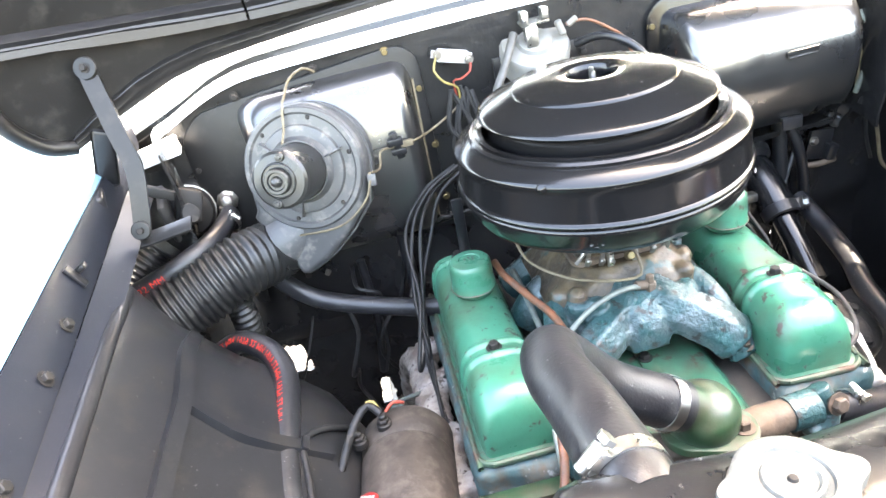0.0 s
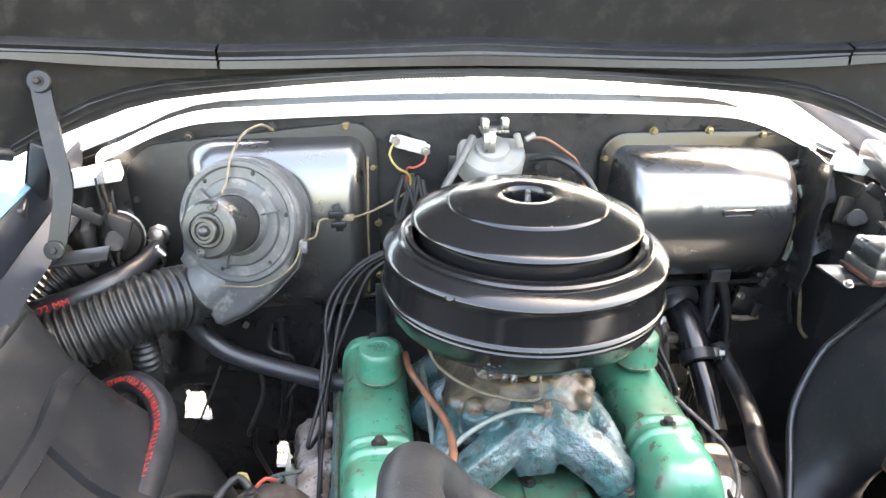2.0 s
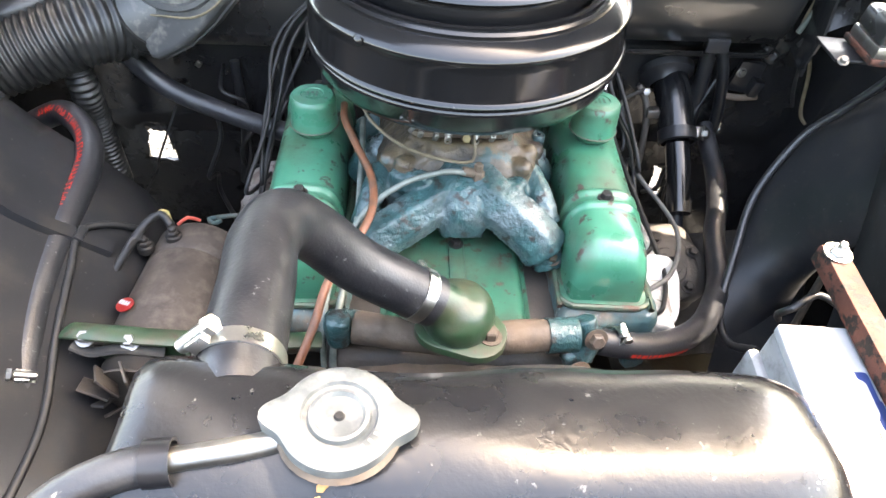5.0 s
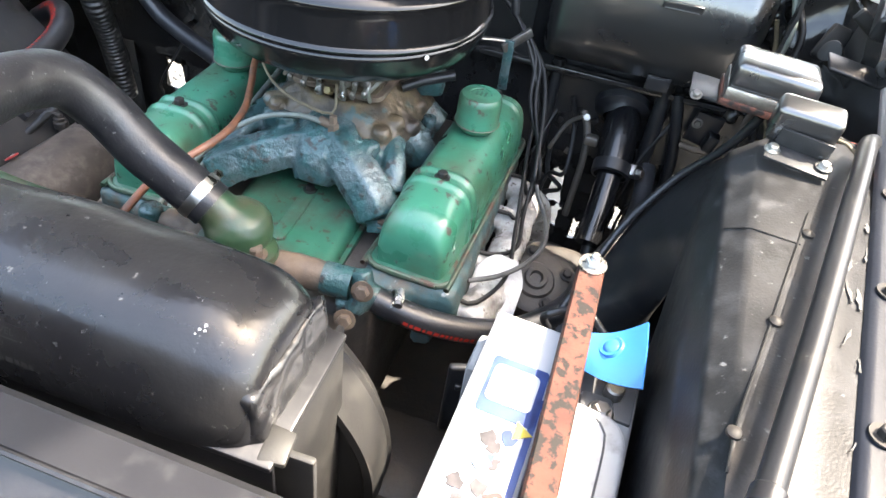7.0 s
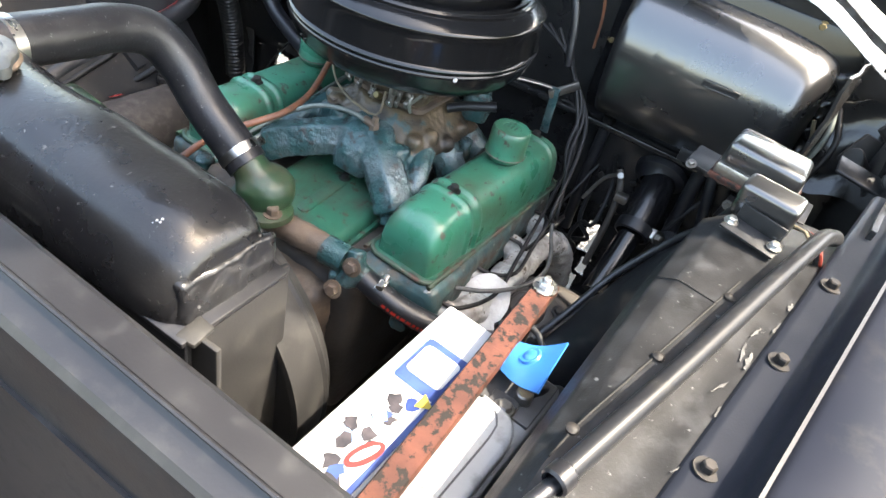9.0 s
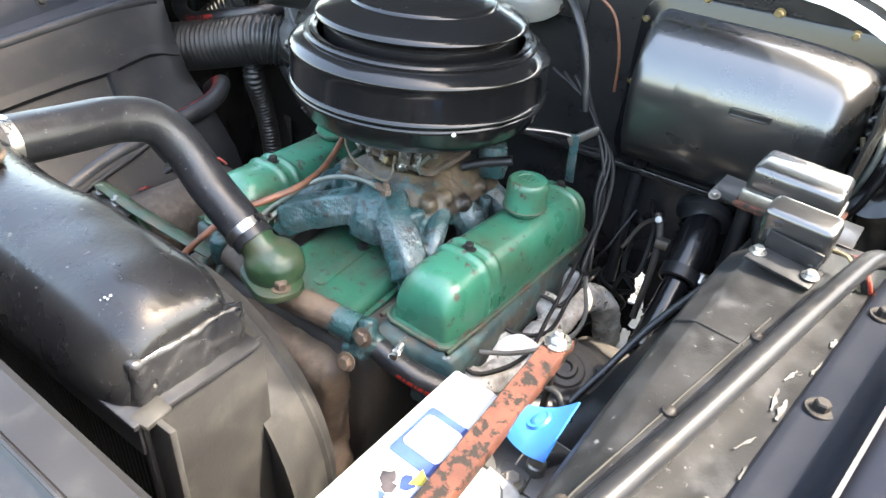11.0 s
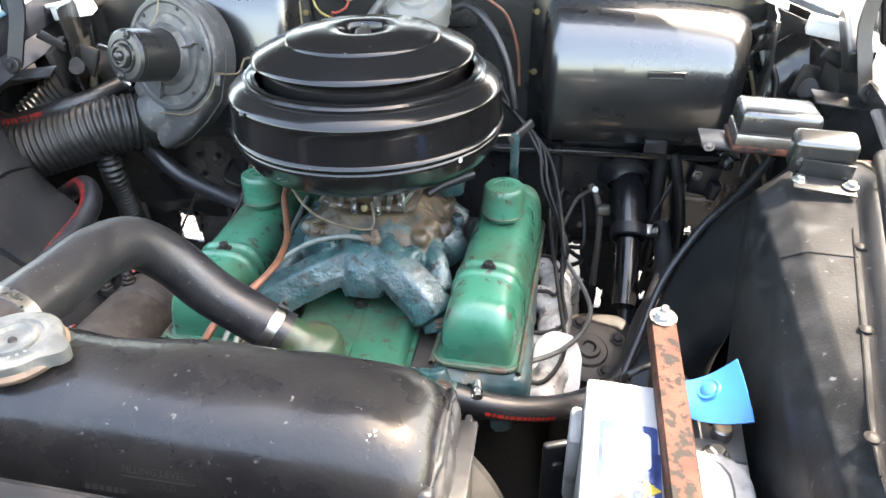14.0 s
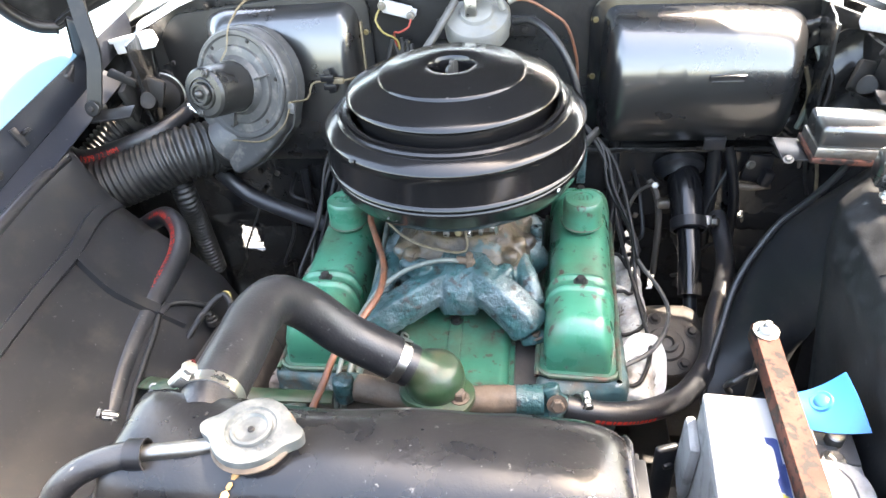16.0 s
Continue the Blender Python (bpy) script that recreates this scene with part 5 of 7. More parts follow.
# exhaust manifolds
for sx, m_, lab in ((1, ash_iron, "ash-grey flaking exhaust manifold beside the steering gear"), (-1, ash_brown, "flaking grey-brown exhaust manifold beside the ribbed panel")):
    ex = thing("exhaust_manifold", lab, "exhaust manifold", (sx * 0.28, 0.08, 0.62), group="exhaust manifolds")
    pieces = [tube([(sx * 0.262, -0.095, 0.700), (sx * 0.275, -0.02, 0.695), (sx * 0.280, 0.10, 0.690), (sx * 0.282, 0.22, 0.682), (sx * 0.30, 0.30, 0.62), (sx * 0.31, 0.34, 0.52)], 0.025, 14)]
    for y in (-0.075, 0.015, 0.135, 0.225):
        pieces.append(tube([(sx * 0.225, y, 0.712), (sx * 0.255, y, 0.706), (sx * 0.275, y + 0.012, 0.694)], 0.020, 12))
        pieces.append(at(rbox(0.016, 0.070, 0.045, 0.006), sx * 0.232, y, 0.712))
    part("casting", join(*pieces), m_, ex, cast=(0.0045, 0.011, 0.013), sharp=80)
# plate coloured near white for the sunlight that falls on it
hs = thing("heat_shield", "flaking ash plate beside the cylinder head, sunlit brightness put into its colour", "heat shield", (0.28, -0.02, 0.63))
part("plate", rough_up(at(prism(rrect(0.070, 0.105, 0.034, 6), 0.006, 0.002), 0.283, -0.018, 0.700, 42, 14, 8), 0.004, 30), ash_sunlit, hs)
part("tab", rough_up(at(rbox(0.060, 0.016, 0.030, 0.005), 0.245, -0.075, 0.700, 20, 0, 12), 0.004, 40), ash_sunlit, hs)


# ---- on the firewall ----
# ventilation box with the blower on it
vb = thing("ventilation_box", "gloss black pressed steel ventilation box bolted to the firewall", "ventilation box", (-0.34, 0.40, 0.82))
FLANGE = [(x, z + 0.010 - (cowl_drop(x - 0.365) + 0.010) * max(0, z / 0.167)) for x, z in rrect(0.395, 0.335, 0.045, 6)]
part("flange", at(prism(FLANGE, 0.006, 0.002), -0.365, 0.4135, 0.985, 90, 0, 0), hood_black, vb)


def pressed_box(x0, x1, prof, r_left, r_right, n=22, sink=1.0):
    """A pressed cover: a (y, z) profile carried along x, drawn in at both ends."""
    zc = sum(z for _, z in prof) / len(prof)
    back = max(y for y, _ in prof)
    rings = []
    for i in range(n + 1):
        t = i / n
        x = x0 + (x1 - x0) * t
        e = 1.0
        if x - x0 < r_left:
            e = math.sqrt(max(0.0, 1 - (1 - (x - x0) / r_left) ** 2))
        if x1 - x < r_right:
            e = min(e, math.sqrt(max(0.0, 1 - (1 - (x1 - x) / r_right) ** 2)))
        rings.append([(x, back - (back - y) * (0.05 + 0.95 * e), zc + (z - zc) * (0.80 + 0.20 * e) - sink * cowl_drop(x) * max(0, (z - zc) / 0.14)) for y, z in prof])
    return loft(rings, closed=True)


part("cover", pressed_box(-0.468, -0.186, [(0.412, 0.842), (0.368, 0.847), (0.346, 0.858), (0.337, 0.885), (0.335, 0.925), (0.337, 0.965), (0.342, 1.005), (0.349, 1.045), (0.357, 1.080), (0.366, 1.105), (0.380, 1.124), (0.412, 1.130)], 0.05, 0.03, 44, 0.3), box_black, vb, sharp=60)
part("edge_strip", at(rbox(0.004, 0.008, 0.25, 0.001), -0.186, 0.405, 0.97, 0, 1, 0), tan_wire, vb, "dull yellowed sealing strip")
for x, z in ((-0.217, 1.144), (-0.332, 1.144), (-0.46, 1.130), (-0.176, 1.076), (-0.170, 0.978), (-0.170, 0.88), (-0.553, 1.03)):
    part("bolt", xf(hexhead(0.0052, 0.006), aim((x, 0.4085, z), (0, -1, 0))), brass if x > -0.3 else dark_bolt, vb)

bl = thing("blower", "grey-black heater blower with a round motor and scroll housing", "blower", (-0.38, 0.27, 0.93))
BA = Vector((-0.286, -0.940, 0.235)).normalized()
BC = Vector((-0.377, 0.292, 1.031))
bm_ = aim(BC, BA)
EY = (Vector((0, 0, 1)) - BA * BA.z).normalized()
EX = EY.cross(BA)
bm_ = Matrix((( EX.x, EY.x, BA.x, BC.x), (EX.y, EY.y, BA.y, BC.y), (EX.z, EY.z, BA.z, BC.z), (0, 0, 0, 1)))


def toward(p):
    return bm_ @ Vector(p)


def scroll_outline(r):
    """Round housing with a straight outlet running down to one side."""
    pts = [(r * math.cos(radians(a)), r * math.sin(radians(a))) for a in range(-22, 190, 8)]
    return pts + [(-0.092, -0.055), (-0.098, -0.066), (-0.040, -0.162), (-0.028, -0.164), (0.012, -0.140), (0.050, -0.105), (0.082, -0.066)]


part("scroll", xf(at(prism(scroll_outline(0.0945), 0.050, 0.010, 4), 0, 0, -0.050), bm_), blower_grey, bl, sharp=50)
part("scroll_seam", xf(at(prism([(x * 1.035, y * 1.02) for x, y in scroll_outline(0.0945)], 0.003), 0, 0, -0.028), bm_), blower_grey, bl)
MOUTH = toward((-0.072, -0.115, -0.026))
part("outlet", loft([[MOUTH + (EX * -0.84 + EY * -0.54) * d + (EX * 0.54 - EY * 0.84) * (r * math.cos(2 * math.pi * i / 32)) + BA * (k * math.sin(2 * math.pi * i / 32)) for i in range(32)] for d, r, k in ((-0.085, 0.044, 0.012), (-0.060, 0.045, 0.024), (-0.035, 0.045, 0.034), (-0.012, 0.045, 0.042), (0.004, 0.046, 0.0455))]), blower_grey, bl, sharp=60)
part("plate", xf(lathe([(0.0915, 0), (0.0915, 0.004), (0.089, 0.007), (0.083, 0.007), (0.080, 0.004), (0.066, 0.004), (0.064, 0.009), (0.060, 0.010), (0.050, 0.010), (0.047, 0.014), (0.044, 0.020), (0.042, 0.020)], 56), bm_), blower_grey, bl)
for a in (20, 140, 260):
    part("rib", xf(at(rbox(0.030, 0.003, 0.012, 0.001), 0.056, 0, 0.012), bm_ @ pose(0, 0, 0, 0, 0, a)), blower_grey, bl)
for a in (0, 60, 120, 180, 240, 300):
    part("rivet", xf(lathe([(0.0036, 0), (0.0025, 0.0018), (0, 0.0022)], 10), bm_ @ pose(0, 0, 0, 0, 0, a + 12) @ pose(0.0765, 0, 0.004)), dark_bolt, bl)
motor = part("motor", xf(lathe([(0.041, 0.010), (0.041, 0.070), (0.0395, 0.076), (0.039, 0.080), (0.0405, 0.082), (0.0400, 0.088), (0.036, 0.092), (0.0255, 0.093), (0.0245, 0.096), (0.0235, 0.0965), (0.0225, 0.094), (0.019, 0.094), (0.018, 0.1010), (0.0165, 0.1025), (0.013, 0.1025), (0.0115, 0.0995), (0.008, 0.0995), (0.0065, 0.105), (0.004, 0.1075), (0, 0.108)], 40), bm_), motor_black, bl, "black electric motor")
for a in (75, 255):
    part("screw", xf(join(at(cyl(0.0068, 0.008, 14), 0.0325, 0, 0.088), at(cyl(0.0040, 0.003, 8), 0.0325, 0, 0.0955)), bm_ @ pose(0, 0, 0, 0, 0, a)), motor_black, motor)
part("ground_strap", tube([toward((-0.012, 0.042, 0.030)), toward((-0.012, 0.060, 0.014)), toward((-0.010, 0.085, 0.010)), toward((-0.008, 0.102, 0.004))], 0.0019, 8, flat=0.5), tan_wire, bl)
part("lug", xf(at(rbox(0.014, 0.018, 0.004, 0.002), 0.100, -0.030, 0.0), bm_), blower_grey, bl)

DUCT = [tuple(MOUTH - (EX * -0.84 + EY * -0.54) * 0.012), tuple(MOUTH + (EX * -0.84 + EY * -0.54) * 0.018), (-0.511, 0.278, 0.908), (-0.584, 0.250, 0.889), (-0.672, 0.212, 0.868), (-0.73, 0.180, 0.856), (-0.79, 0.15, 0.85)]
dc = thing("air_duct", "thick corrugated black rubber air duct from the blower", "air duct", (-0.6, 0.13, 0.84), group="air ducts")
part("hose", tube(DUCT, 0.046, 36, 0.0011, ring=lambda s: 0.0450 + (0.0052 * (0.5 + 0.5 * math.sin(2 * math.pi * s / 0.0112)) ** 0.8 if s > 0.026 else 0.002)), duct_rubber, dc, sharp=80)
part("band", xf(lathe([(0.0468, -0.007), (0.0485, -0.006), (0.0485, 0.006), (0.0468, 0.007)], 40), aim(MOUTH + (EX * -0.84 + EY * -0.54) * 0.014, EX * -0.84 + EY * -0.54)), duct_rubber, dc)
dc2 = thing("air_duct", "thin corrugated black air duct below the blower", "air duct", (-0.45, 0.2, 0.7), group="air ducts")
part("hose", tube([(-0.535, 0.27, 0.86), (-0.533, 0.27, 0.815), (-0.545, 0.295, 0.76), (-0.555, 0.315, 0.70), (-0.56, 0.33, 0.6)], 0.022, 20, 0.0016, ring=lambda s: 0.020 + 0.0022 * math.sin(2 * math.pi * s / 0.0095)), duct_rubber, dc2, sharp=80)
dc3 = thing("air_duct", "corrugated fresh-air duct with a bright end behind the hinge", "air duct", (-0.64, 0.24, 0.9), group="air ducts")
part("hose", tube([(-0.640, 0.345, 0.945), (-0.672, 0.325, 0.925), (-0.705, 0.300, 0.895), (-0.735, 0.27, 0.86)], 0.030, 28, 0.0014, ring=lambda s: 0.028 + 0.0026 * math.sin(2 * math.pi * s / 0.0095)), duct_rubber, dc3, sharp=80)
part("end_collar", xf(lathe([(0.022, -0.004), (0.031, -0.004), (0.031, 0.010), (0.022, 0.010)], 24), aim((-0.637, 0.347, 0.947), (0.75, 0.45, 0.47))), shroud_grey, dc3, "dull tan end collar")

wl = thing("wire_loom_blower", "thin tan wire with a black bullet connector on the ventilation box", "wire", (-0.24, 0.33, 1.0))
part("wire", tube([toward((0.098, -0.02, 0.002)), (-0.268, 0.300, 1.000), (-0.262, 0.318, 1.018), (-0.250, 0.328, 1.018), (-0.234, 0.330, 1.017), (-0.205, 0.334, 1.018), (-0.178, 0.375, 1.012), (-0.150, 0.385, 1.022), (-0.115, 0.395, 1.040), (-0.100, 0.400, 1.060)], 0.0019, 8), tan_wire, wl)
part("wire", tube([toward((0.098, -0.03, 0.002)), toward((0.085, -0.060, 0.006)), toward((0.04, -0.092, 0.004)), toward((-0.03, -0.100, 0.002))], 0.0016, 8), tan_wire, wl)
part("wire", tube([toward((-0.008, 0.100, 0.004)), (-0.365, 0.345, 1.150), (-0.345, 0.390, 1.152), (-0.330, 0.404, 1.140)], 0.0020, 8), tan_wire, wl)
part("clip", join(at(rbox(0.012, 0.006, 0.042, 0.001), -0.234, 0.331, 1.017, 0, -8, 0), at(rbox(0.024, 0.007, 0.012, 0.002), -0.236, 0.328, 1.024), at(rbox(0.024, 0.007, 0.010, 0.002), -0.233, 0.328, 1.008)), satin_black, wl)
part("connector", at(rbox(0.020, 0.009, 0.010, 0.002), -0.218, 0.331, 1.018), tan_wire, wl)

# heater box on the other side
hb = thing("heater_box", "gloss black rounded heater box bolted to the firewall", "heater box", (0.39, 0.38, 0.86))
part("flange", at(prism(rrect(0.365, 0.285, 0.045, 6), 0.006, 0.002), 0.393, 0.4135, 0.985, 90, 0, 0), gloss_black, hb)
part("cover", pressed_box(0.232, 0.556, [(0.412, 0.872), (0.372, 0.876), (0.342, 0.890), (0.322, 0.925), (0.312, 0.965), (0.308, 1.005), (0.312, 1.030), (0.322, 1.056), (0.338, 1.080), (0.362, 1.098), (0.390, 1.106), (0.412, 1.108)], 0.025, 0.045, 48, 0.5), box_black, hb, sharp=60)
part("slot_plate", join(at(rbox(0.056, 0.004, 0.011, 0.0018), 0.421, 0.3075, 1.016, 8, 0, 2), at(rbox(0.048, 0.005, 0.002, 0.0004), 0.421, 0.3065, 1.011, 8, 0, 2)), box_black, hb)
part("dent", at(lathe([(0.016, 0), (0.009, 0.0015), (0, 0.002)], 16, lambda a, r, z: r * (1 + 0.5 * abs(math.cos(a)))), 0.335, 0.3105, 1.022, 80, 0, 0), box_black, hb)
part("bracket", at(join(rbox(0.036, 0.030, 0.004, 0.001), at(rbox(0.036, 0.004, 0.020, 0.001), 0, -0.014, -0.010)), 0.426, 0.345, 0.898), satin_black, hb)
for x, z in ((0.219, 1.084), (0.219, 0.985), (0.30, 1.129), (0.40, 1.129), (0.50, 1.121), (0.555, 0.974), (0.556, 0.88)):
    part("bolt", xf(hexhead(0.0052, 0.006), aim((x, 0.4085, z), (0, -1, 0))), brass, hb)

wm = thing("wiper_motor", "cream-painted round wiper motor with a bright bracket", "wiper motor", (0.03, 0.40, 1.06))
part("drum", xf(lathe([(0, 0), (0.052, 0), (0.057, 0.004), (0.057, 0.036), (0.053, 0.042), (0.030, 0.044), (0.027, 0.050), (0, 0.052)], 36), aim((0.020, 0.420, 1.068), (0, -0.5, 0.86))), cream, wm)
part("bracket", join(at(rbox(0.046, 0.022, 0.004, 0.001), 0.020, 0.392, 1.140, 12, 0, 5), at(rbox(0.011, 0.020, 0.022, 0.002), 0.004, 0.388, 1.148), at(rbox(0.011, 0.020, 0.018, 0.002), 0.037, 0.390, 1.150), at(rbox(0.020, 0.018, 0.032, 0.003), 0.012, 0.386, 1.120)), zinc, wm, "pale bracket")
part("nipple", join(at(cyl(0.006, 0.024, 12), 0.066, 0.392, 1.110, 0, -20, 0), at(cyl(0.005, 0.018, 12), 0.074, 0.392, 1.122, 0, 60, 0)), cream, wm)
part("base_plate", at(rbox(0.17, 0.006, 0.035, 0.002), 0.035, 0.414, 1.075), satin_black, wm)
for x in (-0.03, 0.075, 0.10):
    part("bolt", xf(hexhead(0.006, 0.008), aim((x, 0.409, 1.072), (0, -1, 0))), dark_bolt, wm)
vh = thing("vacuum_hose", "grey-white vacuum hose to the wiper motor", "hose", (-0.05, 0.38, 1.0), group="vacuum hoses")
part("tube", tube([(-0.014, 0.392, 1.128), (-0.026, 0.376, 1.112), (-0.046, 0.355, 1.085), (-0.065, 0.338, 1.060), (-0.075, 0.335, 1.02), (-0.07, 0.33, 0.96)], 0.0066, 14), grey_hose, vh)
vh2 = thing("vacuum_hose", "black vacuum hose curving behind the air cleaner", "hose", (0.15, 0.35, 0.95), group="vacuum hoses")
part("tube", tube([(0.085, 0.392, 1.09), (0.115, 0.345, 1.105), (0.150, 0.31, 1.085), (0.180, 0.295, 1.03), (0.195, 0.29, 0.96)], 0.0062, 12), rubber, vh2)
cb2 = thing("wiper_cable", "thin copper-coloured cable from the wiper motor", "cable", (0.12, 0.39, 1.1))
part("wire", tube([(0.072, 0.392, 1.124), (0.105, 0.392, 1.124), (0.145, 0.398, 1.100), (0.172, 0.402, 1.075), (0.19, 0.404, 1.02), (0.195, 0.405, 0.96)], 0.0024, 8), copper, cb2)

rs = thing("resistor_block", "white ceramic ballast resistor with coloured wires", "resistor", (-0.11, 0.40, 1.14))
part("ceramic", at(join(rbox(0.050, 0.014, 0.020, 0.003), at(rbox(0.066, 0.004, 0.012, 0.001), 0, 0.006, 0)), -0.115, 0.397, 1.116, 0, 16, 0), white_plastic, rs)
for sx in (-1, 1):
    part("terminal", xf(hexhead(0.005, 0.007), aim(Vector((-0.115, 0.388, 1.116)) + Vector((sx * 0.024, 0, -sx * 0.009)), (0, -1, 0))), steel, rs)
part("wire", tube([(-0.142, 0.384, 1.122), (-0.150, 0.376, 1.105), (-0.138, 0.372, 1.085), (-0.118, 0.380, 1.070), (-0.116, 0.392, 1.04)], 0.0018, 8), yellow_wire, rs)
part("wire", tube([(-0.090, 0.386, 1.108), (-0.094, 0.376, 1.092), (-0.112, 0.372, 1.084), (-0.122, 0.382, 1.08), (-0.118, 0.392, 1.04)], 0.0018, 8), red_wire, rs)
part("mount_nut", xf(hexhead(0.008, 0.008), aim((-0.112, 0.408, 1.112), (0, -1, 0))), dark_bolt, rs)
tg = thing("wire_bundle_firewall", "tangled black taped wiring behind the air cleaner", "wiring", (-0.11, 0.4, 0.98), kind="stuff")
rnd = random.Random(5)
for k in range(12):
    x = -0.135 + 0.05 * rnd.random()
    part("wire", tube([(x, 0.392, 1.05 + 0.02 * rnd.random()), (x + rnd.uniform(-0.02, 0.02), 0.380, 1.01), (x + rnd.uniform(-0.03, 0.03), 0.375, 0.97), (x + rnd.uniform(-0.02, 0.03), 0.39, 0.92), (x + rnd.uniform(-0.02, 0.02), 0.395, 0.86)], 0.0028 + 0.002 * rnd.random(), 7), loom, tg)

# heater valve, upper heater hose
hv = thing("heater_valve", "brass and steel heater valve on a bracket", "valve", (-0.53, 0.40, 0.93))
part("plate", xf(prism([(0.040 * math.cos(radians(a)), 0.047 * math.sin(radians(a))) for a in (90, 28, -28, -90, -152, 152)], 0.005, 0.001), aim((-0.527, 0.416, 0.975), (0.05, -1, 0.05))), shroud_grey, hv, "dull tan six-sided plate")
part("body", join(xf(lathe([(0, 0), (0.018, 0), (0.018, 0.010), (0.012, 0.014), (0.011, 0.024), (0.008, 0.026), (0, 0.027)], 8), aim((-0.527, 0.410, 0.968), (0.1, -1, 0.25))), at(cyl(0.010, 0.03, 12), -0.530, 0.385, 0.940)), steel, hv)
part("outlet", tube([(-0.530, 0.392, 0.955), (-0.533, 0.374, 0.946), (-0.540, 0.352, 0.936)], 0.011, 14), brass, hv)
UP = [(-0.522, 0.375, 0.958), (-0.532, 0.335, 0.953), (-0.550, 0.298, 0.948), (-0.589, 0.265, 0.940), (-0.634, 0.252, 0.928), (-0.682, 0.244, 0.918), (-0.718, 0.244, 0.930), (-0.730, 0.258, 0.955), (-0.716, 0.280, 0.976), (-0.692, 0.300, 0.983), (-0.665, 0.325, 0.985)]
up = thing("heater_hose", "black heater hose with red printing looping past the air duct", "hose", (-0.6, 0.25, 0.9), group="heater hoses")
part("tube", tube(UP, 0.0155, 20), rubber, up, sharp=60)
part("printing", on_hose(letters("1979 22 MM", 0.0150), UP, 0.0155, 0.168, 0, True, -1, Vector((0.45, -0.88, 0.02))), red_ink, up, "red printed numbers")
clamp(up, (-0.523, 0.355, 0.949), (-0.015, -0.04, -0.006), 0.0157, 40, 0.009, big=0.8)
LH = [(-0.470, 0.300, 0.862), (-0.455, 0.305, 0.835), (-0.42, 0.30, 0.805), (-0.36, 0.285, 0.785), (-0.30, 0.265, 0.775), (-0.25, 0.24, 0.775), (-0.20, 0.22, 0.78)]
lh = thing("heater_hose", "plain black heater hose sagging below the blower", "hose", (-0.3, 0.27, 0.76), group="heater hoses")
part("tube", tube(LH, 0.0150, 20), rubber, lh, sharp=60)
RH = [(-0.590, 0.20, 0.800), (-0.555, 0.192, 0.822), (-0.520, 0.176, 0.838), (-0.478, 0.130, 0.838), (-0.457, 0.075, 0.832), (-0.455, 0.015, 0.822), (-0.457, -0.05, 0.810), (-0.455, -0.115, 0.798), (-0.448, -0.18, 0.782), (-0.440, -0.24, 0.760), (-0.43, -0.30, 0.72)]
rh = thing("heater_hose", "black heater hose with red printing lying along the ribbed panel", "hose", (-0.45, 0, 0.75), group="heater hoses")
part("tube", tube(RH, 0.0165, 20), rubber, rh, sharp=60)
part("printing", on_hose(letters("22 MM 1979 22 MM 1979 22 MM 1979 22 MM", 0.0130), RH, 0.0165, 0.045, 0, False, 1, Vector((-0.08, -0.45, 0.89))), red_ink, rh, "red printed marks")
clamp(rh, (-0.444, -0.215, 0.770), (0.008, -0.06, -0.020), 0.0168, 60, 0.010)
aw = thing("apron_wire", "thin black taped wire along the ribbed panel", "wire", (-0.5, -0.2, 0.8))
part("wire", tube([apron_r(0.62, 0.0) + Vector((0.004, 0, 0.004)), apron_r(0.55, -0.02) + Vector((0.006, 0, 0.006)), apron_r(0.50, -0.05) + Vector((0.004, 0, 0.004)), apron_r(0.51, -0.10) + Vector((0.004, 0, 0.004)), apron_r(0.53, -0.18) + Vector((0.004, 0, 0.004)), apron_r(0.56, -0.27) + Vector((0.004, 0, 0.004)), apron_r(0.55, -0.36) + Vector((0.004, 0, 0.004)), apron_r(0.52, -0.5) + Vector((0.004, 0, 0.004))], 0.0042, 10), loom, aw)
part("clip", xf(rbox(0.022, 0.010, 0.006, 0.002), aim(apron_r(0.50, -0.055) + Vector((0.007, 0, 0.007)), (0.7, 0, 0.7))), satin_black, aw)

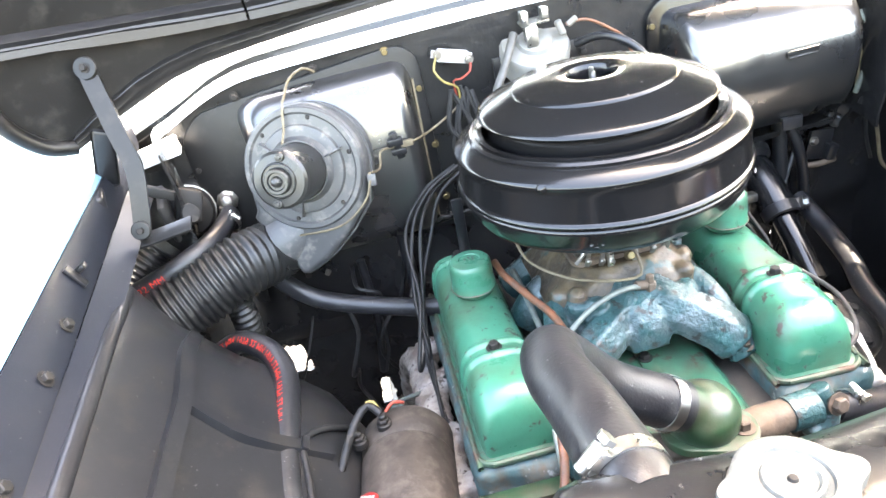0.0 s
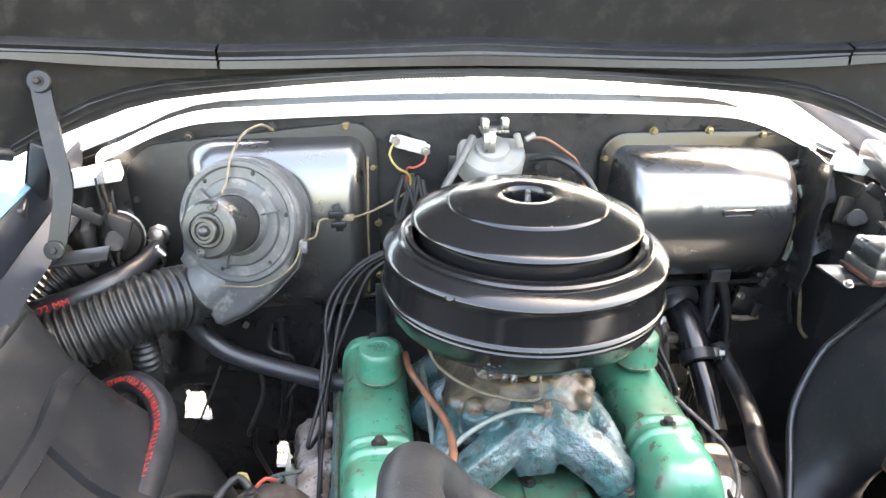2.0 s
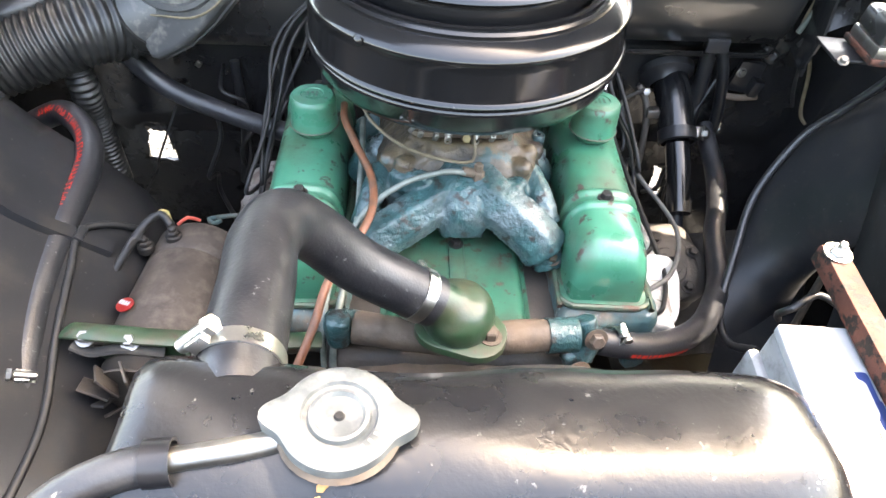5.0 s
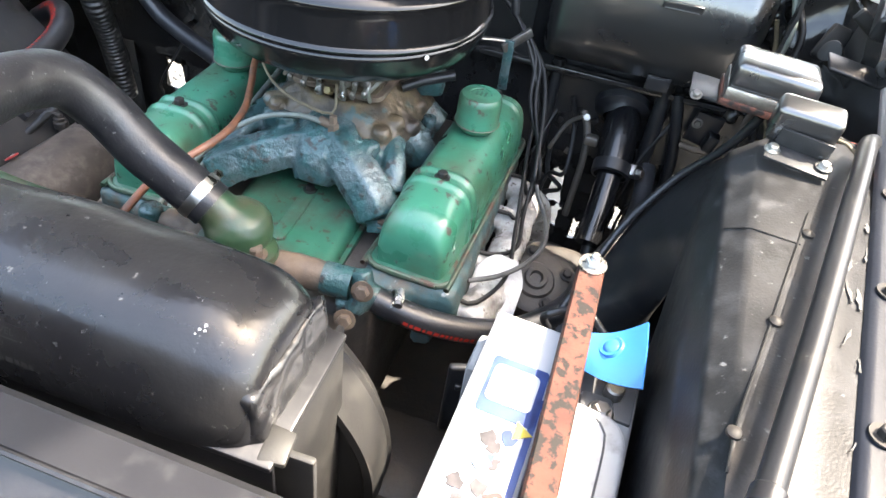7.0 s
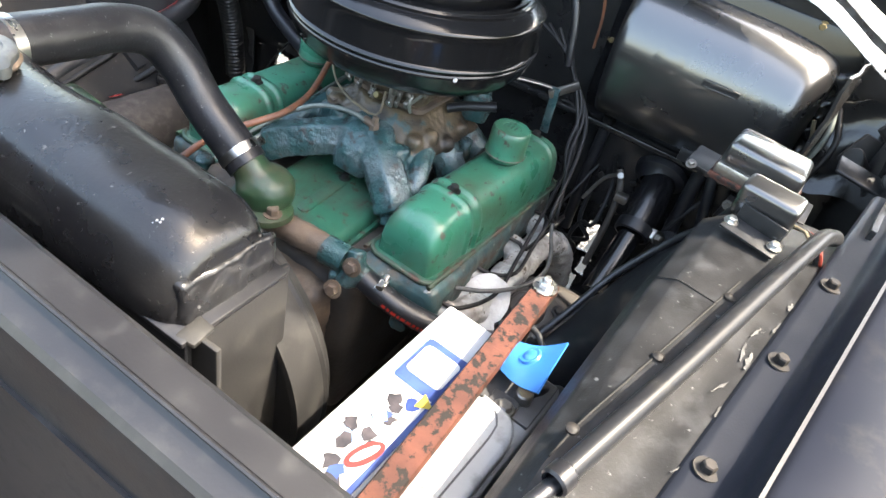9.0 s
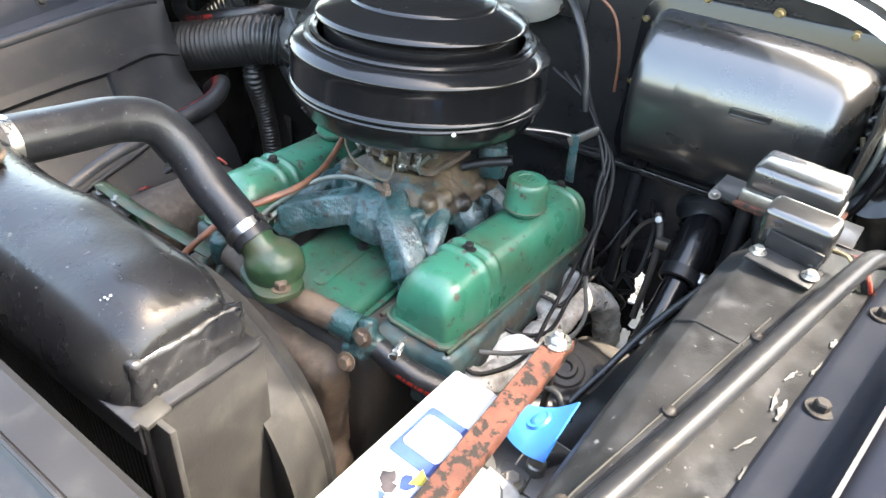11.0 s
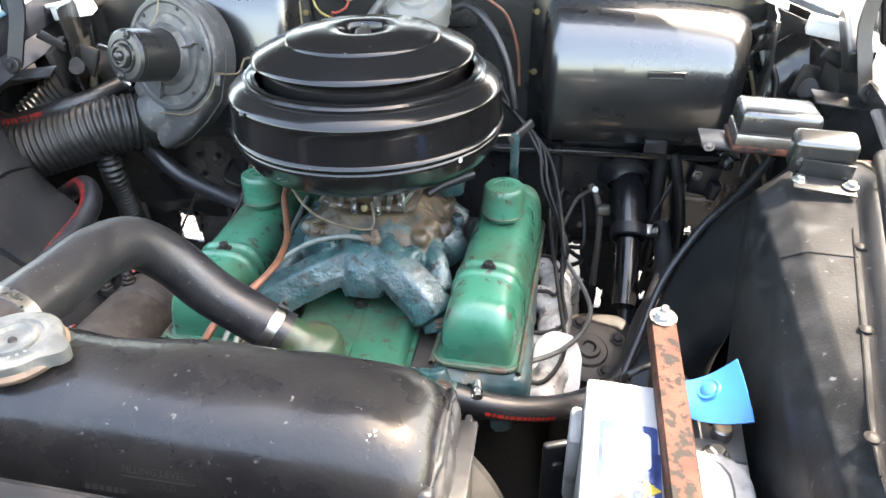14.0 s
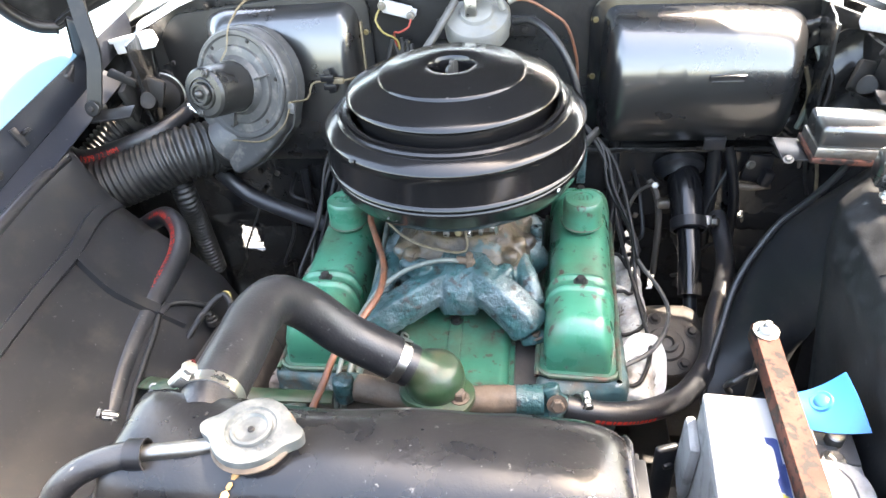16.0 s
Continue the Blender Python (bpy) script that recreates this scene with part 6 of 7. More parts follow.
# bonnet hinges
def hinge(s, dx):
    """A bent strap arm, a link and a sprung body on the bonnet's corner."""
    arm = [(s * (0.600 + dx), 0.272, 1.238), (s * (0.597 + dx), 0.264, 1.215), (s * (0.589 + dx), 0.246, 1.160), (s * (0.581 + dx), 0.230, 1.112), (s * (0.586 + dx), 0.216, 1.075), (s * (0.595 + dx), 0.200, 1.030)]
    rings = []
    for p in curve_points(arm, 0.015):
        w, d = Vector((0.0105, 0.004, 0)), Vector((0, 0.0028, 0.0012))
        rings.append([p - w - d, p + w - d, p + w + d, p - w + d])
    foot = rough_up(at(rbox(0.075, 0.030, 0.005, 0.002, 2), s * (0.570 + dx), 0.206, 1.020, 18, s * 8, 0), 0.003, 40)
    h = part("hinge", join(loft(rings), xf(cyl(0.0150, 0.006, 18), aim((s * (0.600 + dx), 0.272, 1.238), (0, -1, 0.3))), xf(cyl(0.0130, 0.006, 18), aim((s * (0.595 + dx), 0.199, 1.034), (0, -1, 0.3))), foot), hood_black, hood, "black steel hinge with a bent strap arm")
    part("pivot", xf(hexhead(0.0050, 0.006), aim((s * (0.595 + dx), 0.195, 1.035), (0, -1, 0.3))), dark_bolt, h)
    part("pivot", xf(hexhead(0.0045, 0.006), aim((s * (0.600 + dx), 0.266, 1.240), (0, -1, 0.3))), dark_bolt, h)
    part("link", xf(rbox(0.030, 0.006, 0.095, 0.006, 3), Matrix.Translation((s * (0.626 + dx), 0.270, 1.120)) @ pose(0, 0, 0, 20, s * -24, 0)), satin_black, h)
    part("body", rough_up(join(at(rbox(0.012, 0.060, 0.070, 0.005, 2), s * (0.590 + dx), 0.300, 1.010, 12, 0, 10), at(rbox(0.040, 0.012, 0.050, 0.005, 2), s * (0.566 + dx), 0.330, 1.005, -14, 20, 10), at(cyl(0.014, 0.040, 18), s * (0.570 + dx), 0.315, 0.99, 50, -40 * s, 0), at(rbox(0.050, 0.010, 0.016, 0.004, 2), s * (0.585 + dx), 0.29, 1.050, 0, 30, 0)), 0.005, 46), core_black, h)


hinge(-1, 0.0)
hinge(1, 0.065)


def hinge_pocket(s):
    k = thing("hinge_pocket", "crumpled bare and black sheet metal behind the bonnet hinge", "sheet metal", (s * 0.64, 0.36, 0.95), kind="structure")
    part("shelf", rough_up(at(join(rbox(0.075 if s < 0 else 0.060, 0.024, 0.024, 0.004, 2), at(rbox(0.082 if s < 0 else 0.06, 0.006, 0.008, 0.002), 0, -0.012, 0.014)), s * (0.594 if s < 0 else 0.655), 0.376, 1.082 if s < 0 else 1.075, 10, s * 10, s * -6), 0.005, 30), cowl_paint, k, "bright bare bracket strip")
    part("upright", rough_up(solid(grid(10, 12, lambda u, v: (s * (0.565 + 0.02 * u), 0.30 + 0.11 * u, 0.86 + 0.24 * v)), 0.004), 0.006, 24), firewall_black, k)
    part("gusset", rough_up(solid(grid(12, 10, lambda u, v: (s * (0.575 + 0.12 * u), 0.36 + 0.03 * v, 0.90 + 0.15 * v + 0.03 * u)), 0.004), 0.012, 26), firewall_black, k)
    part("rail", rough_up(at(rbox(0.03, 0.16, 0.03, 0.006, 3), s * 0.665, 0.30, 1.085, 14, 0, -s * 12), 0.004, 30), satin_black, k)


hinge_pocket(-1)
hinge_pocket(1)
hn = thing("horn", "dusty round horn with a bright rim beside the hinge", "horn", (-0.6, 0.38, 0.9))
part("drum", xf(lathe([(0, 0), (0.038, 0), (0.042, 0.006), (0.042, 0.016), (0.036, 0.026), (0.020, 0.032), (0.012, 0.045), (0, 0.046)], 30), aim((-0.592, 0.40, 0.970), (0.3, -0.9, 0.2))), core_black, hn)
part("rim", xf(lathe([(0.040, 0.008), (0.0445, 0.009), (0.0445, 0.014), (0.040, 0.015)], 30), aim((-0.592, 0.40, 0.970), (0.3, -0.9, 0.2))), steel, hn)


# ---- beside the engine ----
gen = thing("generator", "brown grimy generator with a red oval badge", "generator", (-0.335, -0.06, 0.66))
part("body", xf(lathe([(0, 0), (0.048, 0), (0.056, 0.006), (0.060, 0.012), (0.060, 0.128), (0.0575, 0.134), (0.060, 0.138), (0.060, 0.172), (0.052, 0.184), (0, 0.186)], 40), aim((-0.338, -0.160, 0.722), (0.10, 1, 0.03))), generator_brown, gen)
part("end_bracket", xf(join(lathe([(0, 0), (0.060, 0), (0.062, 0.006), (0.060, 0.012), (0, 0.012)], 36), at(rbox(0.03, 0.02, 0.012, 0.004), 0.065, 0, 0.006)), aim((-0.335, -0.170, 0.725), (0.12, 1, 0.02))), olive, gen)
badge = part("badge", xf(prism([(0.020 * math.cos(2 * math.pi * i / 24), 0.0095 * math.sin(2 * math.pi * i / 24)) for i in range(24)], 0.0015, 0.0005), aim((-0.372, -0.113, 0.7735), (-0.55, 0.05, 0.83)) @ pose(0, 0, 0, 0, 0, 60)), print_red, gen)
part("badge_bar", xf(bars([0.006, 0.005, 0.007, 0.005], 0.006, 0.0015), aim((-0.373, -0.113, 0.7755), (-0.55, 0.05, 0.83)) @ pose(-0.002, 0, 0, 0, 0, 60) @ pose(-0.014, -0.003, 0)), white_plastic, badge)
for x, y, z in ((-0.341, -0.012, 0.778), (-0.376, -0.018, 0.766)):
    part("terminal", at(join(cyl(0.010, 0.012, 14), at(cyl(0.005, 0.024, 10), 0, 0, 0), at(cyl(0.008, 0.006, 6), 0, 0, 0.012)), x, y, z), dark_bolt, gen)
part("pulley", xf(lathe([(0, 0), (0.052, 0), (0.052, 0.003), (0.038, 0.011), (0.052, 0.019), (0.052, 0.022), (0, 0.022)], 32), aim((-0.340, -0.205, 0.725), (0.12, 1, 0.02))), dark_grease, gen)
for i in range(12):
    a = 360 * i / 12
    part("fan_blade", xf(at(rbox(0.032, 0.003, 0.030, 0.001), 0.046, 0, 0.0, 35, 0, 0), aim((-0.341, -0.212, 0.725), (0.12, 1, 0.02)) @ pose(0, 0, 0, 0, 0, a)), dark_grease, gen)
tb = thing("generator_bracket", "long green curved generator adjusting bracket", "bracket", (-0.36, -0.19, 0.76))
part("arm", tube([(-0.414, -0.160, 0.786), (-0.396, -0.167, 0.793), (-0.36, -0.172, 0.795), (-0.30, -0.172, 0.788), (-0.23, -0.165, 0.777), (-0.15, -0.155, 0.765)], 0.012, 10, flat=0.35), olive, tb)
for x, y in ((-0.390, -0.172), (-0.343, -0.177)):
    part("bolt", xf(hexhead(0.007, 0.009), aim((x, y, 0.789), (0, -0.5, 1))), steel, tb)
part("strap", tube([(-0.405, -0.176, 0.782), (-0.385, -0.180, 0.775), (-0.35, -0.182, 0.784), (-0.31, -0.180, 0.776)], 0.007, 8, flat=0.5), shroud_grey, tb)
gw = thing("generator_wires", "black taped wires with yellow and red ends on the generator", "wiring", (-0.39, -0.05, 0.78))
part("loom", tube([(-0.342, -0.008, 0.800), (-0.356, 0.004, 0.808), (-0.374, -0.008, 0.800), (-0.392, -0.035, 0.782), (-0.408, -0.062, 0.762), (-0.420, -0.085, 0.750), (-0.445, -0.100, 0.742), (-0.472, -0.085, 0.745)], 0.0052, 10), loom, gw)
part("loom", tube([(-0.376, -0.018, 0.788), (-0.386, -0.026, 0.792), (-0.392, -0.036, 0.782)], 0.004, 8), loom, gw)
part("yellow_end", tube([(-0.408, -0.066, 0.762), (-0.404, -0.078, 0.760), (-0.416, -0.086, 0.756), (-0.427, -0.076, 0.752), (-0.418, -0.066, 0.757)], 0.002, 8), yellow_wire, gw)
part("yellow_end", tube([(-0.342, -0.008, 0.800), (-0.348, 0.006, 0.810), (-0.358, 0.006, 0.811)], 0.0022, 8), yellow_wire, gw)
part("red_end", tube([(-0.336, -0.004, 0.798), (-0.325, 0.004, 0.803), (-0.312, 0.008, 0.795)], 0.0022, 8), red_wire, gw)

ld = thing("dipstick", "looped dark dipstick handle beside the engine", "dipstick", (-0.27, 0.12, 0.72))
part("rod", tube([(-0.31, 0.118, 0.708), (-0.328, 0.112, 0.710), (-0.338, 0.105, 0.712), (-0.331, 0.097, 0.712), (-0.322, 0.103, 0.711), (-0.328, 0.112, 0.710), (-0.30, 0.12, 0.708), (-0.25, 0.14, 0.70)], 0.0032, 8), teal_head, ld)


# steering column and gear
sc = thing("steering_column", "black steering column with a clamp and worn bright shaft", "steering column", (0.40, 0.3, 0.64))
part("jacket", tube([(0.386, 0.46, 0.815), (0.396, 0.405, 0.795), (0.400, 0.355, 0.765), (0.401, 0.305, 0.728)], 0.030, 24), gloss_black, sc)
part("collar", xf(lathe([(0.027, -0.012), (0.032, -0.010), (0.032, 0.010), (0.027, 0.012)], 28), aim((0.4012, 0.312, 0.7335), (0, -0.8, -0.6))), satin_black, sc)
part("clamp_bolt", join(xf(rbox(0.026, 0.018, 0.020, 0.003), aim((0.434, 0.316, 0.738), (0, -0.8, -0.6))), xf(hexhead(0.0085, 0.010), aim((0.443, 0.310, 0.742), (0.8, -0.5, 0.3)))), steel, sc)
part("shaft", tube([(0.401, 0.310, 0.730), (0.400, 0.262, 0.695), (0.396, 0.205, 0.652)], 0.0205, 22), gloss_black, sc)
part("boot", xf(lathe([(0.048, 0), (0.046, 0.012), (0.034, 0.020), (0.030, 0.030)], 28), aim((0.392, 0.418, 0.800), (0.03, -0.8, -0.5))), rubber, sc)
part("lower_shaft", tube([(0.402, 0.228, 0.644), (0.400, 0.190, 0.600), (0.39, 0.15, 0.55)], 0.012, 14), satin_black, sc)
sg = thing("steering_gear", "greasy black steering gear case with a round cover", "steering gear", (0.35, 0.11, 0.55))
part("case", join(at(rbox(0.11, 0.13, 0.11, 0.03, 4), 0.355, 0.130, 0.600), at(cyl(0.055, 0.05, 28, 0.006), 0.345, 0.085, 0.620, 20, 8, 0)), dark_grease, sg, cast=(0.005, 0.003, 0.02), sharp=80)
part("cover", at(lathe([(0.052, 0), (0.052, 0.010), (0.046, 0.013), (0.030, 0.013), (0.027, 0.017), (0.018, 0.018), (0.016, 0.023), (0.010, 0.024), (0.008, 0.019), (0, 0.019)], 32), 0.330, 0.066, 0.660, 20, 8, 0), dark_grease, sg)
for a in (30, 120, 210, 300):
    part("bolt", xf(hexhead(0.007, 0.007), pose(0.335, 0.070, 0.664, 20, 8, 0) @ pose(0, 0, 0, 0, 0, a) @ pose(0.043, 0, 0.012)), dark_bolt, sg)
for x0, z0, x1, z1, r in ((0.268, 0.86, 0.272, 0.62, 0.0105), (0.450, 0.875, 0.452, 0.62, 0.013), (-0.262, 0.835, -0.258, 0.60, 0.011), (-0.345, 0.80, -0.36, 0.56, 0.008)):
    pp = thing("firewall_pipe", "upright black pipe in front of the firewall", "pipe", (x0, 0.40, z1), group="firewall pipes")
    part("tube", tube([(x0, 0.405, z0), (x0 + 0.002, 0.392, (z0 + z1) / 2), (x1, 0.39, z1)], r, 16), satin_black, pp)
fb = thing("firewall_bracket", "dull pressed bracket and rod low on the firewall", "bracket", (0.52, 0.40, 0.76))
part("rod", tube([(0.486, 0.392, 0.771), (0.52, 0.384, 0.769), (0.556, 0.390, 0.768)], 0.0055, 12), grimy_iron, fb)
part("plate", rough_up(at(join(rbox(0.050, 0.012, 0.060, 0.004, 2), at(rbox(0.020, 0.024, 0.030, 0.004, 2), 0.018, -0.010, -0.010)), 0.530, 0.402, 0.800, 6, 8, 0), 0.004, 40), satin_black, fb)
part("bolt", xf(hexhead(0.006, 0.008), aim((0.515, 0.394, 0.812), (0, -1, 0.2))), steel, fb)
part("strut", tube([(0.470, 0.398, 0.85), (0.484, 0.388, 0.80), (0.500, 0.392, 0.72), (0.505, 0.402, 0.62)], 0.010, 12), satin_black, fb)
lk = thing("shift_linkage", "small bright linkage nuts beside the steering column", "linkage", (0.34, 0.36, 0.74))
part("rod", tube([(0.33, 0.36, 0.80), (0.345, 0.345, 0.775), (0.352, 0.33, 0.72), (0.35, 0.31, 0.62)], 0.006, 10), dark_grease, lk)
part("nut", at(rbox(0.022, 0.018, 0.016, 0.003), 0.356, 0.335, 0.765), steel, lk)
part("nut", xf(lathe([(0.006, 0), (0.006, 0.008), (0, 0.009)], 6), aim((0.338, 0.345, 0.798), (0, -1, 0.5))), steel, lk)
part("arm", tube([(0.338, 0.35, 0.80), (0.31, 0.36, 0.77), (0.29, 0.35, 0.72)], 0.0035, 8), steel, lk)

# relay and regulator boxes on the smooth apron
rl = thing("voltage_regulator", "black regulator box with a bright sunlit lid and brown base", "regulator", (0.517, 0.05, 1.0))
part("lid", at(rbox(0.092, 0.066, 0.030, 0.007, 3, 0.96), 0.520, 0.088, 1.037, 0, 2, -4), box_black, rl)
part("skirt", at(rbox(0.094, 0.068, 0.016, 0.003), 0.520, 0.088, 1.016, 0, 2, -4), steel, rl)
part("base", at(rbox(0.10, 0.074, 0.008, 0.002), 0.520, 0.088, 1.006, 0, 2, -4), rust_bar, rl)
part("plate", at(rbox(0.15, 0.060, 0.004, 0.001), 0.515, 0.098, 0.998, 0, 2, -4), satin_black, rl)
part("ear_bolt", xf(hexhead(0.0045, 0.006), aim((0.446, 0.070, 1.002), (-0.2, -0.5, 1))), steel, rl)
ry = thing("horn_relay", "small black relay with a screwed mounting strap", "relay", (0.54, -0.04, 1.005))
part("can", at(rbox(0.062, 0.032, 0.042, 0.007, 3), 0.538, -0.022, 1.040, 12, 0, -8), box_black, ry)
part("strap", at(join(rbox(0.060, 0.030, 0.003, 0.001), at(rbox(0.050, 0.003, 0.020, 0.001), 0, 0.012, 0.010)), 0.538, -0.050, 1.016, 8, 2, -12), apron_dusty, ry)
for x, y in ((0.514, -0.046), (0.561, -0.056)):
    part("screw", xf(hexhead(0.0052, 0.006), aim((x, y, 1.018), (0, -0.1, 1))), zinc, ry)
for k in range(4):
    part("wire", tube([(0.560 + 0.004 * k, -0.010, 1.025), (0.582 + 0.004 * k, -0.020, 1.030), (0.595 + 0.003 * k, -0.035, 1.022), (0.605 + 0.003 * k, -0.03, 1.000)], 0.002, 7), (tan_wire, loom, loom, red_wire)[k], ry)
cd = thing("conduit_tube", "black steel conduit tube lying along the apron", "conduit", (0.55, -0.2, 1.0))
ROD = [(0.492, -0.425, 0.998), (0.530, -0.285, 1.012), (0.565, -0.150, 1.026), (0.590, -0.055, 1.034), (0.600, -0.020, 1.034), (0.612, 0.005, 1.026)]
part("tube", tube(ROD, 0.0088, 18), apron_black, cd)
part("open_end", xf(lathe([(0.0088, -0.004), (0.0105, -0.002), (0.0108, 0.010), (0.0090, 0.012), (0.0075, 0.008)], 20), aim((0.4925, -0.423, 0.998), (-0.26, -0.95, -0.09))), satin_black, cd)
part("cable", tube([(0.500, -0.40, 0.998), (0.478, -0.47, 0.985), (0.455, -0.55, 0.955), (0.43, -0.66, 0.90)], 0.0062, 12), rubber, cd)
bc = thing("bypass_cable", "black cable arching over the wheelhouse", "cable", (0.45, 0.1, 0.8), group="cables")
part("cable", tube([(0.520, 0.066, 0.998), (0.512, 0.082, 0.960), (0.498, 0.098, 0.920), (0.468, 0.108, 0.868), (0.424, 0.080, 0.794), (0.394, 0.020, 0.738), (0.368, -0.040, 0.694), (0.360, -0.095, 0.690), (0.366, -0.14, 0.73)], 0.0052, 12), rubber, bc)
for k, pts in enumerate(([(0.572, 0.385, 1.035), (0.582, 0.365, 1.000), (0.578, 0.360, 0.955), (0.565, 0.365, 0.90)], [(0.578, 0.385, 1.033), (0.598, 0.362, 0.99), (0.590, 0.350, 0.93), (0.572, 0.36, 0.88)], [(0.557, 0.37, 1.007), (0.574, 0.37, 0.957), (0.572, 0.37, 0.902), (0.613, 0.37, 0.841), (0.635, 0.37, 0.754), (0.648, 0.36, 0.733)], [(0.569, 0.375, 0.999), (0.576, 0.375, 0.944), (0.592, 0.375, 0.887), (0.605, 0.375, 0.804), (0.619, 0.375, 0.759)])):
    fw = thing("firewall_cable", "dull wire looping beside the heater box", "cable", pts[-1], group="cables")
    part("wire", tube(pts, 0.0045 if k < 2 else 0.0032, 10), (pale_pipe, loom, tan_wire, loom)[k], fw)
part_sealer = thing("sealer_blob", "lumpy glossy black sealer beside the heater box", "sealer", (0.58, 0.40, 0.95), kind="stuff")
rnd = random.Random(9)
part("lump", join(*[at(rough_up(lathe([(0, -0.011), (0.009, -0.008), (0.012, 0), (0.009, 0.008), (0, 0.011)], 10), 0.004, 80), 0.555 + 0.03 * rnd.random() - 0.06 * max(0, 0.93 - z) , 0.402 + 0.008 * rnd.random(), z) for z in np.linspace(0.83, 1.07, 34)]), firewall_black, part_sealer, cast=(0.004, 0.006, 0.012), sharp=80)

# battery with its rusty hold-down
BM = pose(0.372, -0.338, 0.745, 3.5, 0, -4)
bt = thing("car_battery", "white and grey car battery with a colourful label", "battery", (0.385, -0.325, 0.64))
part("case", xf(rbox(0.148, 0.262, 0.205, 0.008, 3), BM), grey_plastic, bt, sharp=50)
part("lid", xf(at(rbox(0.072, 0.258, 0.014, 0.004, 3), -0.038, 0, 0.1065), BM), white_plastic, bt)
VENT = [(0.020, -0.130), (0.070, -0.130), (0.070, 0.020)] + [(0.046 + 0.024 * math.cos(a), 0.020 + 0.034 * math.sin(a)) for a in np.linspace(0.1, 1.5, 8)] + [(0.020, 0.056)]
part("vent_cover", xf(at(prism(VENT, 0.020, 0.006, 3), 0, 0, 0.100), BM), grey_plastic, bt, "grey vent cover with a wavy finger grip", sharp=50)
WAVE = [(0.0365 + 0.0026 * math.cos(2 * math.pi * i / 20), -0.105 + 0.150 * i / 120, 0.1195) for i in range(121)]
part("grip", xf(loft([[(0.0195, y, z - 0.004), (0.0195, y, z + 0.0042), (x - 0.002, y, z + 0.0042), (x, y, z + 0.003), (x + 0.001, y, z - 0.004)] for x, y, z in WAVE]), BM), grey_plastic, bt, "scalloped finger grip", sharp=50)
part("groove", xf(tube([(0.051, -0.112, 0.1202), (0.051, -0.05, 0.1202), (0.051, 0.020, 0.1202), (0.047, 0.036, 0.1202), (0.038, 0.045, 0.1202), (0.024, 0.047, 0.1202)], 0.0011, 6), BM), dark_plastic, bt)
part("terminal_well", xf(at(rbox(0.066, 0.064, 0.006, 0.002), 0.038, 0.092, 0.1030), BM), dark_plastic, bt)
lb = part("label", xf(at(rbox(0.060, 0.205, 0.0012, 0), -0.036, -0.022, 0.1140), BM), white_plastic, bt, "glossy printed label")
part("print", xf(at(prism(rrect(0.052, 0.062, 0.004), 0.0006), -0.034, 0.044, 0.1148), BM), print_blue, lb)
part("print", xf(at(prism(rrect(0.042, 0.040, 0.006), 0.0006), -0.035, 0.046, 0.1156), BM), white_plastic, lb)
part("print", xf(at(rbox(0.004, 0.060, 0.0006, 0), -0.062, 0.040, 0.1151), BM), print_sky, lb)
part("print", xf(at(rbox(0.006, 0.150, 0.0006, 0), -0.009, -0.030, 0.1151), BM), print_blue, lb)
rnd = random.Random(3)
for k in range(20):
    part("print", xf(at(prism([(0.006 * (0.6 + rnd.random()) * math.cos(a), 0.0065 * (0.6 + rnd.random()) * math.sin(a)) for a in np.linspace(0, 2 * math.pi, 9)[:-1]], 0.0005), -0.055 + 0.036 * rnd.random(), -0.110 + 0.110 * rnd.random(), 0.1148 + 0.00004 * k), BM), (print_black, print_black, print_blue, print_black, print_sky)[k % 5], lb)
part("print", xf(at(prism([(-0.009, -0.007), (0.009, -0.007), (0, 0.009)], 0.0006), -0.017, 0.008, 0.1156, 0, 0, 30), BM), print_yellow, lb)
part("logo", xf(at(prism([(0.020 * math.cos(2 * math.pi * i / 20), 0.009 * math.sin(2 * math.pi * i / 20)) for i in range(20)], 0.0006), -0.022, -0.070, 0.1158, 0, 0, 70), BM), print_red, lb)
part("logo_band", xf(at(prism([(0.0150 * math.cos(2 * math.pi * i / 20), 0.0040 * math.sin(2 * math.pi * i / 20)) for i in range(20)], 0.0006), -0.022, -0.070, 0.1165, 0, 0, 70), BM), white_plastic, lb)
part("side_lug", xf(at(rbox(0.014, 0.05, 0.10, 0.006), -0.080, 0.105, 0.02), BM), grey_plastic, bt)
part("post", xf(at(cyl(0.009, 0.016, 16), 0.050, 0.085, 0.103), BM), steel, bt)

hd = thing("battery_hold_down", "rusty red-painted steel hold-down bar across the battery", "hold-down bar", (0.37, -0.32, 0.87))
HM = Matrix.Translation((0.3810, -0.310, 0.8835)) @ pose(0, 0, 0, 5.2, 0, -0.5)
CH = [(-0.0130, -0.020), (-0.0130, 0.0), (-0.0115, 0.002), (0.0115, 0.002), (0.0130, 0.0), (0.0130, -0.012), (0.0105, -0.012), (0.0105, -0.002), (-0.0105, -0.002), (-0.0105, -0.020)]
part("bar", xf(loft([[(x, y, z) for x, z in CH] for y in (-0.175, -0.06, 0.06, 0.175)]), HM), rust_bar, hd)
part("washer", xf(at(lathe([(0.005, 0), (0.014, 0), (0.014, 0.002), (0.005, 0.002)], 24), 0.0, 0.163, 0.0022), HM), zinc, hd)
part("nut", xf(at(join(cyl(0.0085, 0.008, 6), cyl(0.0045, 0.014, 12)), 0.0, 0.163, 0.004), HM), zinc, hd)
part("rod", tube([(0.383, -0.147, 0.896), (0.383, -0.150, 0.80), (0.380, -0.165, 0.66)], 0.0042, 10), dark_bolt, hd)
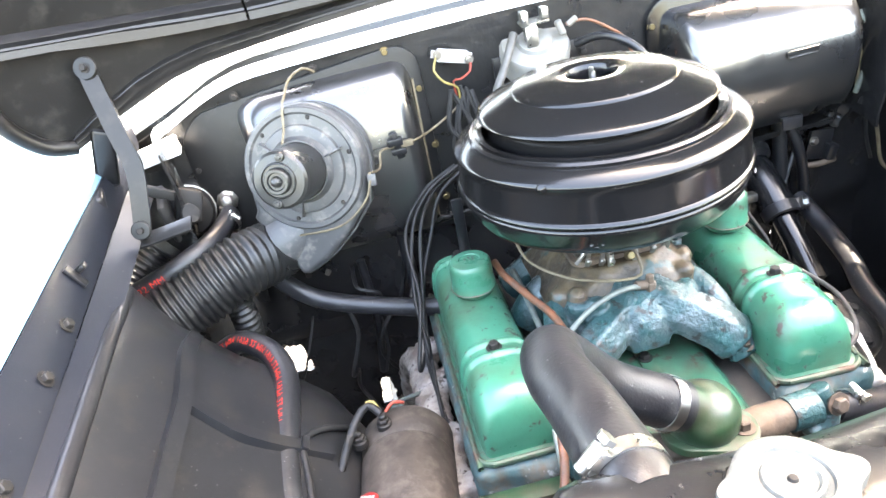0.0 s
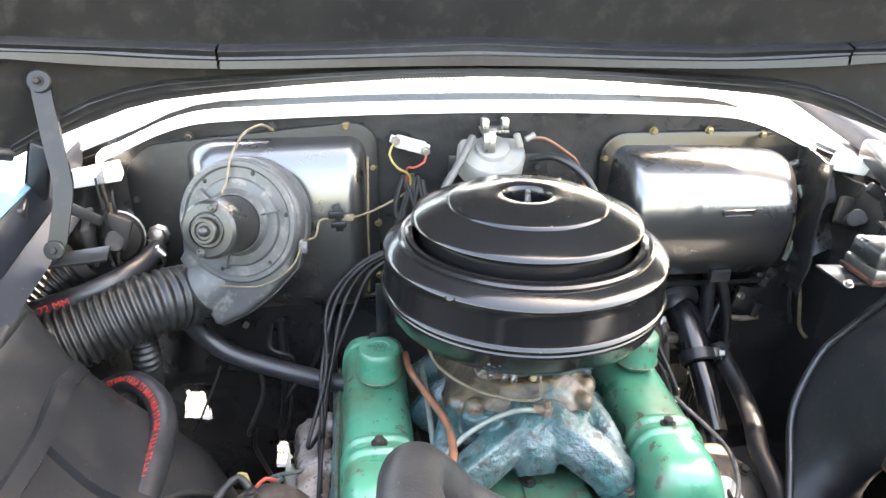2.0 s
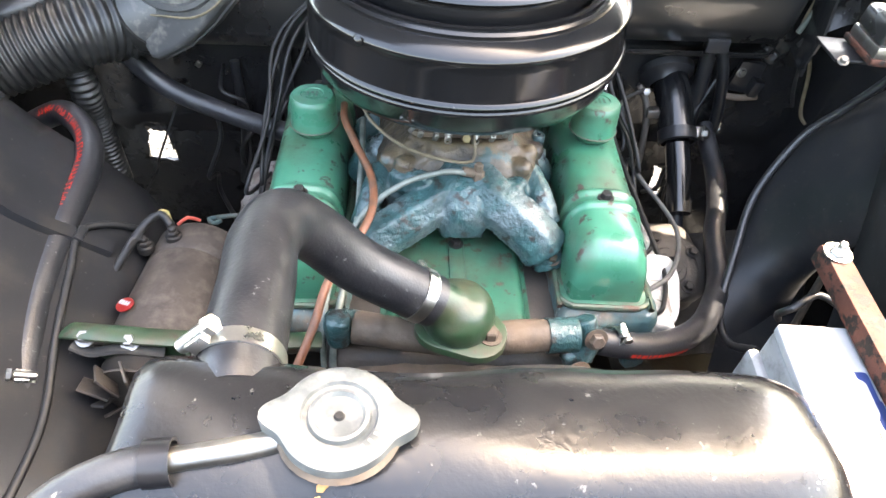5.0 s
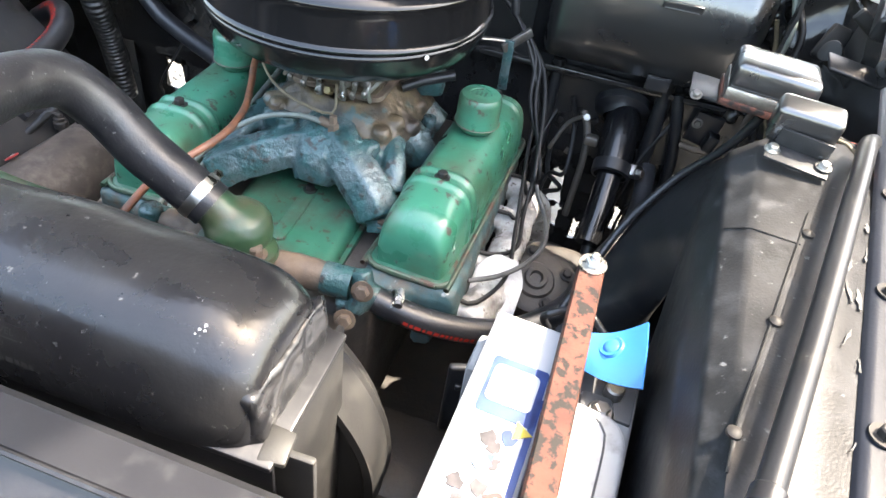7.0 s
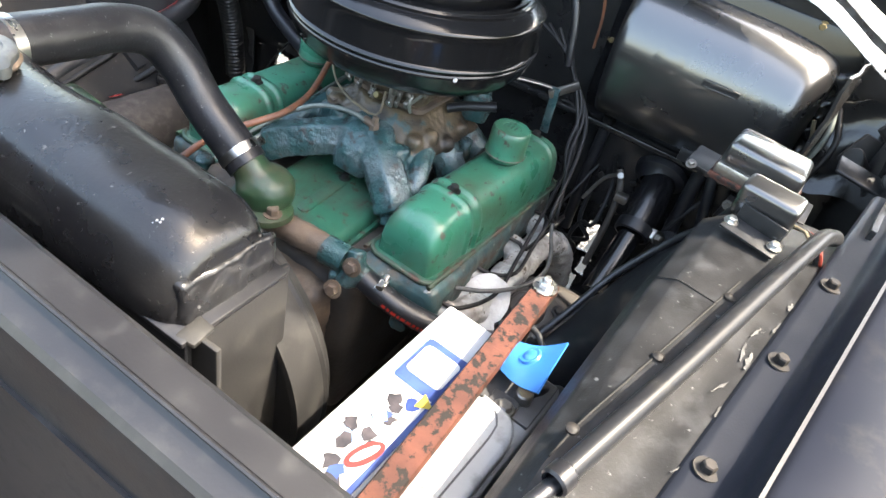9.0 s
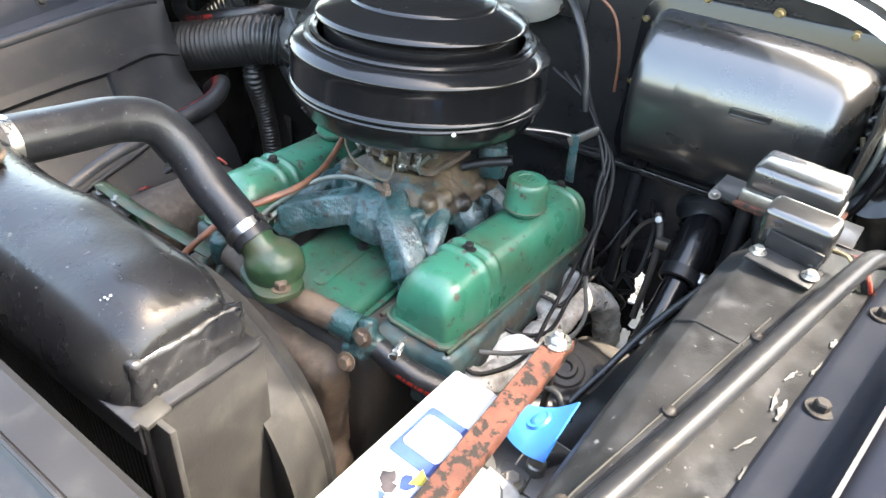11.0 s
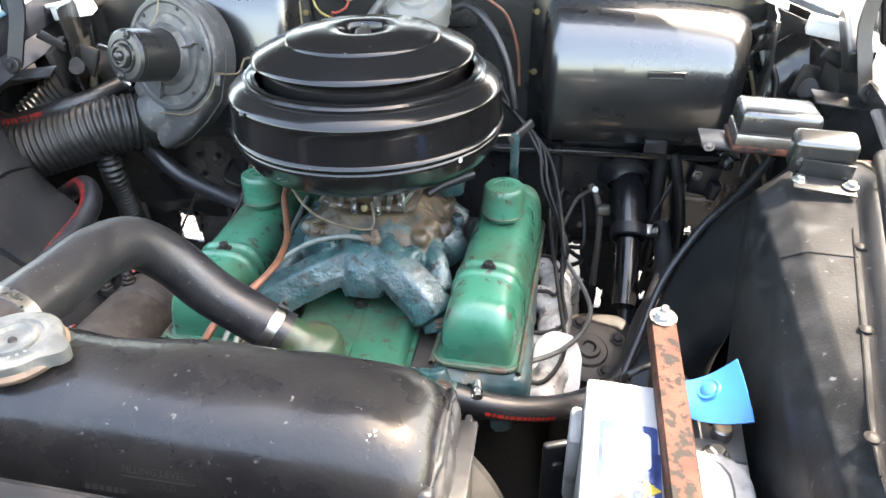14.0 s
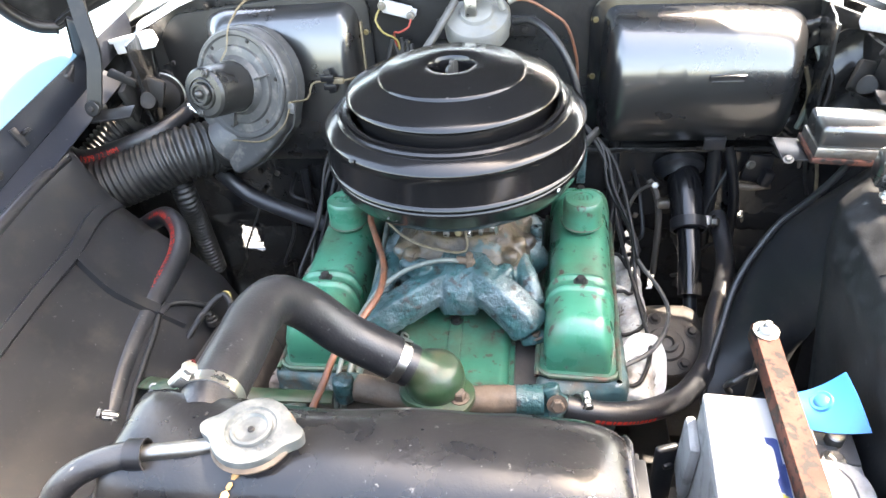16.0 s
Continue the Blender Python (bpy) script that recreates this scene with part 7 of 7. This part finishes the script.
tr = thing("battery_tray", "black steel battery tray and post behind the battery", "battery tray", (0.385, -0.325, 0.62))
part("tray", xf(at(rbox(0.19, 0.285, 0.012, 0.003), 0, 0, -0.110), BM), satin_black, tr)
part("post", at(join(rbox(0.03, 0.010, 0.12, 0.004, 3), at(rbox(0.012, 0.012, 0.008, 0.002), 0, -0.004, 0.03)), 0.283, -0.205, 0.70, 0, 0, 20), satin_black, tr)
part("leg", at(rbox(0.04, 0.20, 0.20, 0.005), 0.40, -0.32, 0.535), dark_grease, tr)


def terminal_cover(m):
    t = thing("terminal_cover", "bright blue plastic terminal cover standing open", "terminal cover", m.translation, group="terminal covers")
    A, B, C, D = Vector((-0.016, 0.039, -0.003)), Vector((0.028, 0.043, 0.027)), Vector((-0.019, 0.004, -0.014)), Vector((0.030, -0.026, 0.017))
    def f(u, v):
        q = (C.lerp(A, v)).lerp(D.lerp(B, v), u)
        return m @ (q + Vector((0, 0, -0.006 * math.sin(math.pi * u) + 0.006 * math.sin(math.pi * v) * (1 - 0.5 * u))))
    part("flap", solid(grid(14, 10, f), 0.0020), blue_plastic, t, sharp=60)
    part("boss", xf(lathe([(0.012, 0), (0.0105, 0.0025), (0.0075, 0.0018), (0.005, 0.0035), (0, 0.0038)], 20), aim(f(0.45, 0.62), m.to_3x3() @ Vector((-0.55, -0.15, 0.80)))), blue_plastic, t)
    part("hinge_strip", xf(at(rbox(0.006, 0.034, 0.012, 0.002), -0.018, 0.022, -0.012), m), blue_plastic, t)
    part("nut", xf(at(join(cyl(0.008, 0.010, 6), cyl(0.012, 0.004, 16)), 0.008, -0.026, -0.030), m), steel, t)
    part("lead_clamp", xf(at(rbox(0.030, 0.022, 0.014, 0.004), 0.004, -0.016, -0.036), m), dark_plastic, t)


terminal_cover(pose(0.410, -0.264, 0.888, 0, 0, 0))
terminal_cover(pose(0.412, -0.425, 0.850, 0, -20, -60))
bcab = thing("battery_cable", "thick black battery lead", "cable", (0.43, -0.2, 0.78), group="cables")
part("lead", tube([(0.425, -0.255, 0.856), (0.445, -0.225, 0.845), (0.452, -0.18, 0.80), (0.43, -0.12, 0.70), (0.40, -0.06, 0.60)], 0.0085, 12), rubber, bcab)
nut2 = thing("battery_cable", "thin black lead hooked beside the hold-down", "cable", (0.37, -0.15, 0.78), group="cables")
part("lead", tube([(0.360, -0.150, 0.80), (0.352, -0.155, 0.815), (0.356, -0.165, 0.835), (0.39, -0.15, 0.84), (0.42, -0.17, 0.83)], 0.004, 10), rubber, nut2)

# pipes and leads over the engine
fp = thing("fuel_pipe", "orange-brown copper pipe along the valve cover", "pipe", (-0.12, 0, 0.8), group="pipes")
part("pipe", tube([(-0.142, 0.16, 0.872), (-0.138, 0.12, 0.872), (-0.118, 0.07, 0.862), (-0.100, 0.02, 0.856), (-0.098, -0.03, 0.848), (-0.115, -0.075, 0.838), (-0.142, -0.12, 0.822), (-0.155, -0.165, 0.800), (-0.175, -0.20, 0.765), (-0.20, -0.22, 0.72)], 0.0050, 12), copper, fp)
sp = thing("vacuum_pipe", "pale steel pipe bent from the manifold fitting", "pipe", (-0.05, 0, 0.8), group="pipes")
part("pipe", tube([(0.022, 0.018, 0.868), (-0.015, 0.012, 0.874), (-0.060, 0.000, 0.866), (-0.100, -0.015, 0.842), (-0.125, -0.04, 0.818), (-0.142, -0.08, 0.795), (-0.150, -0.13, 0.765), (-0.15, -0.17, 0.70)], 0.0036, 12), pale_pipe, sp)
sp2 = thing("choke_wire", "thin tan wire looping to the carburettor", "wire", (-0.05, 0.05, 0.87))
part("wire", tube([(0.020, 0.046, 0.912), (0.024, 0.034, 0.884), (0.012, 0.026, 0.878), (-0.035, 0.030, 0.885), (-0.075, 0.050, 0.892), (-0.108, 0.085, 0.905), (-0.118, 0.11, 0.93)], 0.0020, 8), tan_wire, sp2)
sp3 = thing("vacuum_pipe", "thin green-grey pipe beside the valve cover", "pipe", (-0.11, 0, 0.78), group="pipes")
part("pipe", tube([(-0.118, 0.16, 0.85), (-0.116, 0.08, 0.838), (-0.118, -0.02, 0.815), (-0.130, -0.10, 0.785), (-0.138, -0.15, 0.75), (-0.14, -0.18, 0.68)], 0.0042, 10), pale_pipe, sp3)

rnd = random.Random(17)
for k in range(4):
    w = thing("spark_plug_lead", "black ignition lead beside the valve cover", "ignition lead", (0.27, 0.1 + 0.05 * k, 0.7), group="ignition leads")
    o, j = 0.008 * k, [rnd.uniform(-0.010, 0.010) for _ in range(8)]
    yk = -0.085 + 0.10 * k
    part("lead", tube([(0.10 + 0.02 * k, 0.36, 0.985), (0.170 + o, 0.345 + j[0], 0.955 - o), (0.215 + o + j[1], 0.318, 0.905 - o), (0.248 + o + j[2], 0.285 - o, 0.835), (0.268 + o + j[3], 0.24 - 3 * o, 0.775 + j[4]), (0.285 + 0.4 * o, 0.5 * (0.19 + yk) + 0.03, 0.735 + j[5]), (0.290 + j[6], 0.65 * yk + 0.35 * 0.15, 0.722), (0.268, yk + 0.01, 0.728), (0.240, yk, 0.735)], 0.0032, 10), loom, w)
    w = thing("spark_plug_lead", "black ignition lead behind the oil filler cap", "ignition lead", (-0.26, 0.1 + 0.05 * k, 0.7), group="ignition leads")
    j = [rnd.uniform(-0.013, 0.013) for _ in range(8)]
    part("lead", tube([(-0.12 - 0.01 * k, 0.34, 0.96), (-0.185 - o, 0.33 + j[0], 0.93 + j[1]), (-0.222 - o + j[2], 0.30, 0.875 + j[3]), (-0.246 - o + j[4], 0.26 - 2 * o, 0.81), (-0.256 - o + j[5], 0.20 - 3 * o, 0.75 + j[6]), (-0.268, 0.5 * (0.18 + yk) + 0.01, 0.715), (-0.262, yk + 0.02, 0.712), (-0.240, yk, 0.735)], 0.0032, 10), loom, w)
lp = thing("plug_wire_loop", "pale grey lead looping in front of the cylinder head", "ignition lead", (0.28, 0, 0.72))
part("lead", tube([(0.285, 0.20, 0.76), (0.300, 0.165, 0.748), (0.322, 0.125, 0.735), (0.330, 0.075, 0.732), (0.315, 0.020, 0.735), (0.285, -0.030, 0.742), (0.250, -0.055, 0.742)], 0.0034, 10), grey_hose, lp)
vl = thing("vacuum_elbow", "short black rubber elbow behind the manifold", "hose", (0.12, 0.16, 0.87), group="vacuum hoses")
part("tube", tube([(0.080, 0.135, 0.882), (0.105, 0.150, 0.892), (0.145, 0.170, 0.902)], 0.0075, 12), rubber, vl)
part("rear_runner", rough_up(at(lathe([(0, -0.03), (0.02, -0.026), (0.026, 0), (0.02, 0.026), (0, 0.03)], 18), 0.105, 0.185, 0.885), 0.004, 40), teal, im)

lt = thing("loose_wiring", "tangled dark taped wiring hanging low on the firewall", "wiring", (-0.35, 0.4, 0.5), kind="stuff")
rnd = random.Random(31)
for k in range(11):
    x, z = (rnd.uniform(-0.46, -0.24), rnd.uniform(0.70, 0.82)) if k < 5 else (rnd.uniform(0.27, 0.56), rnd.uniform(0.66, 0.84))
    pts = [(x, 0.400, z)]
    for i in range(5):
        q = pts[-1]
        pts.append((q[0] + rnd.uniform(-0.035, 0.035), 0.39 + rnd.uniform(-0.05, 0.012), q[2] - rnd.uniform(0.01, 0.075)))
    part("wire", tube(pts, rnd.uniform(0.0022, 0.0048), 7), loom, lt)
for k in range(9):
    x = rnd.uniform(-0.50, -0.26) if k < 5 else rnd.uniform(0.28, 0.58)
    part("clip", at(rbox(0.010, 0.006, 0.012, 0.002), x, 0.412, rnd.uniform(0.68, 0.84), 0, rnd.uniform(0, 60), 0), steel if k % 3 == 0 else dark_bolt, lt)
